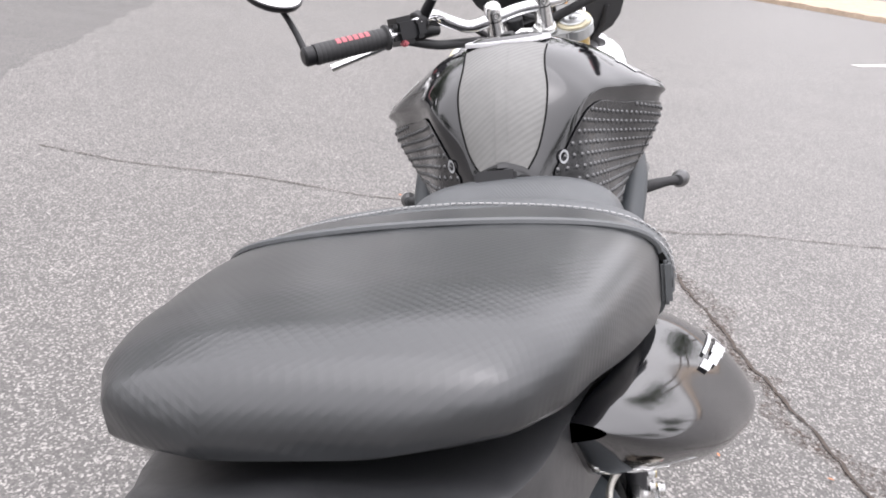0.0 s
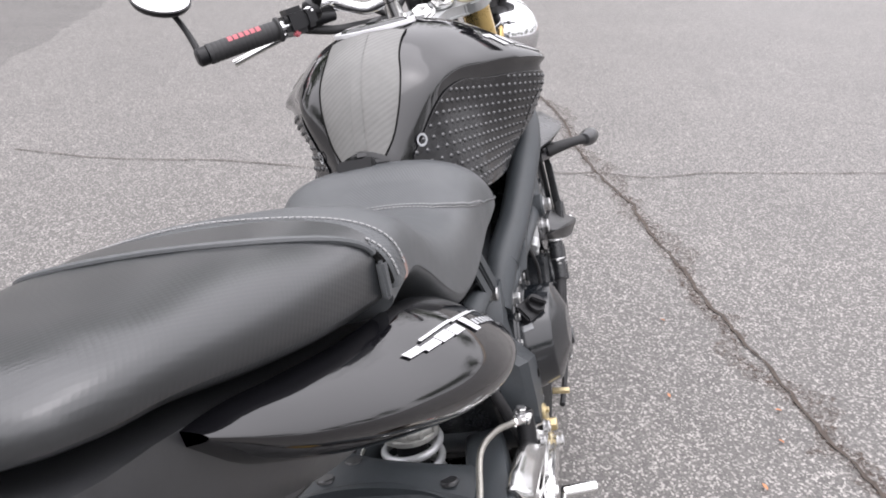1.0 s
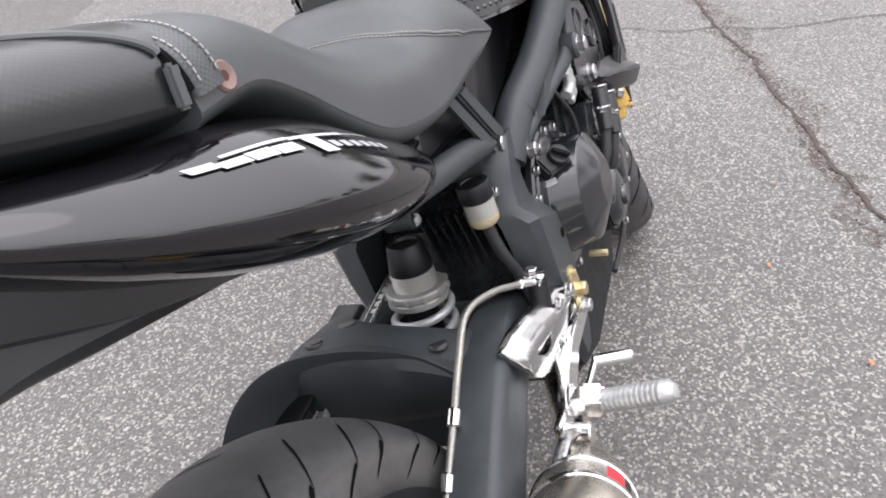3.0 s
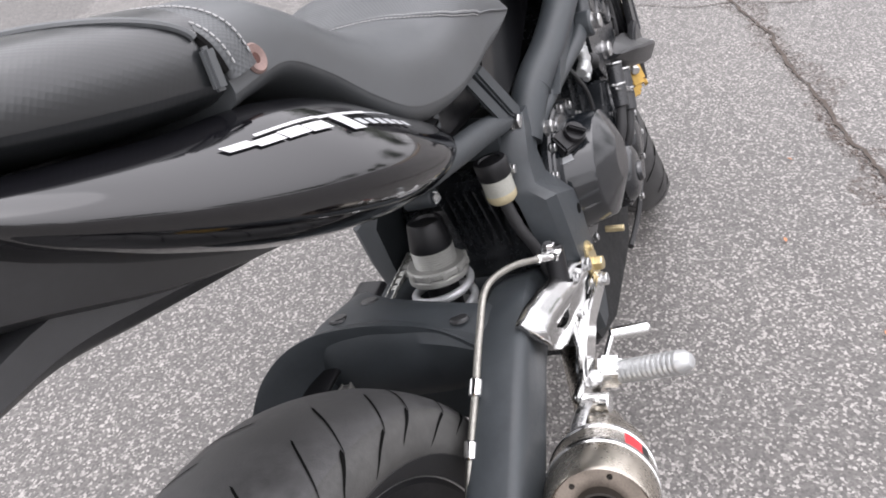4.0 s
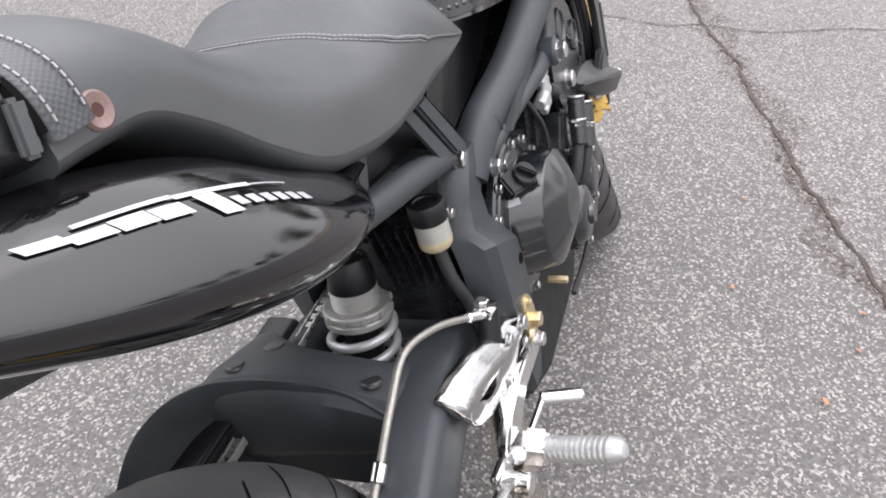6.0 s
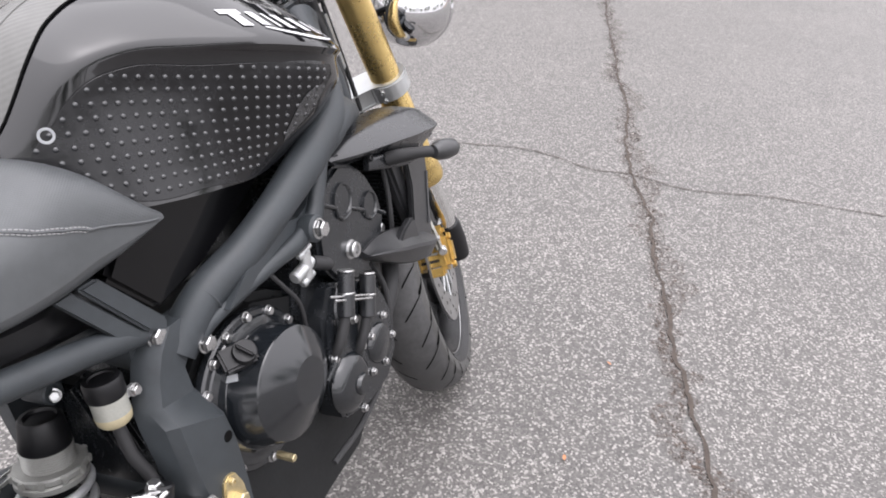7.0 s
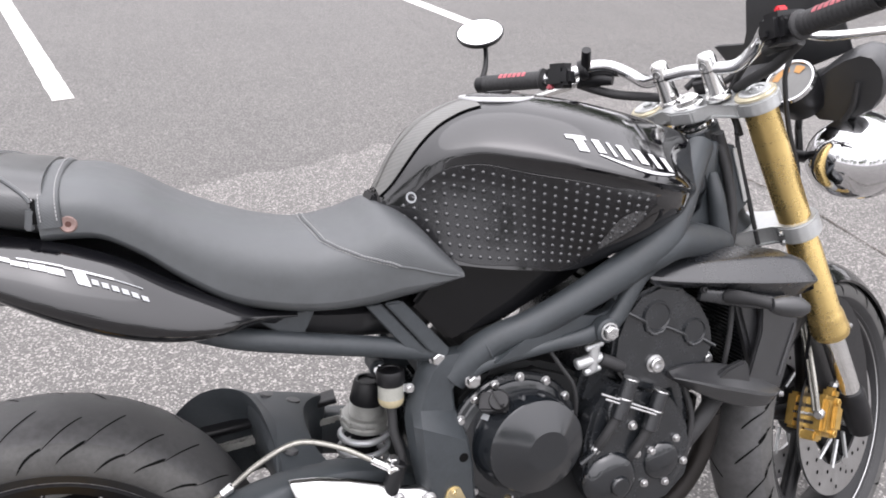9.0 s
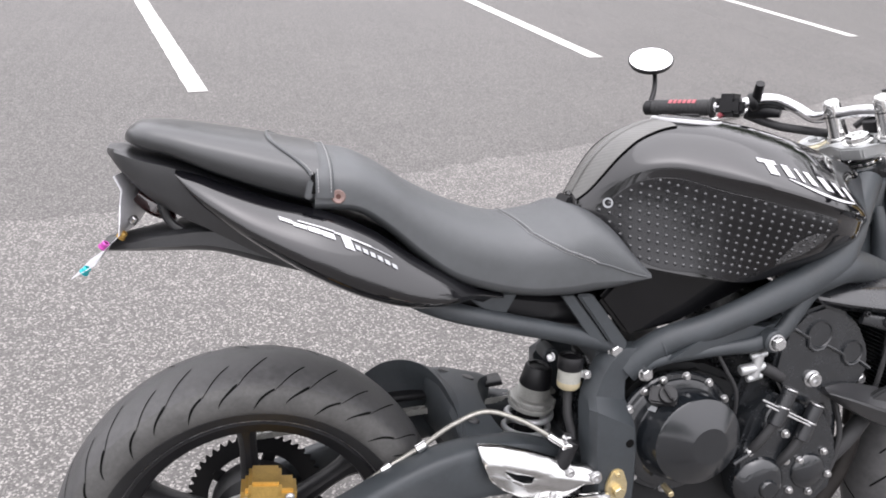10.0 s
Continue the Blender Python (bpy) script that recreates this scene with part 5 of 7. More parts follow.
def across(xf, vals, xs_, lift=0.0012, a0=0.05, a1=math.pi - 0.05, n=60):
    """A line over the cushion, from one lower edge to the other."""
    return [seat_surface(xf(a), a, vals, xs_, lift) for a in np.linspace(a0, a1, n)]


def stitches(path, name, parent, gap=0.0045):
    bm = bmesh.new()
    total = 0.0
    acc = []
    for a, b in zip(path, path[1:]):
        seg = (b - a).length
        t = (gap - total) if total < gap else 0
        while t <= seg and seg > 1e-6:
            acc.append((a + (b - a) * (t / seg), (b - a).normalized()))
            t += gap
        total = (seg - (t - gap)) if seg > 0 else total
    for p, u in acc:
        sweep([p - u * 0.0016, p + u * 0.0016], 0.0007, 5, 0, bm)
    return tagged(part(name, bm, THREAD, parent, "pale grey stitching"), kind="stuff")


def front_seam(shift):
    return [seat_surface(min(seam_x(a) + shift, 0.6195), a, SV, SX, 0.0010) for a in [0.02 + (math.pi - 0.04) * (0.5 - 0.5 * math.cos(math.pi * f)) for f in np.linspace(0.0, 1.0, 240)]]


part("seam_welt", sweep(front_seam(0.0), 0.0016, 6, straight=True), VINYL, rider)
stitches(front_seam(0.004), "stitching", rider), stitches(front_seam(-0.004), "stitching", rider)


def pillion_seam(a):
    return 0.040 + 0.055 * min(1.0, (abs(math.cos(a)) / 0.97) ** 2.2)


ps = across(pillion_seam, PV, PX, 0.0012, 0.22, math.pi - 0.22)
part("piping", sweep(ps, 0.0026, 8, straight=True), VINYL, pillion, "raised vinyl piping")
stitches(across(lambda a: pillion_seam(a) + 0.004, PV, PX, 0.0014, 0.22, math.pi - 0.22), "stitching", pillion)
# passenger strap across the joint of the two cushions
strap_rings = []
for a in np.linspace(0.02, math.pi - 0.02, 70):
    o = [seat_surface(0.100 + dx, a, SV, SX, l) for dx, l in ((0.0, 0.001), (0.001, 0.0045), (0.004, 0.006), (0.013, 0.0065), (0.022, 0.006), (0.025, 0.0045), (0.026, 0.001))]
    strap_rings.append(o)
# raised black cord that stands in for the shadow line between the cushions
part("joint", sweep([seat_surface(0.0985, a, SV, SX, 0.0012) for a in np.linspace(0.05, math.pi - 0.05, 70)], 0.0035, 6, straight=True), GROOVE, rider, "black cord standing for the shade between the two cushions")
strap = part("passenger_strap", loft(strap_rings, False, None, False), WEAVE, bike, "stitched black passenger strap over the seat", 60)
for dx in (0.0045, 0.0215):
    stitches([seat_surface(0.100 + dx, a, SV, SX, 0.0068) for a in np.linspace(0.05, math.pi - 0.05, 120)], "stitching", strap)
for s in (-1, 1):
    p = Vector((0.1315, s * 0.1365 - 0.0195, 0.905))
    part("grommet", lathe([(0.0035, 0.0015), (0.0055, 0.002), (0.0085, 0.0025), (0.0100, 0.001), (0.0100, -0.004)], p, (0, s, 0.1), 24), RUST, rider, "worn copper strap grommet")
    part("grommet_hole", lathe([(0, 0.0014), (0.0036, 0.0014)], p, (0, s, 0.1), 12), HOLEBROWN, rider)
    part("strap_end", block((0.010, 0.006, 0.026), Matrix.Translation((0.093, s * 0.1355 - 0.021, 0.915)) @ pose(0, 0, 0, 0, 12, 0), 0.002), VINYL, pillion)


# -- tail --
# top z, widest z, low z, top y, widest y, low y along the fairing
COWL_X = [-0.082, -0.06, -0.02, 0.05, 0.12, 0.18, 0.24, 0.29, 0.335, 0.385]
COWL = [(0.938, 0.933, 0.928, 0.112, 0.120, 0.112), (0.934, 0.913, 0.900, 0.118, 0.140, 0.122), (0.921, 0.886, 0.866, 0.127, 0.165, 0.134), (0.899, 0.848, 0.818, 0.141, 0.192, 0.144), (0.882, 0.818, 0.778, 0.153, 0.211, 0.146), (0.855, 0.792, 0.752, 0.155, 0.212, 0.146), (0.814, 0.769, 0.738, 0.153, 0.202, 0.142), (0.783, 0.756, 0.736, 0.150, 0.181, 0.138), (0.758, 0.750, 0.738, 0.138, 0.146, 0.128), (0.742, 0.738, 0.733, 0.122, 0.125, 0.118)]


def cowl_at(x, th):
    """The fairing's outline at x: th 90 degrees on its top edge, 0 where it is widest, -80 underneath."""
    zt, zm, zl, yt, ym, yl = smooth_keys(COWL_X, COWL, x)[0]
    c, sn = max(0.0, math.cos(radians(th))), math.sin(radians(th))
    inner = (yt - 0.006) if sn > 0 else (yl - 0.03)
    y = inner + (ym - inner) * c ** (1.35 if sn > 0 else 0.85)
    z = zm + (zt - zm) * sn ** 1.35 if sn > 0 else zm - (zm - zl) * abs(sn) ** 0.9
    return y, z


def cowl(s):
    off = 0.0 if s < 0 else -0.044
    rings_ = []
    for x in np.linspace(COWL_X[0], COWL_X[-1], 48):
        pts = [cowl_at(x, th) for th in np.linspace(90, -86, 34)]
        back = [(max(0.07, pts[-1][0] - 0.03), pts[-1][1] + 0.012), (max(0.07, pts[0][0] - 0.010), pts[0][1] - 0.022)]
        rings_.append([Vector((x, s * y + off, z)) for y, z in pts + back])
    return loft(rings_)


for s in (-1, 1):
    cw = part("tail_cowl", cowl(s), GLOSS, bike, "glossy black tail fairing", 50)
    # plain pale strokes in place of lettering
    def cowl_point(x, t, s=s):
        y, z = cowl_at(x, 90 - 46 * (0.855 + (t - 1.1) * 0.68))
        return Vector((x, s * (y + 0.0010) + (0.0 if s < 0 else -0.044), z + 0.0010))

    def stroke(bm, x0, x1, t0, t1, slant=0.0):
        n = 5
        rows = [[bm.verts.new(cowl_point(x0 + (x1 - x0) * k / n + slant * (t - t0), t)) for t in (t0, (t0 + t1) / 2, t1)] for k in range(n + 1)]
        for a, b in zip(rows, rows[1:]):
            for k in (0, 1):
                bm.faces.new((a[k], a[k + 1], b[k + 1], b[k]))
    bars = [(0.050, 0.068, 1.18, 1.34, 0.012, WHITE), (0.068, 0.086, 1.24, 1.40, 0.010, WHITE), (0.087, 0.104, 1.22, 1.42, 0.010, WHITE), (0.105, 0.122, 1.24, 1.44, 0.010, WHITE)]
    bars += [(0.122, 0.172, 1.12, 1.19, 0.004, WHITE), (0.131, 0.144, 1.20, 1.58, 0.014, WHITE), (0.075, 0.122, 1.10, 1.16, 0.0, WHITE), (0.172, 0.202, 1.15, 1.18, 0.0, SILVERPRINT)]
    bars += [(0.149 + k * 0.0100, 0.1560 + k * 0.0100, 1.33 + k * 0.018, 1.49 + k * 0.018, 0.01, SILVERPRINT) for k in range(6)]
    for x0, x1, t0, t1, sl, m_ in bars:
        bm = bmesh.new()
        stroke(bm, x0, x1, t0, t1, sl)
        part("emblem_bar", bm, m_, cw)
    # amber reflector under the fairing
    part("reflector", block((0.045, 0.006, 0.014), Matrix.Translation((0.06, s * 0.138, 0.806)) @ pose(s * 30, 0, 0, 0, 25, 0), 0.002), AMBER, cw)

UX = [-0.176, -0.165, -0.135, -0.09, -0.04, 0.02, 0.10, 0.18, 0.26, 0.34]
UV = [(0.024, 0.962, 0.952), (0.048, 0.963, 0.938), (0.068, 0.955, 0.905), (0.080, 0.945, 0.872), (0.088, 0.928, 0.845), (0.096, 0.905, 0.812), (0.102, 0.880, 0.778), (0.104, 0.845, 0.752), (0.104, 0.80, 0.735), (0.098, 0.765, 0.725)]
ux = np.linspace(-0.176, 0.34, 40)
uv_ = smooth_keys(UX, UV, ux)


def tail_section(x, w, zt, zb):
    pts = [(-w, zt - 0.004), (-w * 0.9, zt), (0, zt + 0.004), (w * 0.9, zt), (w, zt - 0.004), (w * 1.0, zb + 0.35 * (zt - zb)), (w * 0.86, zb + 0.006), (w * 0.6, zb), (0, zb), (-w * 0.6, zb), (-w * 0.86, zb + 0.006), (-w * 1.0, zb + 0.35 * (zt - zb))]
    return [Vector((x, y + lean_shift(x), z)) for y, z in pts]


tail = part("tail_unit", loft([tail_section(x, *v) for x, v in zip(ux, uv_)]), PLASTIC, bike, "matt black plastic tail unit", 40)
HX = [-0.190, -0.15, -0.10, -0.04, 0.02, 0.08, 0.13]
HV = [(0.030, 0.828, 0.815), (0.045, 0.835, 0.815), (0.055, 0.845, 0.815), (0.062, 0.85, 0.812), (0.07, 0.84, 0.795), (0.078, 0.82, 0.778), (0.085, 0.80, 0.765)]
hx = np.linspace(-0.190, 0.13, 24)
part("plate_arm", loft([tail_section(x, *v) for x, v in zip(hx, smooth_keys(HX, HV, hx))]), PLASTIC, tail, "matt black number plate carrier", 40)
part("tail_light", boxed([(-0.145, 0, 0.892), (-0.125, 0, 0.878), (-0.09, 0, 0.866)], [0.024, 0.032, 0.03], [0.075, 0.10, 0.11], n=10), LENS, tail, "dark smoked tail light")
for s in (-1, 1):
    part("arm_strut", boxed([(-0.11, s * 0.07, 0.90), (-0.10, s * 0.062, 0.86), (-0.06, s * 0.06, 0.83)], [0.012, 0.012, 0.012], [0.012, 0.012, 0.012], n=8), PLASTIC, tail)
bend = [(-0.150, 0.925), (-0.144, 0.905), (-0.142, 0.885), (-0.146, 0.861), (-0.158, 0.845), (-0.173, 0.828), (-0.194, 0.805), (-0.222, 0.787)]
prows = []
for k, (x, z) in enumerate(bend):
    w_ = 0.095 - (0.02 if k < 3 else 0.0)
    ripple = 0.003 * math.sin(2.3 * k) - (0.017 if k < 4 else 0.006)
    prows.append([Vector((x + ripple, -w_, z)), Vector((x, 0, z + 0.004)), Vector((x - ripple, w_, z)), Vector((x - ripple + 0.0018, w_, z + 0.0012)), Vector((x + 0.0018, 0, z + 0.0052)), Vector((x + ripple + 0.0018, -w_, z + 0.0012))])
plate = part("number_plate", loft(prows), PLATE, bike, "small bent white number plate seen edge on", 40)
for p, m_ in zip(((-0.214, -0.082, 0.793), (-0.163, -0.080, 0.841), (-0.186, -0.088, 0.829), (-0.150, -0.060, 0.858)), (TEAL, GOLDCAL, MAGENTA, STEEL)):
    bolt(Vector(p), (0.6, -0.2, 0.7), 0.0055, plate, "socket", m_, 0.010)


# -- engine --
case_out = [(0.570, 0.30), (0.590, 0.42), (0.605, 0.55), (0.66, 0.598), (0.74, 0.600), (0.80, 0.575), (0.86, 0.52), (0.985, 0.46), (1.00, 0.37), (0.97, 0.27), (0.90, 0.215), (0.70, 0.20), (0.60, 0.235)]
engine = part("engine", prism(case_out, -0.122, 0.135, 0.012), DULLCASE, bike, "black painted three cylinder engine", 30)
part("cylinder_block", prism([(0.80, 0.52), (0.845, 0.64), (0.885, 0.690), (0.945, 0.705), (1.01, 0.672), (1.045, 0.605), (1.035, 0.545), (0.99, 0.45)], -0.135, 0.135, 0.010), ENGINE, engine, "", 30)
# cam chain cover
part("cam_cover", prism([(0.856, 0.632), (0.872, 0.668), (0.900, 0.696), (0.938, 0.706), (0.975, 0.694), (1.010, 0.665), (1.035, 0.622), (1.040, 0.585), (1.028, 0.560), (1.000, 0.545), (0.965, 0.530), (0.930, 0.520), (0.880, 0.545), (0.850, 0.590)], -0.164, -0.132, 0.006), ENGINE, engine, "black cam cover with two round bosses", 30)
for (cx_, cz_, r_) in ((0.930, 0.655, 0.026), (1.000, 0.618, 0.022)):
    part("cam_boss", lathe([(0, 0.003), (r_ * 0.80, 0.003), (r_ * 0.86, 0.0055), (r_ * 0.95, 0.0055), (r_, 0.0)], (cx_, -0.163, cz_), RIGHT, 32), ENGINE, engine)
part("cover_ridge", sweep([(0.866, -0.165, 0.676), (0.888, -0.166, 0.663), (0.908, -0.166, 0.651), (0.911, -0.166, 0.636), (0.923, -0.166, 0.627), (0.938, -0.166, 0.629), (0.944, -0.166, 0.636), (0.960, -0.166, 0.628), (0.982, -0.166, 0.616), (0.985, -0.166, 0.604), (0.996, -0.166, 0.596), (1.008, -0.166, 0.598), (1.014, -0.166, 0.603), (1.040, -0.165, 0.586)], 0.0034, 8, 0, straight=True), ENGINE, engine)
bolt((0.927, -0.163, 0.576), RIGHT, 0.0125, engine, "socket")
bolt((1.033, -0.154, 0.563), RIGHT, 0.008, engine)
# lower chain case
part("chain_case", prism([(0.848, 0.560), (0.900, 0.535), (0.955, 0.515), (0.985, 0.470), (1.000, 0.420), (0.990, 0.365), (0.950, 0.330), (0.880, 0.325), (0.815, 0.345), (0.795, 0.400), (0.800, 0.470), (0.815, 0.520)], -0.171, -0.120, 0.006), ENGINE, engine, "", 30)
part("case_ridge", sweep([(0.862, -0.172, 0.545), (0.842, -0.174, 0.520), (0.838, -0.175, 0.485), (0.815, -0.175, 0.455), (0.79, -0.170, 0.435)], 0.005, 8, 24), ENGINE, engine)
part("pump_cover", lathe([(0, 0.016), (0.030, 0.016), (0.040, 0.012), (0.046, 0.004), (0.048, 0.0)], (0.842, -0.169, 0.395), RIGHT, 36), CLUTCH, engine, "round black pump cover")
part("pump_boss", lathe([(0, 0.02), (0.014, 0.02), (0.017, 0.016), (0.018, 0)], (0.852, -0.171, 0.388), RIGHT, 24), CLUTCH, engine)
part("small_cover", lathe([(0, 0.010), (0.026, 0.010), (0.032, 0.006), (0.034, 0.0)], (0.938, -0.169, 0.405), RIGHT, 32), CLUTCH, engine)
part("cover_hole", lathe([(0, 0.0), (0.005, 0.0), (0.006, -0.001)], (0.832, -0.183, 0.418), RIGHT, 12), GROOVE, engine)
for x, z, r in ((0.843, 0.502, 0.0068), (0.882, 0.482, 0.0065), (0.815, 0.455, 0.0065), (0.890, 0.430, 0.006), (0.918, 0.428, 0.006), (0.820, 0.372, 0.007), (0.905, 0.372, 0.0055), (0.945, 0.365, 0.0055), (0.86, 0.335, 0.006), (0.965, 0.44, 0.0055), (0.98, 0.395, 0.0055), (0.872, 0.548, 0.006)):
    bolt((x, -0.172, z), RIGHT, r, engine)
# clutch cover
CL = Vector((0.695, 0, 0.484))
part("clutch_flange", lathe([(0, 0.0), (0.106, 0.0), (0.109, 0.003), (0.109, 0.012), (0.106, 0.015), (0.094, 0.016)], (CL.x, -0.120, CL.z), RIGHT, 64), ENGINE, engine)
def clutch_bell(profile, seg=72):
    """Rings about a centre that drifts forwards as the cover stands out; a flat lid closes it."""
    rings_ = []
    for r, d in profile:
        k = min(1.0, max(0.0, d - 0.019) / 0.04)
        c = Vector((CL.x + (0.009 + 0.008 * k if d > 0.019 else 0.0) + max(0.0, d - 0.058) * 0.5, -0.122 - d, CL.z + 0.004 * k))
        rings_.append([c + Vector((r * math.cos(2 * math.pi * k / seg), 0, r * math.sin(2 * math.pi * k / seg))) for k in range(seg)])
    return loft(rings_)


clutch = part("clutch_cover", clutch_bell([(0.1005, 0.0), (0.1005, 0.012), (0.0975, 0.0160), (0.0880, 0.0190), (0.0835, 0.0192), (0.0825, 0.0205), (0.0765, 0.0570), (0.0757, 0.0588), (0.0740, 0.0600), (0.0340, 0.0765), (0.0320, 0.0772), (0.0, 0.0773)]), CLUTCH, engine, "large round satin black clutch cover with a shallow cone", 16)
CAPP = Vector((0.661, -0.1560, 0.563))
CAPN = Vector((-0.36, -0.62, 0.70)).normalized()
CAPU = CAPN.cross(Vector((0, 0, 1))).normalized() * -1
PADM = Matrix((CAPU, CAPN.cross(CAPU), CAPN)).transposed().to_4x4()
PADM.translation = CAPP + Vector((-0.006, 0.002, 0.0))
part("filler_pad", block((0.044, 0.030, 0.018), PADM @ Matrix.Translation((0, 0, -0.003)), 0.003), DARK, engine)
plug = part("oil_filler", lathe([(0.0155, 0.004), (0.0155, 0.010), (0.0140, 0.0125), (0, 0.0125)], PADM @ Vector((0.008, 0, 0)), CAPN, 28), DARK, engine, "black oil filler plug")
part("filler_wing", block((0.026, 0.006, 0.012), PADM @ Matrix.Translation((0.008, 0, 0.016)) @ Matrix.Rotation(radians(125), 4, "Z"), 0.002), DARK, engine)
part("warning_sticker", block((0.009, 0.016, 0.0008), Matrix.Translation((0.6418, -0.1476, 0.5390)) @ Vector((-0.77, -0.16, 0.62)).to_track_quat("Z", "X").to_matrix().to_4x4() @ Matrix.Rotation(radians(10), 4, "Z"), 0), SILVERPRINT, engine, "small pale warning sticker")
for ang in (150, 128, 108, 84, 58, 32, 10, 345, 300, 262, 225):
    a = radians(ang)
    bolt((CL.x + 0.1025 * math.cos(a), -0.135, CL.z + 0.1025 * math.sin(a)), RIGHT, 0.0062, engine)
bolt((0.628, -0.138, 0.598), RIGHT, 0.010, engine)
part("drain_plug", rod((0.667, -0.160, 0.403), (0.667, -0.187, 0.401), 0.0055, 6, 0.001), BRASS, engine)
# thermostat fitting and coolant pipes
fit_ = bmesh.new()
rod((0.790, -0.158, 0.598), (0.835, -0.158, 0.604), 0.009, 16, 0.002, fit_)
rod((0.818, -0.158, 0.585), (0.822, -0.160, 0.626), 0.0085, 16, 0.002, fit_)
rod((0.806, -0.160, 0.622), (0.836, -0.160, 0.628), 0.0055, 12, 0.002, fit_)
rod((0.804, -0.158, 0.582), (0.832, -0.158, 0.588), 0.0065, 12, 0.002, fit_)
part("hose_union", fit_, CAST, engine, "silver hose union")
part("coolant_pipe", sweep([(0.832, -0.160, 0.602), (0.85, -0.163, 0.592), (0.87, -0.158, 0.58)], 0.010, 12), GRIP, engine)
pipes = [((0.816, -0.190, 0.558), (0.910, -0.192, 0.510)), ((0.822, -0.192, 0.549), (0.915, -0.194, 0.502))]
for a, b in pipes:
    part("oil_pipe", rod(a, b, 0.0019, 8, 0.0005), STEEL, engine)
for c_ in ((0.862, -0.187, 0.551), (0.920, -0.184, 0.517)):
    u = Vector((0.34, 0, 0.94)).normalized()
    c_ = Vector(c_)
    part("pipe_adjuster", rod(c_ - u * 0.045, c_ + u * 0.020, 0.0125, 16, 0.002), DUCT, engine, "black adjuster with a bright cap")
    part("adjuster_cap", rod(c_ + u * 0.020, c_ + u * 0.023, 0.0130, 16, 0.001), STEEL, engine)
    part("adjuster_ring", rod(c_ - u * 0.012, c_ - u * 0.009, 0.0134, 16, 0.001), STEEL, engine)
    part("adjuster_hose", sweep([c_ - u * 0.04, c_ - u * 0.09 + Vector((-0.01, 0.01, 0)), c_ - u * 0.13 + Vector((0.0, 0.04, 0))], 0.008, 10), GRIP, engine)
part("thin_hose", sweep([(0.742, -0.150, 0.640), (0.765, -0.158, 0.600), (0.785, -0.160, 0.565), (0.79, -0.158, 0.53), (0.787, -0.152, 0.49)], 0.0032, 8), GRIP, engine)
part("breather_hose", sweep([(0.985, -0.150, 0.545), (1.000, -0.165, 0.46), (0.985, -0.168, 0.40), (0.94, -0.165, 0.34), (0.86, -0.160, 0.30), (0.78, -0.155, 0.29)], 0.005, 8, 40), GRIP, engine)
part("water_hose", sweep([(1.075, -0.14, 0.49), (1.03, -0.155, 0.455), (0.985, -0.150, 0.405), (0.95, -0.13, 0.35)], 0.015, 14, 24), GRIP, engine)
part("cylinder_pipe", sweep([(0.975, -0.135, 0.55), (0.985, -0.14, 0.49), (0.99, -0.135, 0.43), (0.97, -0.12, 0.38)], 0.018, 14, 20), ENGINE, engine)
for y in (-0.07, 0.0, 0.07):
    part("exhaust_header", sweep([(1.035, y, 0.56), (1.10, y, 0.50), (1.115, y, 0.40), (1.06, y * 0.9, 0.26), (0.95, y * 0.6, 0.185), (0.80, y * 0.3 - 0.02, 0.165), (0.72, -0.03, 0.18)], 0.018, 14, 40), COPPER, engine, "heat-tinted exhaust header")
part("sump", boxed([(0.66, 0, 0.205), (0.80, 0, 0.185), (0.94, 0, 0.22)], [0.06, 0.07, 0.05], [0.16, 0.18, 0.16], n=12), ENGINE, engine)
part("gearbox_rear", boxed([(0.62, 0, 0.52), (0.60, 0, 0.40), (0.60, 0, 0.30)], [0.08, 0.08, 0.08], [0.22, 0.23, 0.2], n=10), ENGINE, engine)
# finned regulator behind the shock
reg = part("regulator", block((0.03, 0.12, 0.13), Matrix.Translation((0.592, -0.045, 0.512)) @ pose(0, 0, 0, 0, -12, 0), 0.003), ENGINE, bike, "black finned regulator")
for k in range(9):
    part("fin", block((0.022, 0.0035, 0.125), Matrix.Translation((0.570, -0.098 + 0.0135 * k, 0.508)) @ pose(0, 0, 0, 0, -12, 0), 0.001), ENGINE, reg)

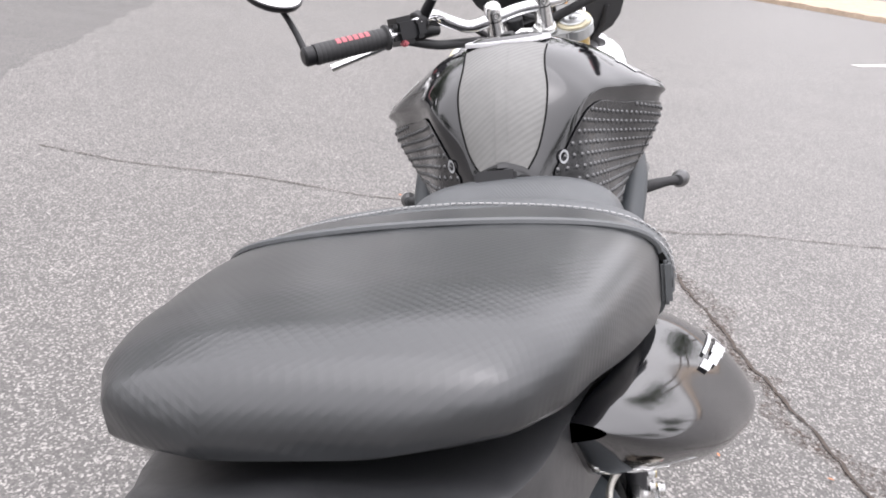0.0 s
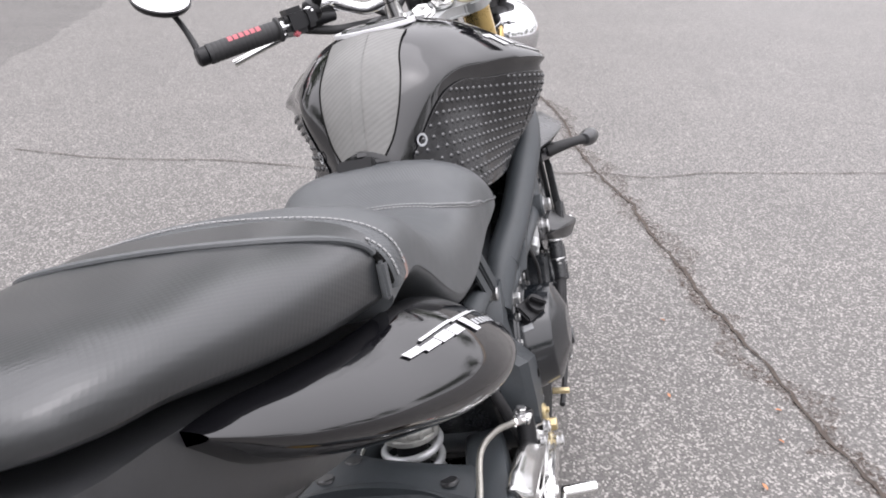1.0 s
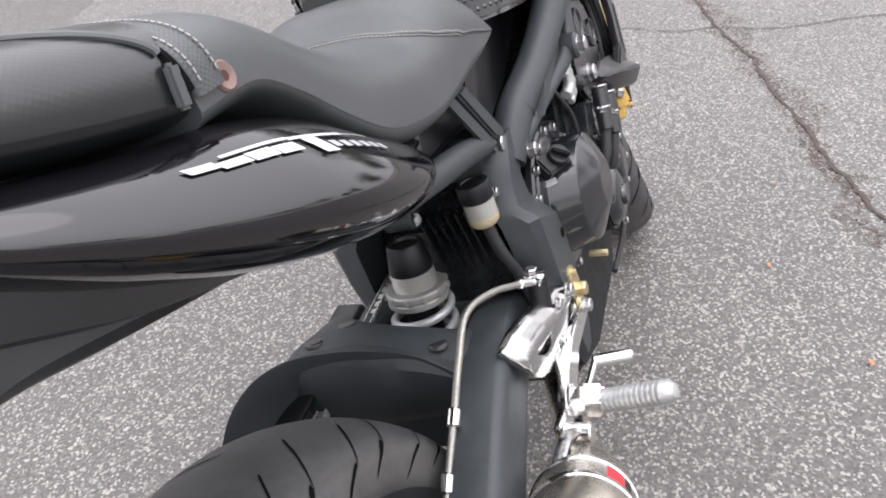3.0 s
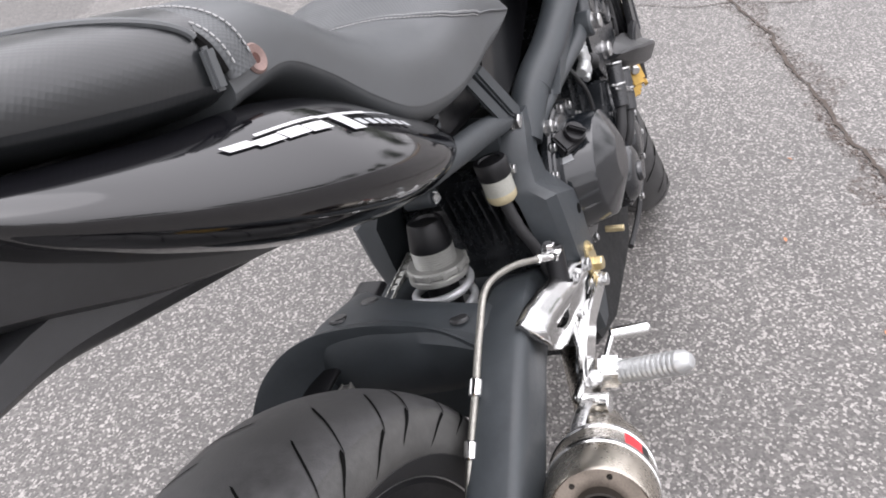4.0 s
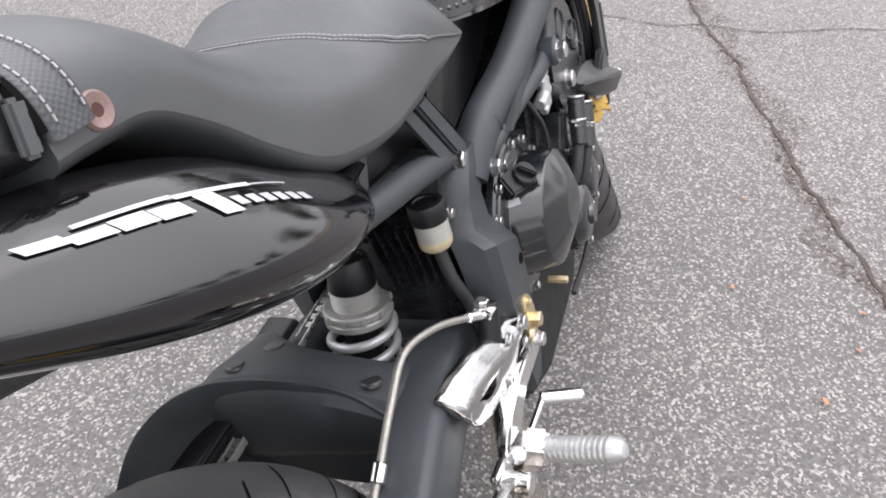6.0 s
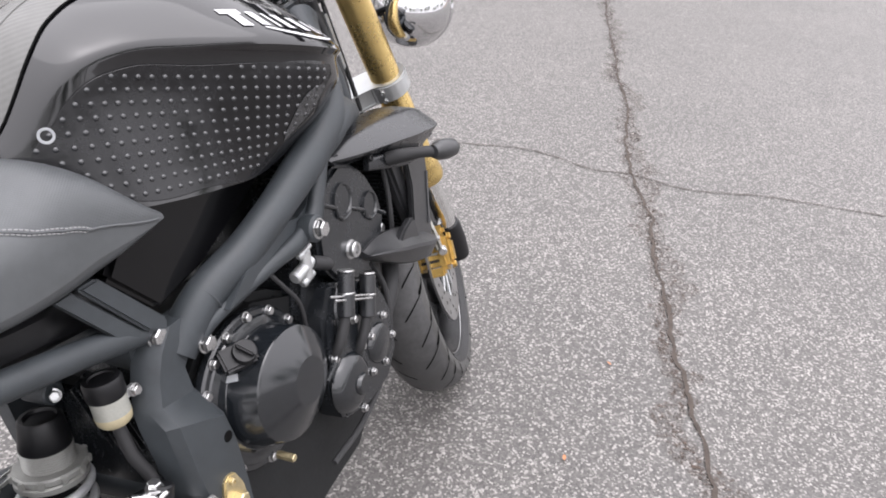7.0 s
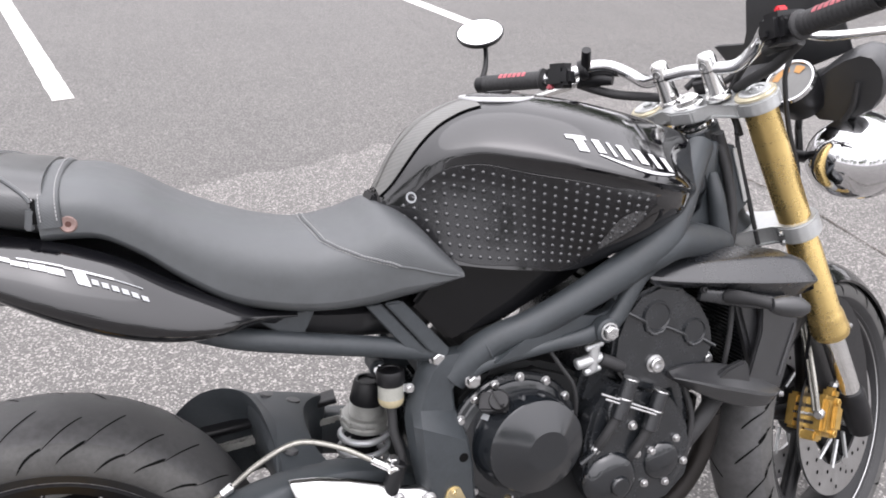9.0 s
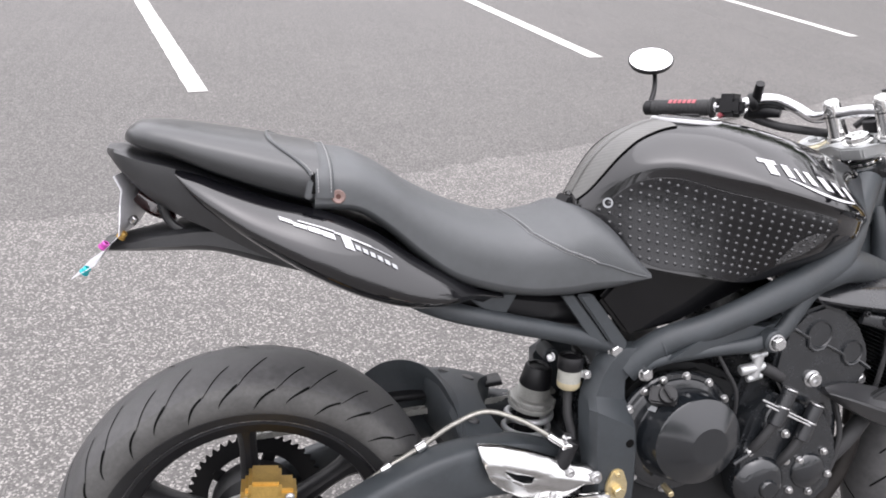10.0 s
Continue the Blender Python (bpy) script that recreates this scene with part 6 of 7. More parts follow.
# -- radiator and its ducts --
RM = Matrix.Translation((1.125, 0, 0.575)) @ pose(0, 0, 0, 0, -18, 0)
radiator = part("radiator", block((0.030, 0.30, 0.24), RM, 0.004), DARK, bike, "black radiator between side ducts")
for k in range(26):
    part("radiator_fin", block((0.036, 0.286, 0.0022), RM @ Matrix.Translation((0, 0, -0.11 + 0.0088 * k)), 0), ENGINE, radiator)
for s in (-1, 1):
    part("radiator_tank", block((0.038, 0.022, 0.25), RM @ Matrix.Translation((0, s * 0.155, 0)), 0.006), PLASTIC, radiator)
    # upper duct
    xs_ = [0.916, 0.96, 1.00, 1.06, 1.10, 1.15, 1.19, 1.21, 1.218]
    v = [(.712, .157, .722, .161, .721, .165, .717), (.698, .146, .731, .165, .728, .180, .711), (.688, .136, .735, .167, .730, .190, .706), (.672, .128, .737, .170, .729, .203, .700), (.660, .125, .736, .173, .727, .209, .695), (.650, .130, .729, .176, .722, .212, .689), (.648, .142, .717, .176, .714, .209, .684), (.652, .155, .704, .176, .702, .200, .680), (.660, .165, .692, .178, .690, .190, .676)]
    rings_ = []
    at_ = np.concatenate([np.linspace(0.916, 1.19, 26), np.linspace(1.195, 1.218, 8)])
    for x, (zb, yi, zt, ym, zm, yo, zo) in zip(at_, smooth_keys(xs_, v, at_)):
        pr = [(yi, zb + 0.012), (yi, zt - 0.004), (yi + 0.005, zt), (ym - 0.006, zm + 0.0012), (ym, zm - 0.001), (ym + 0.003, zm - 0.004), (yo - 0.003, zo + 0.005), (yo, zo), (yo - 0.004, zo - 0.005), (yo - 0.03, zb + 0.004), (yi + 0.02, zb)]
        rings_.append([Vector((x, s * y, z)) for y, z in pr])
    duct = part("radiator_duct", loft(rings_), DUCT, bike, "satin black radiator duct", 32)
    part("duct_lip", boxed([(1.002, s * 0.172, 0.682), (1.04, s * 0.179, 0.674), (1.10, s * 0.186, 0.660), (1.155, s * 0.188, 0.648)], [0.020, 0.026, 0.026, 0.018], [0.012, 0.018, 0.02, 0.014], n=20), DUCT, duct)
    bolt((1.004, s * 0.179, 0.691), (0, s, 0.3), 0.005, duct, "socket", DARK)
    bolt((1.107, s * 0.194, 0.664), (0, s, 0.2), 0.005, duct, "socket")
    part("indicator_stem", sweep([(1.045, s * 0.186, 0.676), (1.052, s * 0.215, 0.680), (1.062, s * 0.240, 0.681), (1.075, s * 0.258, 0.678)], [0.012, 0.011, 0.009, 0.010], 12, 14), GRIP, duct)
    ind = lathe([(0, -0.002), (0.010, 0.0), (0.015, 0.012), (0.0165, 0.030), (0.0145, 0.048), (0.008, 0.058), (0, 0.060)], (1.066, s * 0.256, 0.680), (0.95, s * 0.25, -0.18), 24)
    part("indicator", ind, PLASTIC, duct, "small dark turn indicator")
    # side panel between the ducts
    sp_ = bmesh.new()
    loft([[Vector(p) for p in ((1.120, s * 0.178, 0.655), (1.205, s * 0.172, 0.650), (1.208, s * 0.160, 0.650), (1.122, s * 0.166, 0.655))],
          [Vector(p) for p in ((1.118, s * 0.182, 0.60), (1.200, s * 0.172, 0.585), (1.203, s * 0.160, 0.585), (1.120, s * 0.170, 0.60))],
          [Vector(p) for p in ((1.095, s * 0.185, 0.53), (1.175, s * 0.178, 0.505), (1.178, s * 0.166, 0.505), (1.097, s * 0.173, 0.53))],
          [Vector(p) for p in ((1.080, s * 0.188, 0.49), (1.150, s * 0.182, 0.470), (1.152, s * 0.170, 0.470), (1.082, s * 0.176, 0.49))]], True, sp_)
    bmesh.ops.bevel(sp_, geom=sp_.edges[:], offset=0.003, segments=2, affect="EDGES", clamp_overlap=True)
    part("duct_panel", sp_, PLASTIC, duct)
    part("duct_crease", sweep([(1.195, s * 0.1735, 0.600), (1.160, s * 0.181, 0.515)], 0.0022, 8), PLASTIC, duct)
    # lower duct
    xs_ = [0.950, 0.98, 1.02, 1.06, 1.10, 1.13, 1.158]
    v = [(.548, .184, .560), (.529, .200, .564), (.505, .208, .560), (.488, .212, .551), (.476, .212, .534), (.472, .206, .519), (.482, .190, .502)]
    rings_ = []
    for x, (zb, yo, zt) in zip(np.linspace(0.950, 1.158, 26), smooth_keys(xs_, v, np.linspace(0.950, 1.158, 26))):
        h = zt - zb
        yi = 0.150
        pr = [(yi, zb + 0.3 * h), (yi, zt - 0.1 * h), (yi + 0.02, zt), (yo - 0.008, zt - 0.36 * h), (yo - 0.001, zt - 0.42 * h), (yo, zt - 0.52 * h), (yo - 0.012, zb + 0.06 * h), (yo - 0.02, zb), (yi + 0.01, zb)]
        rings_.append([Vector((x, s * y, z)) for y, z in pr])
    part("lower_duct", loft(rings_), PLASTIC, duct, "", 32)
    part("duct_fin", prism([(1.018, 0.540), (1.045, 0.555), (1.078, 0.563), (1.086, 0.558), (1.092, 0.525), (1.070, 0.505), (1.03, 0.515)], min(s * 0.180, s * 0.195), max(s * 0.180, s * 0.195), 0.004), PLASTIC, duct)
    bolt((1.152, s * 0.196, 0.490), (0.4, s, 0), 0.0045, duct, "socket")
part("radiator_hose_front", sweep([(1.085, -0.150, 0.66), (1.075, -0.158, 0.60), (1.062, -0.158, 0.52)], 0.0045, 8), GRIP, radiator)

# -- forks, yokes and bars, turned with the steering --
YM = Matrix((AHEAD, (0, 1, 0), -DOWN)).transposed().to_4x4()
YM.translation = STEM


def yoke(lo, hi, centre_r, clamp_r, reach):
    right_side = [(0.03 + clamp_r * math.cos(radians(a)), 0.105 + clamp_r * math.sin(radians(a))) for a in range(-40, 221, 20)]
    mid_back = [(-0.012, 0.045), (-centre_r, 0.020), (-centre_r, -0.020), (-0.012, -0.045)]
    left_side = [(0.03 + clamp_r * math.cos(radians(a)), -0.105 + clamp_r * math.sin(radians(a))) for a in range(140, 401, 20)]
    mid_front = [(reach, -0.045), (reach + 0.006, 0.0), (reach, 0.045)]
    return prism(right_side + mid_back + left_side + mid_front, lo, hi, 0.003, "z", None, YM)


top_bm = yoke(-0.014, 0.010, 0.032, 0.037, 0.032)
for v_ in top_bm.verts:
    # the ends that hold the fork legs sit lower than the middle
    v_.co += DOWN * 0.012 * min(1.0, max(0.0, (abs(v_.co.y) - 0.058) / 0.02))
top_yoke = part("top_yoke", steered(top_bm), CAST, bike, "silver cast top yoke", 30)
low_yoke = part("lower_yoke", steered(yoke(-0.275, -0.240, 0.036, 0.039, 0.045)), CAST, bike, "silver cast lower yoke", 30)


def fork_lathe(name, profile, y, mat, parent, label="", seg=32):
    return part(name, steered(lathe(profile, fork_at(0.03, y, 0), DOWN, seg)), mat, parent, label)


for y in (-0.105, 0.105):
    fk = fork_lathe("fork_leg", [(0, 0.014), (0.0275, 0.014), (0.0275, 0.30), (0.0285, 0.302), (0.0285, 0.445), (0.0305, 0.450), (0.0320, 0.460), (0.0330, 0.478), (0.0345, 0.484), (0.0345, 0.492), (0.0325, 0.500), (0.0215, 0.501), (0, 0.501)], y, GOLDFORK, bike, "gold anodised upside-down fork leg")
    fork_lathe("slider", [(0.0205, 0.49), (0.0205, 0.665), (0, 0.665)], y, POLISHED, fk)
    fork_lathe("fork_foot", [(0, 0.640), (0.024, 0.640), (0.027, 0.650), (0.027, 0.70), (0.022, 0.745), (0.0, 0.750)], y, DARK, fk)
    fork_lathe("cap_ring", [(0.0335, 0.003), (0.0335, -0.002), (0.031, -0.0045), (0.026, -0.0045), (0.026, 0.0)], y, CREAM, top_yoke)
    fork_lathe("fork_cap", [(0.0262, 0.0), (0.0262, -0.006), (0.0245, -0.0075), (0.016, -0.0075), (0.015, -0.006), (0, -0.006)], y, CAST, top_yoke)
    fork_lathe("cap_hex", [(0.0085, -0.005), (0.0085, -0.009), (0.007, -0.010), (0, -0.010)], y, CAST, top_yoke, "", 6)
    for d_ in (0.248, 0.266):
        p = STEER @ fork_at(-0.012, y * 0.93, d_)
        bolt(p, STEER.to_3x3() @ -AHEAD, 0.005, low_yoke, "socket")
part("stem_nut", steered(lathe([(0.020, -0.008), (0.020, -0.022), (0.017, -0.025), (0.010, -0.025), (0.010, -0.020), (0, -0.020)], STEM, DOWN, 6)), POLISHED, top_yoke)
part("stem_nut_base", steered(lathe([(0.026, -0.009), (0.026, -0.013), (0.02, -0.014)], STEM, DOWN, 28)), POLISHED, top_yoke)
rg = bmesh.new()
for h in (0.022, 0.031, 0.040):
    lathe([(0.026, h), (0.030, h + 0.001), (0.030, h + 0.006), (0.026, h + 0.007)], STEM, DOWN, 28, rg)
part("stem_rings", steered(rg), POLISHED, top_yoke)


def bar_at(a, y, w):
    return STEM + AHEAD * a + Vector((0, y, 0)) - DOWN * w


HALF = [(0.020, 0.0, 0.062), (0.020, 0.053, 0.058), (0.028, 0.091, 0.054), (0.035, 0.126, 0.074), (0.023, 0.152, 0.099), (0.004, 0.169, 0.111), (-0.030, 0.20, 0.117), (-0.055, 0.27, 0.128), (-0.082, 0.372, 0.150)]
path_ = [bar_at(a, -y, w) for a, y, w in HALF[::-1]] + [bar_at(a, y, w) for a, y, w in HALF[1:]]
bar = part("handlebar", steered(sweep(path_, 0.0112, 16, 110)), CHROME, bike, "polished silver handlebar")
for y in (-0.046, 0.046):
    part("riser", steered(lathe([(0, 0.008), (0.0185, 0.008), (0.0165, 0.030), (0.0155, 0.060), (0.0155, 0.078), (0.0140, 0.085), (0.0095, 0.089), (0, 0.090)], bar_at(0.020, y, 0.0), -DOWN, 28)), POLISHED, bar, "", 50)
    part("riser_foot", steered(lathe([(0.0190, 0.004), (0.0215, 0.006), (0.0215, 0.014), (0.0195, 0.017), (0.017, 0.017)], bar_at(0.020, y, 0.0), -DOWN, 28)), POLISHED, bar)
    part("pinch_bolt", steered(lathe([(0.0068, -0.001), (0.0068, 0.002), (0.0045, 0.002), (0.0040, -0.001), (0, -0.001)], bar_at(0.0055, y * 0.98, 0.070), -AHEAD, 16)), DISC, bar, "dull socket bolt")
    part("clamp_joint", steered(lathe([(0.0160, 0.0575), (0.0164, 0.0582), (0.0160, 0.0590)], bar_at(0.020, y, 0.0), -DOWN, 28)), GROOVE, bar)
# centre clutter between the risers
part("ignition_lock", steered(rod(bar_at(0.055, 0.0, 0.0), bar_at(0.055, 0.0, 0.030), 0.016, 24)), DARK, top_yoke)
part("wiring", steered(sweep([bar_at(0.05, 0.03, 0.02), bar_at(0.065, 0.0, 0.035), bar_at(0.05, -0.04, 0.02), bar_at(0.06, -0.07, 0.03)], 0.006, 8)), GRIP, top_yoke)

for s in (1, -1):
    g0, g1 = bar_at(-0.048, s * 0.245, 0.123), bar_at(-0.080, s * 0.368, 0.149)
    u = (g1 - g0).normalized()
    prof_ = [(0.0112, 0.0), (0.021, 0.001), (0.021, 0.005), (0.0165, 0.008)]
    L_ = (g1 - g0).length
    for k in range(14):
        h = 0.012 + (L_ - 0.02) * k / 14
        prof_ += [(0.0162, h), (0.0168, h + 0.002), (0.0168, h + 0.006), (0.0162, h + 0.008)]
    prof_ += [(0.0172, L_ - 0.006), (0.0165, L_), (0.0, L_)]
    grip = part("grip", steered(lathe(prof_, g0, u, 24)), GRIP, bar, "black rubber grip")
    q_ = u.to_track_quat("Z", "X").to_matrix()
    # faded print along the grip
    pm = bmesh.new()
    nrm = Vector((-0.55, -0.3 * s, 0.75)).normalized()
    nrm = (nrm - u * nrm.dot(u)).normalized()
    side_ = u.cross(nrm)
    for k in range(6):
        h0 = 0.035 + 0.010 * k
        ring = [[g0 + u * hh + (nrm * math.cos(b) + side_ * math.sin(b)) * 0.0172 for hh in (h0, h0 + 0.0075)] for b in (-0.35, -0.1, 0.15, 0.4)]
        for r0, r1 in zip(ring, ring[1:]):
            vs = [pm.verts.new(p) for p in (r0[0], r0[1], r1[1], r1[0])]
            pm.faces.new(vs)
    part("grip_print", steered(pm), PINK, grip, "faded red print bars")
    part("bar_end", steered(rod(g1 - u * 0.002, g1 + u * 0.020, 0.0155, 20, 0.004)), DARK, bar)
    # switch housing
    c_ = bar_at(-0.036, s * 0.218, 0.117)
    m_ = Matrix.Translation(c_) @ q_.to_4x4()
    sw = bmesh.new()
    block((0.046, 0.058, 0.044), m_ @ Matrix.Translation((0.002, 0.004, 0.0)), 0.009, sw)
    block((0.026, 0.030, 0.030), m_ @ Matrix.Translation((-0.004, 0.024, -0.004)), 0.009, sw)
    block((0.030, 0.030, 0.022), m_ @ Matrix.Translation((0.0, -0.016, -0.022)), 0.006, sw)
    sw_ = part("switchgear", steered(sw), DARK, bar, "black switch housing")
    red_at = c_ + Vector((-0.024, 0.004, -0.017)) if s > 0 else c_ + Vector((-0.010, 0, 0.028))
    part("red_switch", steered(block((0.010, 0.020, 0.010), Matrix.Translation(red_at) @ q_.to_4x4(), 0.003)), RED if s < 0 else PINK, sw_, "red switch")
    for k in range(3):
        part("switch_button", steered(block((0.008, 0.010, 0.008), Matrix.Translation(c_ + Vector((-0.020, 0, 0.012)) + u * (0.012 * (k - 1))) @ q_.to_4x4(), 0.002)), CAST if k == 1 else GRIP, sw_)
    # lever and its perch
    pc = bar_at(-0.005, s * 0.185, 0.108)
    part("lever_perch", steered(rod(pc, bar_at(0.015, s * 0.200, 0.098), 0.013, 16, 0.003)), DARK, bar)
    lv = [bar_at(0.022, s * 0.205, 0.088), bar_at(0.013, s * 0.245, 0.079), bar_at(0.009, s * 0.30, 0.074), bar_at(0.010, s * 0.350, 0.069)]
    part("lever", steered(sweep(lv, [0.007, 0.0075, 0.0065, 0.007], 12, 24, None, 1.3)), POLISHED, bar, "silver hand lever")
    part("cable", steered(sweep([bar_at(0.005, s * 0.18, 0.098), bar_at(0.04, s * 0.13, 0.07), bar_at(0.055, s * 0.08, 0.035), bar_at(0.05, s * 0.05, 0.0), bar_at(0.045, s * 0.045, -0.08)], 0.006, 10, 36)), GRIP, bar)
    part("clamp", steered(rod(bar_at(-0.012, s * 0.190, 0.112), bar_at(-0.004, s * 0.176, 0.112), 0.019, 20, 0.003)), DARK, bar)
    part("cable_cover", steered(sweep([bar_at(0.000, s * 0.205, 0.088), bar_at(0.010, s * 0.178, 0.084), bar_at(0.018, s * 0.150, 0.072)], [0.013, 0.014, 0.009], 12, 14)), DARK, bar)
    part("cable", steered(sweep([bar_at(0.000, s * 0.215, 0.084), bar_at(0.006, s * 0.185, 0.064), bar_at(0.014, s * 0.155, 0.046), bar_at(0.024, s * 0.122, 0.032), bar_at(0.036, s * 0.088, 0.018), bar_at(0.052, s * 0.060, 0.004)], 0.0085, 12, 36)), GRIP, bar, "thick black cable sleeve")
    if s > 0:
        part("mirror_stub", steered(sweep([bar_at(-0.006, 0.183, 0.105), bar_at(-0.010, 0.170, 0.124), bar_at(-0.016, 0.152, 0.150)], [0.010, 0.0095, 0.0085], 12, 8)), DARK, bar)
# bar-end mirror on the far side
mh = bar_at(-0.080, 0.380, 0.152)
mc = bar_at(-0.008, 0.402, 0.232)
stalk = part("mirror", steered(sweep([mh, bar_at(-0.045, 0.385, 0.175), bar_at(-0.022, 0.392, 0.198), mc + Vector((0.01, 0, -0.008))], [0.006, 0.0055, 0.005, 0.005], 10, 24)), DARK, bike, "round bar-end mirror")
mn = STEER.to_3x3().inverted() @ Vector((-0.26, -0.48, 0.84)).normalized()
part("mirror_back", steered(lathe([(0.0, -0.015), (0.034, -0.012), (0.045, -0.006), (0.0485, 0.0), (0.0485, 0.004), (0.0455, 0.005)], mc, mn, 40)), DARK, stalk)
part("mirror_glass", steered(lathe([(0.046, 0.0045), (0, 0.0045)], mc, mn, 40)), MIRROR, stalk, "mirror glass reflecting the bright sky")

# gauges, screen and headlamps
gc = bar_at(0.116, -0.118, -0.026)
gn = Vector((-0.82, -0.02, 0.57)).normalized()
pod = part("instrument", steered(lathe([(0.0, -0.075), (0.026, -0.073), (0.038, -0.06), (0.0415, -0.03), (0.0425, -0.006), (0.041, 0.0)], gc, gn, 40)), DARK, bike, "round instrument with a pale dial in a black housing")
part("bezel", steered(lathe([(0.0355, -0.001), (0.038, 0.005), (0.0415, 0.005), (0.043, -0.002)], gc, gn, 40)), CHROME, pod)
part("dial", steered(lathe([(0.0365, 0.0), (0, 0.0)], gc, gn, 36)), GAUGE, pod, "pale dial")
gu = Vector((0, -1, 0))
gv = gn.cross(gu).normalized() * (1 if gn.cross(gu).z > 0 else -1)
for a0, a1, r0, r1 in ((50, 84, 0.019, 0.033), (104, 170, 0.022, 0.034)):
    mk = bmesh.new()
    arcs = [[gc + gn * 0.0012 + (gu * math.cos(radians(a)) + gv * math.sin(radians(a))) * r for r in (r0, r1)] for a in np.linspace(a0, a1, 10)]
    vs = [[mk.verts.new(p) for p in q] for q in arcs]
    for p, q in zip(vs, vs[1:]):
        mk.faces.new((p[0], p[1], q[1], q[0]))
    part("dial_marks", steered(mk), DIALMARK, pod, "orange dial marks")
part("display", steered(block((0.06, 0.075, 0.05), Matrix.Translation(bar_at(0.150, -0.045, -0.030)) @ pose(0, 0, 0, 0, -40, 0), 0.012)), DARK, pod)
SM = Matrix(((AHEAD.x, 0, -DOWN.x), (0, 1, 0), (AHEAD.z, 0, -DOWN.z))).to_4x4()
SM.translation = STEM


def local_plate(outline, a0, a1, bevel):
    """A plate across the steering's front, its outline in the side and up directions of the fork."""
    bm = bmesh.new()
    rings_ = []
    for a, f in ((a0, 0.94), (a0 + bevel * 0.3, 0.985), (a0 + bevel, 1.0), (a1 - bevel, 1.0), (a1 - bevel * 0.3, 0.985), (a1, 0.94)):
        cy, cw_ = sum(p[0] for p in outline) / len(outline), sum(p[1] for p in outline) / len(outline)
        rings_.append([SM @ Vector((a, cy + (y - cy) * f, cw_ + (w - cw_) * f)) for y, w in outline])
    return steered(loft(rings_))


screen = part("flyscreen", local_plate([(0.05, 0.034), (-0.008, 0.027), (-0.020, 0.05), (-0.036, 0.105), (-0.05, 0.118), (-0.10, 0.110), (-0.17, 0.082), (-0.19, 0.04), (-0.19, -0.02), (-0.10, -0.04), (0.02, -0.02), (0.035, 0.0)], 0.198, 0.204, 0.002), PLASTIC, bike, "black plastic flyscreen behind the dial", 40)
horn_out = [(-0.120, -0.040), (-0.150, -0.034), (-0.180, -0.018), (-0.205, -0.008), (-0.230, -0.004), (-0.247, -0.012), (-0.256, -0.032), (-0.256, -0.055), (-0.247, -0.082), (-0.228, -0.104), (-0.200, -0.115), (-0.165, -0.120), (-0.135, -0.112), (-0.120, -0.09)]
part("screen_wing", local_plate(horn_out, 0.135, 0.190, 0.018), PLASTIC, screen, "", 50)
part("wing_strap", steered(sweep([SM @ Vector(p) for p in ((0.130, -0.150, -0.16), (0.128, -0.175, -0.12), (0.128, -0.20, -0.09), (0.134, -0.215, -0.05))], 0.006, 8, 20, None, 0.6)), GRIP, screen)
fx = AHEAD * 0.9135 + DOWN * 0.4067
LAMP = STEER.inverted() @ Vector((1.350, -0.116, 0.857))
for s in (-1, 1):
    hc = LAMP if s < 0 else Vector((LAMP.x, -LAMP.y, LAMP.z))
    hl = part("headlamp", steered(lathe([(0, -0.078), (0.021, -0.075), (0.043, -0.064), (0.061, -0.042), (0.0705, -0.012), (0.073, 0.018), (0.072, 0.030)], hc, fx, 56)), CHROME, bike, "round chromed headlamp bowl", 60)
    part("headlamp_rim", steered(lathe([(0.072, 0.027), (0.076, 0.029), (0.077, 0.036), (0.074, 0.043), (0.067, 0.045)], hc, fx, 56)), CHROME, hl)
    part("headlamp_glass", steered(lathe([(0.068, 0.043), (0.045, 0.052), (0, 0.056)], hc, fx, 40)), GAUGE, hl)
    part("headlamp_bracket", steered(sweep([bar_at(0.065, s * 0.085, -0.12), bar_at(0.11, s * 0.085, -0.16), bar_at(0.15, s * 0.095, -0.19)], 0.011, 10, 14)), DARK, hl)
    part("lamp_stay", steered(sweep([bar_at(0.20, s * 0.10, -0.08), bar_at(0.17, s * 0.085, -0.12), bar_at(0.14, s * 0.085, -0.17)], 0.0065, 8, 12)), DARK, hl)
# loom, horn and bracket behind the lower yoke
for k, (y0, y1) in enumerate(((-0.055, -0.075), (-0.030, -0.050), (-0.062, -0.040), (0.02, 0.05), (0.045, 0.07))):
    part("loom", sweep([(1.115, y0, 0.915), (1.135 + 0.006 * k, (y0 + y1) / 2, 0.84), (1.140, y1, 0.76), (1.125, y1, 0.67)], 0.0085 if k < 3 else 0.011, 10, 24), GRIP, chassis, "black cable loom")
part("loom_box", block((0.055, 0.16, 0.09), Matrix.Translation((1.115, 0, 0.705)) @ pose(0, 0, 0, 0, -18, 0), 0.01), DARK, chassis)
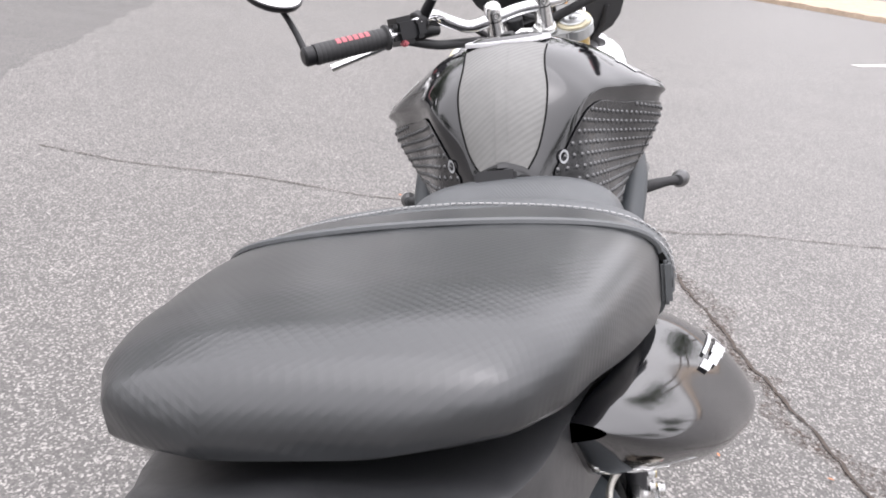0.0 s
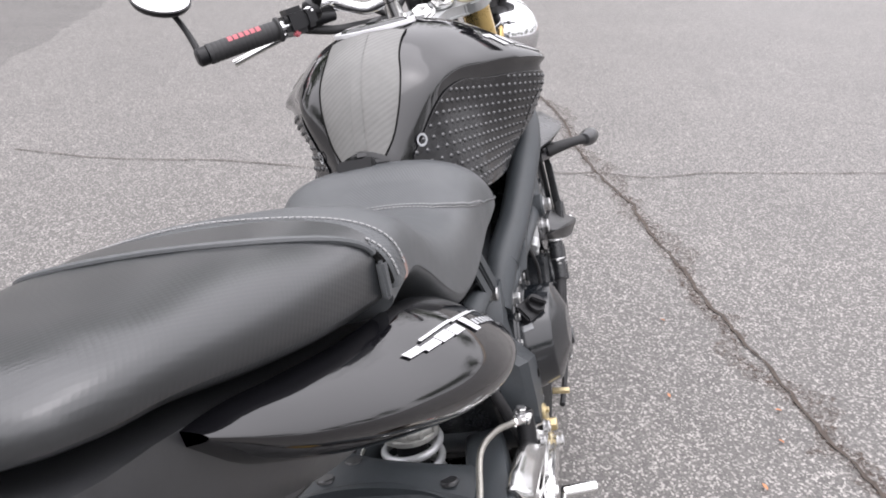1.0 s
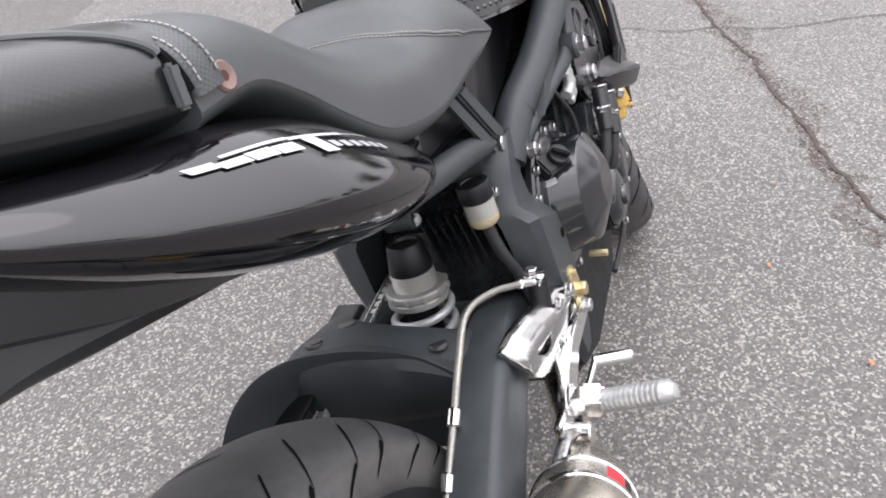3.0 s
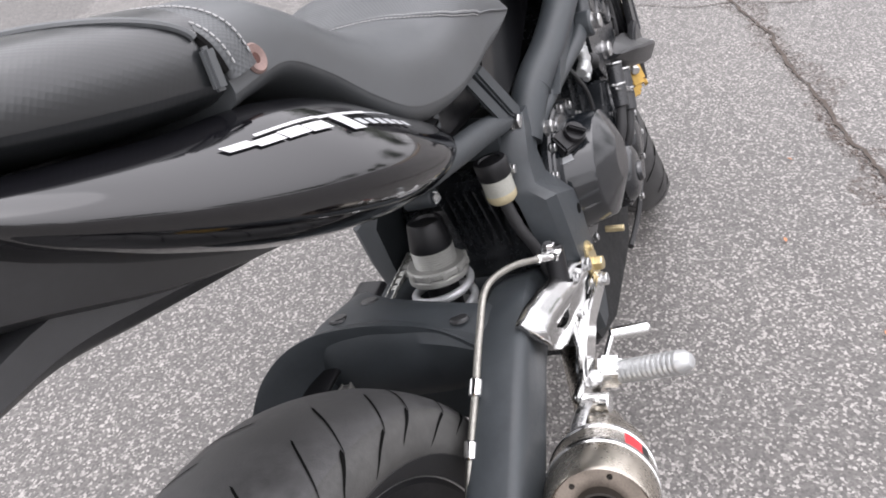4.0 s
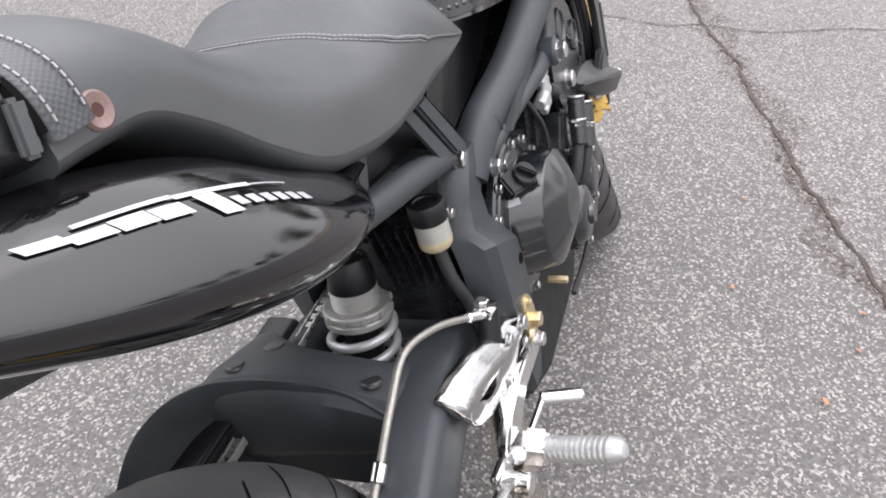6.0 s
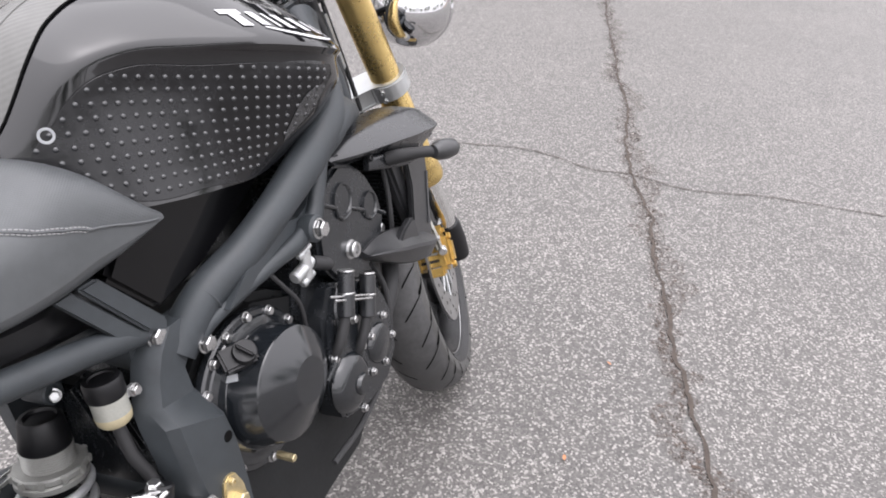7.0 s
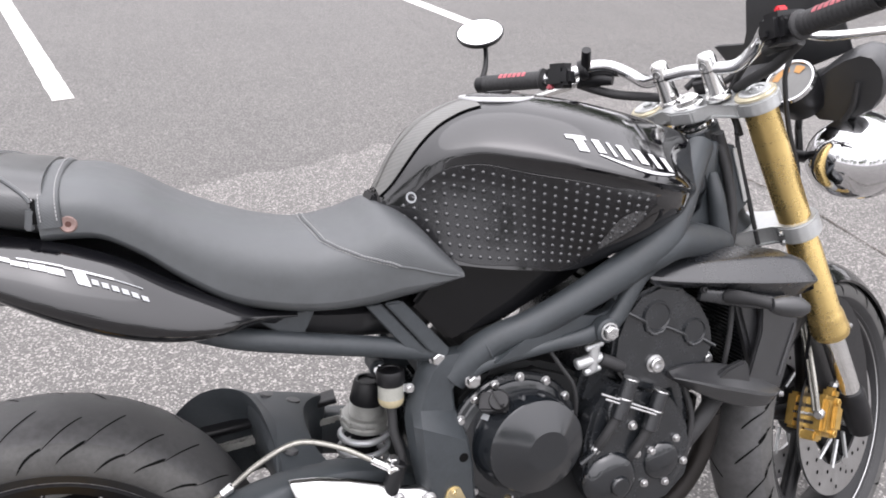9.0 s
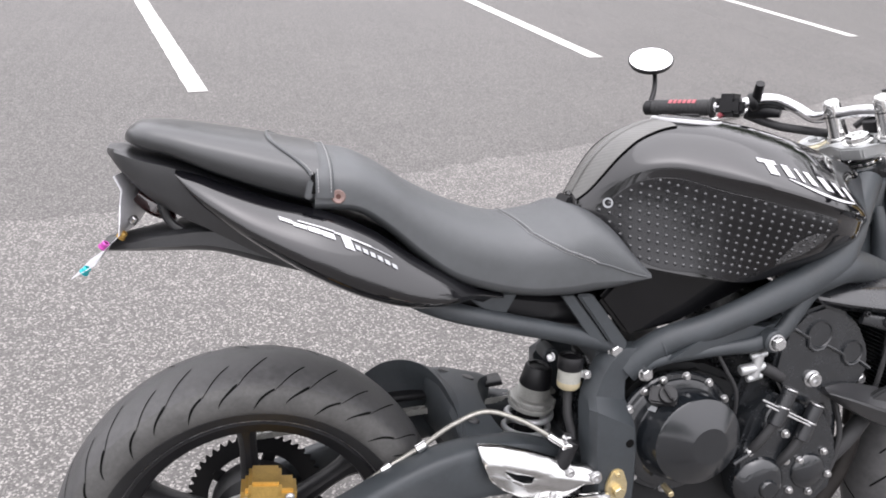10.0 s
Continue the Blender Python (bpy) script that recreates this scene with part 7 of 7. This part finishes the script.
# cables in front of the head
for y, off in ((-0.075, 0.065), (-0.045, -0.005)):
    part("brake_hose", steered(sweep([bar_at(0.075, y - 0.01, 0.02), bar_at(off + 0.02, y - 0.015, -0.06), bar_at(off, y - 0.01, -0.18), bar_at(off - 0.005, y, -0.30), bar_at(off, y + 0.01, -0.40)], 0.0042, 8, 36)), GRIP, bike, "black brake hose")
part("brake_hose", steered(sweep([bar_at(0.085, -0.149, 0.031), bar_at(0.075, -0.140, 0.013), bar_at(0.070, -0.131, -0.024), bar_at(0.068, -0.120, -0.090), bar_at(0.066, -0.115, -0.166), bar_at(0.066, -0.085, -0.26)], 0.0042, 8, 36)), GRIP, bike, "black brake hose")
part("side_bracket", prism([(1.147, 0.884), (1.155, 0.886), (1.183, 0.792), (1.176, 0.789)], -0.0605, -0.0565, 0.001), CAST, chassis, "thin silver strip beside the steering head")
part("id_sticker", block((0.011, 0.001, 0.028), Matrix.Translation((1.1415, -0.0566, 0.840)) @ pose(0, 0, 0, 0, -22, 0), 0), WHITE, chassis, "small white sticker")

# front brakes and mudguard
for s in (-1, 1):
    cc = FRONT_AXLE + Vector((math.cos(radians(157)), 0, math.sin(radians(157)))) * 0.112
    cm = Matrix.Translation(cc) @ pose(0, 0, 0, 0, 26, 0)
    cb = bmesh.new()
    block((0.064, 0.030, 0.078), cm @ Matrix.Translation((0, s * 0.090, 0)), 0.009, cb)
    block((0.044, 0.078, 0.060), cm @ Matrix.Translation((-0.004, s * 0.066, 0)), 0.004, cb)
    block((0.058, 0.024, 0.070), cm @ Matrix.Translation((0, s * 0.037, 0)), 0.006, cb)
    block((0.030, 0.012, 0.050), cm @ Matrix.Translation((0.004, s * 0.107, 0)), 0.005, cb)
    block((0.022, 0.026, 0.022), cm @ Matrix.Translation((0.012, s * 0.088, 0.046)), 0.006, cb)
    block((0.030, 0.034, 0.018), cm @ Matrix.Translation((-0.018, s * 0.074, -0.042)), 0.004, cb)
    fc = part("front_caliper", steered(cb), GOLDCAL, bike, "gold anodised four piston brake caliper")
    for dz in (-0.030, 0.030):
        p = STEER @ (cm @ Vector((0.0, s * 0.105, dz)))
        bolt(p, STEER.to_3x3() @ Vector((0, s, 0)), 0.0075, fc, "socket", GOLDCAL)
    for dz in (-0.018, 0.012):
        part("pad_slot", steered(block((0.006, 0.052, 0.007), cm @ Matrix.Translation((-0.024, s * 0.064, dz)), 0.001)), SOOT, fc)
    part("pad_pin", steered(rod(cm @ Vector((-0.027, s * 0.040, -0.003)), cm @ Vector((-0.027, s * 0.098, -0.003)), 0.003, 10, 0.001)), STEEL, fc)
    bolt(STEER @ (cm @ Vector((0.014, s * 0.090, 0.060))), STEER.to_3x3() @ Vector((0.3, 0, 1)), 0.0075, fc)
    bj = cm @ Vector((-0.036, s * 0.096, 0.004))
    part("banjo_bolt", steered(rod(bj, bj + Vector((-0.014, s * 0.002, -0.002)), 0.0095, 16, 0.002)), STEEL, fc)
    for k in (0, 1):
        o_ = Vector((0.003 * k, -s * 0.009 * k, 0.002 * k))
        part("braided_hose", steered(sweep([bj + Vector((-0.008, 0, 0)) + o_, bj + Vector((-0.004, -s * 0.004, 0.045)) + o_, Vector((1.308, s * 0.078, 0.455)) + o_, Vector((1.330, s * 0.060, 0.505)) + o_, Vector((1.325, s * 0.045, 0.58)) + o_, Vector((1.290, s * 0.03, 0.66)) + o_], 0.0043, 8, 36)), BRAID, fc)
rows = []
for k in range(30):
    a = radians(12 + 118 * k / 29)
    outer = []
    for j in range(11):
        t = -1 + j / 5
        r = 0.322 - 0.040 * abs(t) ** 2.6
        y = 0.068 * t
        outer.append(FRONT_AXLE + Vector((r * math.cos(a), y, r * math.sin(a))))
    inner = [FRONT_AXLE + Vector(((p - FRONT_AXLE).x * 0.985, p.y * 0.95, (p - FRONT_AXLE).z * 0.985)) for p in outer[::-1]]
    rows.append(outer + inner)
guard = part("mudguard", steered(loft(rows)), GLOSS, bike, "glossy black front mudguard", 50)
for s in (-1, 1):
    # mudguard stay, widened into a dark sheet that stands for the shaded gap
    st_ = prism([(1.340, 0.545), (1.425, 0.560), (1.478, 0.535), (1.524, 0.482), (1.548, 0.400), (1.550, 0.300), (1.532, 0.255), (1.478, 0.264), (1.425, 0.285), (1.390, 0.345), (1.345, 0.385), (1.300, 0.405), (1.305, 0.470)], min(s * 0.067, s * 0.073), max(s * 0.067, s * 0.073), 0.003)
    part("stay_shade_sheet", steered(st_), DARK, guard)
    bolt(STEER @ Vector((1.480, s * 0.073, 0.480)), STEER.to_3x3() @ Vector((0, s, 0)), 0.005, guard, "socket")
part("front_axle", steered(rod(FRONT_AXLE + Vector((0, -0.125, 0)), FRONT_AXLE + Vector((0, 0.125, 0)), 0.012, 16)), STEEL, front)

# -- footrests and rear brake pedal --
heel = [(0.345, 0.501), (0.382, 0.496), (0.433, 0.481), (0.486, 0.460), (0.509, 0.451), (0.542, 0.444), (0.551, 0.437), (0.553, 0.429), (0.542, 0.421), (0.523, 0.422), (0.500, 0.409), (0.479, 0.395), (0.459, 0.396), (0.433, 0.405), (0.415, 0.408), (0.389, 0.422), (0.364, 0.445), (0.350, 0.474)]
hole = [(0.379, 0.466), (0.398, 0.458), (0.424, 0.451), (0.443, 0.444), (0.437, 0.430), (0.420, 0.431), (0.398, 0.444)]
hole = [(0.412 + 0.8 * (x - 0.412), 0.449 + 0.72 * (z - 0.449)) for x, z in hole]
hg = holed_plate(heel, hole, -0.134, -0.143)
for v_ in hg.verts:
    # bellied face: proud in the middle, drawn in along the top and at the tip
    edge_ = float(np.interp(v_.co.x, [0.345, 0.382, 0.433, 0.486, 0.55], [0.501, 0.496, 0.481, 0.460, 0.444]))
    down_ = min(1.0, max(0.0, edge_ - v_.co.z) / 0.020)
    v_.co.y -= 0.019 * down_ * min(1.0, max(0.0, v_.co.x - 0.340) / 0.016) * (1 - 0.35 * min(1.0, max(0.0, edge_ - v_.co.z - 0.045) / 0.03))
rearset = part("heel_guard", hg, GUARD, bike, "polished alloy heel guard and footrest hanger", 42)
part("hanger_arm", prism([(0.462, 0.406), (0.480, 0.409), (0.545, 0.402), (0.563, 0.405), (0.571, 0.395), (0.566, 0.382), (0.548, 0.378), (0.485, 0.386), (0.435, 0.362), (0.406, 0.340), (0.386, 0.348), (0.398, 0.376), (0.43, 0.393)], -0.170, -0.156, 0.004), POLISHED, rearset)
for x, z, r in ((0.543, 0.432, 0.009), (0.555, 0.396, 0.009), (0.498, 0.445, 0.0065), (0.470, 0.408, 0.0065)):
    bolt((x, -0.157 if z > 0.40 else -0.170, z), RIGHT, r, rearset, "socket")
pg = bmesh.new()
prof_ = [(0.0, 0.0)]
for k in range(12):
    h = 0.004 + 0.0072 * k
    prof_ += [(0.0138, h), (0.0146, h + 0.0012), (0.0146, h + 0.0050), (0.0138, h + 0.0062)]
prof_ += [(0.0138, 0.094), (0.008, 0.102), (0, 0.104)]
lathe(prof_, (0.430, -0.196, 0.343), (-0.18, -0.94, 0.29), 18, pg)
part("footrest", pg, CAST, rearset, "ribbed silver footrest")
part("footrest_clevis", block((0.034, 0.030, 0.032), Matrix.Translation((0.430, -0.186, 0.345)) @ pose(0, 0, 0, 14, 0, 10), 0.005), POLISHED, rearset)
part("pedal_arm", sweep([(0.418, -0.166, 0.330), (0.45, -0.164, 0.318), (0.49, -0.164, 0.314), (0.531, -0.168, 0.319)], [0.009, 0.007, 0.006, 0.007], 10, 20, None, 0.7), POLISHED, rearset)
part("pedal_peg", rod((0.529, -0.164, 0.320), (0.546, -0.216, 0.313), 0.0095, 14, 0.003), POLISHED, rearset, "silver brake pedal peg")
part("pedal_pivot", rod((0.385, -0.160, 0.337), (0.385, -0.192, 0.337), 0.013, 18), POLISHED, rearset)
part("push_rod", rod((0.405, -0.165, 0.350), (0.475, -0.148, 0.455), 0.0045, 10), STEEL, rearset)
part("rod_joint", rod((0.405, -0.155, 0.345), (0.402, -0.180, 0.365), 0.010, 12), STEEL, rearset)
part("hanger_lug", prism([(0.352, 0.380), (0.390, 0.375), (0.398, 0.335), (0.372, 0.300), (0.352, 0.318)], -0.172, -0.160, 0.004), POLISHED, rearset)
for x, z in ((0.382, 0.330), (0.372, 0.312)):
    bolt((x, -0.172, z), RIGHT, 0.008, rearset)
# master cylinder and banjo
part("master_cylinder", rod((0.478, -0.142, 0.425), (0.506, -0.140, 0.492), 0.013, 18), DARK, rearset)
part("banjo", rod((0.496, -0.150, 0.482), (0.500, -0.128, 0.490), 0.010, 16), POLISHED, rearset)
bolt((0.497, -0.138, 0.494), (0.1, -0.2, 1), 0.008, rearset)
# gold pivot plate
part("pivot_cap", prism([(0.583 + u_, 0.405 + v_) for u_, v_ in [(0.0, 0.036), (0.010, 0.032), (0.019, 0.008), (0.019, -0.008), (0.010, -0.032), (0.0, -0.036), (-0.010, -0.032), (-0.019, -0.008), (-0.019, 0.008), (-0.010, 0.032)]], -0.158, -0.150, 0.002), BRASS, chassis, "passivated brass-coloured pivot cover")
part("pivot_nut", rod((0.584, -0.156, 0.403), (0.584, -0.170, 0.403), 0.0105, 6, 0.002), BRASS, chassis)
for dz in (0.026, -0.026):
    bolt((0.583, -0.158, 0.405 + dz), RIGHT, 0.0045, chassis, "socket", BRASS)
# rear fluid reservoir
RV = Vector((0.511, -0.099, 0.567))
res_ = part("fluid_reservoir", lathe([(0, 0), (0.0150, 0.0), (0.0185, 0.004), (0.0195, 0.014), (0.0195, 0.034), (0, 0.034)], RV, (0.04, 0, 1), 28), FLUID, bike, "translucent rear brake fluid reservoir")
part("fluid", lathe([(0.0, -0.0005), (0.0153, -0.0005), (0.0189, 0.0035), (0.0199, 0.012), (0.0197, 0.0125)], RV, (0.04, 0, 1), 28), FLUID2, res_, "amber brake fluid")
cp = [(0.0198, 0.033), (0.0212, 0.035), (0.0212, 0.053), (0.0198, 0.056), (0.0145, 0.0565), (0.0135, 0.0545), (0, 0.0545)]
part("reservoir_cap", lathe(cp, RV, (0.04, 0, 1), 20), DARK, res_, "black ribbed screw cap")
part("reservoir_tab", block((0.020, 0.006, 0.012), Matrix.Translation((0.533, -0.106, 0.592)), 0.002), CAST, res_)
bolt((0.538, -0.110, 0.592), RIGHT, 0.0062, res_)
part("reservoir_hose", sweep([RV, (0.510, -0.106, 0.522), (0.516, -0.114, 0.485), (0.507, -0.125, 0.455), (0.494, -0.136, 0.425)], 0.0075, 12, 30), GRIP, res_, "black rubber hose")
# side stand on the far side
part("side_stand", sweep([(0.56, 0.13, 0.27), (0.53, 0.20, 0.16), (0.50, 0.26, 0.075)], [0.013, 0.012, 0.012], 12, 14), DARK, bike, "black side stand")
part("stand_foot", block((0.06, 0.035, 0.008), Matrix.Translation((0.50, 0.262, 0.0715)) @ pose(14.54, 0, 0), 0.003), DARK, bike)


# ---- trees round the car park ----
def tree(height, seed):
    rng = random.Random(seed)
    root = new("tree")
    bm = sweep([(0, 0, 0), (rng.uniform(-.2, .2), rng.uniform(-.2, .2), height * 0.3), (rng.uniform(-.4, .4), rng.uniform(-.4, .4), height * 0.8)], [0.26, 0.2, 0.06], 8, 10)
    tips = []
    for k in range(8):
        a, h = rng.uniform(0, 6.28), height * rng.uniform(0.25, 0.7)
        l = height * rng.uniform(0.2, 0.34)
        end = (math.cos(a) * l, math.sin(a) * l, h + l * 0.55)
        sweep([(0, 0, h), (end[0] * 0.5, end[1] * 0.5, h + l * 0.2), end], [0.1, 0.07, 0.02], 6, 6, bm)
        tips.append(end)
    part("trunk", bm, BARK, root)
    verts, faces = [], []
    for k in range(3800):
        tip = tips[k % len(tips)] if k % 3 else (0, 0, height * rng.uniform(0.5, 0.9))
        g = height * 0.13
        c = Vector((rng.gauss(tip[0], g), rng.gauss(tip[1], g), rng.gauss(tip[2], g * 0.8)))
        d1 = Vector((rng.gauss(0, 1), rng.gauss(0, 1), rng.gauss(0, 0.6))).normalized() * rng.uniform(0.10, 0.24)
        d2 = d1.cross(Vector((rng.gauss(0, 1), rng.gauss(0, 1), rng.gauss(0, 1)))).normalized() * d1.length * 0.6
        i = len(verts)
        verts += [c - d1, c + d2, c + d1, c - d2]
        faces.append((i, i + 1, i + 2, i + 3))
    me = bpy.data.meshes.new("crown")
    me.from_pydata(verts, [], faces)
    me.materials.append(LEAF)
    crown = new("crown", me)
    crown.parent = root
    tagged(root, "tall leafy green broadleaf tree beyond the car park", "tree", group="trees round the car park")
    return root


rng_t = random.Random(9)
first_trees = [tree(12.0, 1), tree(14.5, 2), tree(10.0, 3)]
for k, t_ in enumerate(first_trees):
    t_.matrix_basis = pose(66 + 3 * k, -26 + 19 * k, 0, 0, 0, 40 * k)
for k in range(30):
    a = radians(k * 12 + rng_t.uniform(-4, 4))
    deg = (k * 12 + 180) % 360 - 180
    r = rng_t.uniform(38, 52)
    if -8 < deg < 85:
        r += 4
    elif -70 < deg:
        r += 22 if deg < 0 else 0
    copy_thing(first_trees[k % 3], pose(r * math.cos(a), r * math.sin(a), 0, 0, 0, rng_t.uniform(0, 360)))
for k in range(8):
    # a second, closer row ahead of the motorcycle
    a = radians(2 + 9 * k + rng_t.uniform(-2, 2))
    r = rng_t.uniform(31, 36)
    copy_thing(first_trees[(k + 1) % 3], pose(r * math.cos(a), r * math.sin(a), 0, 0, 0, rng_t.uniform(0, 360)))
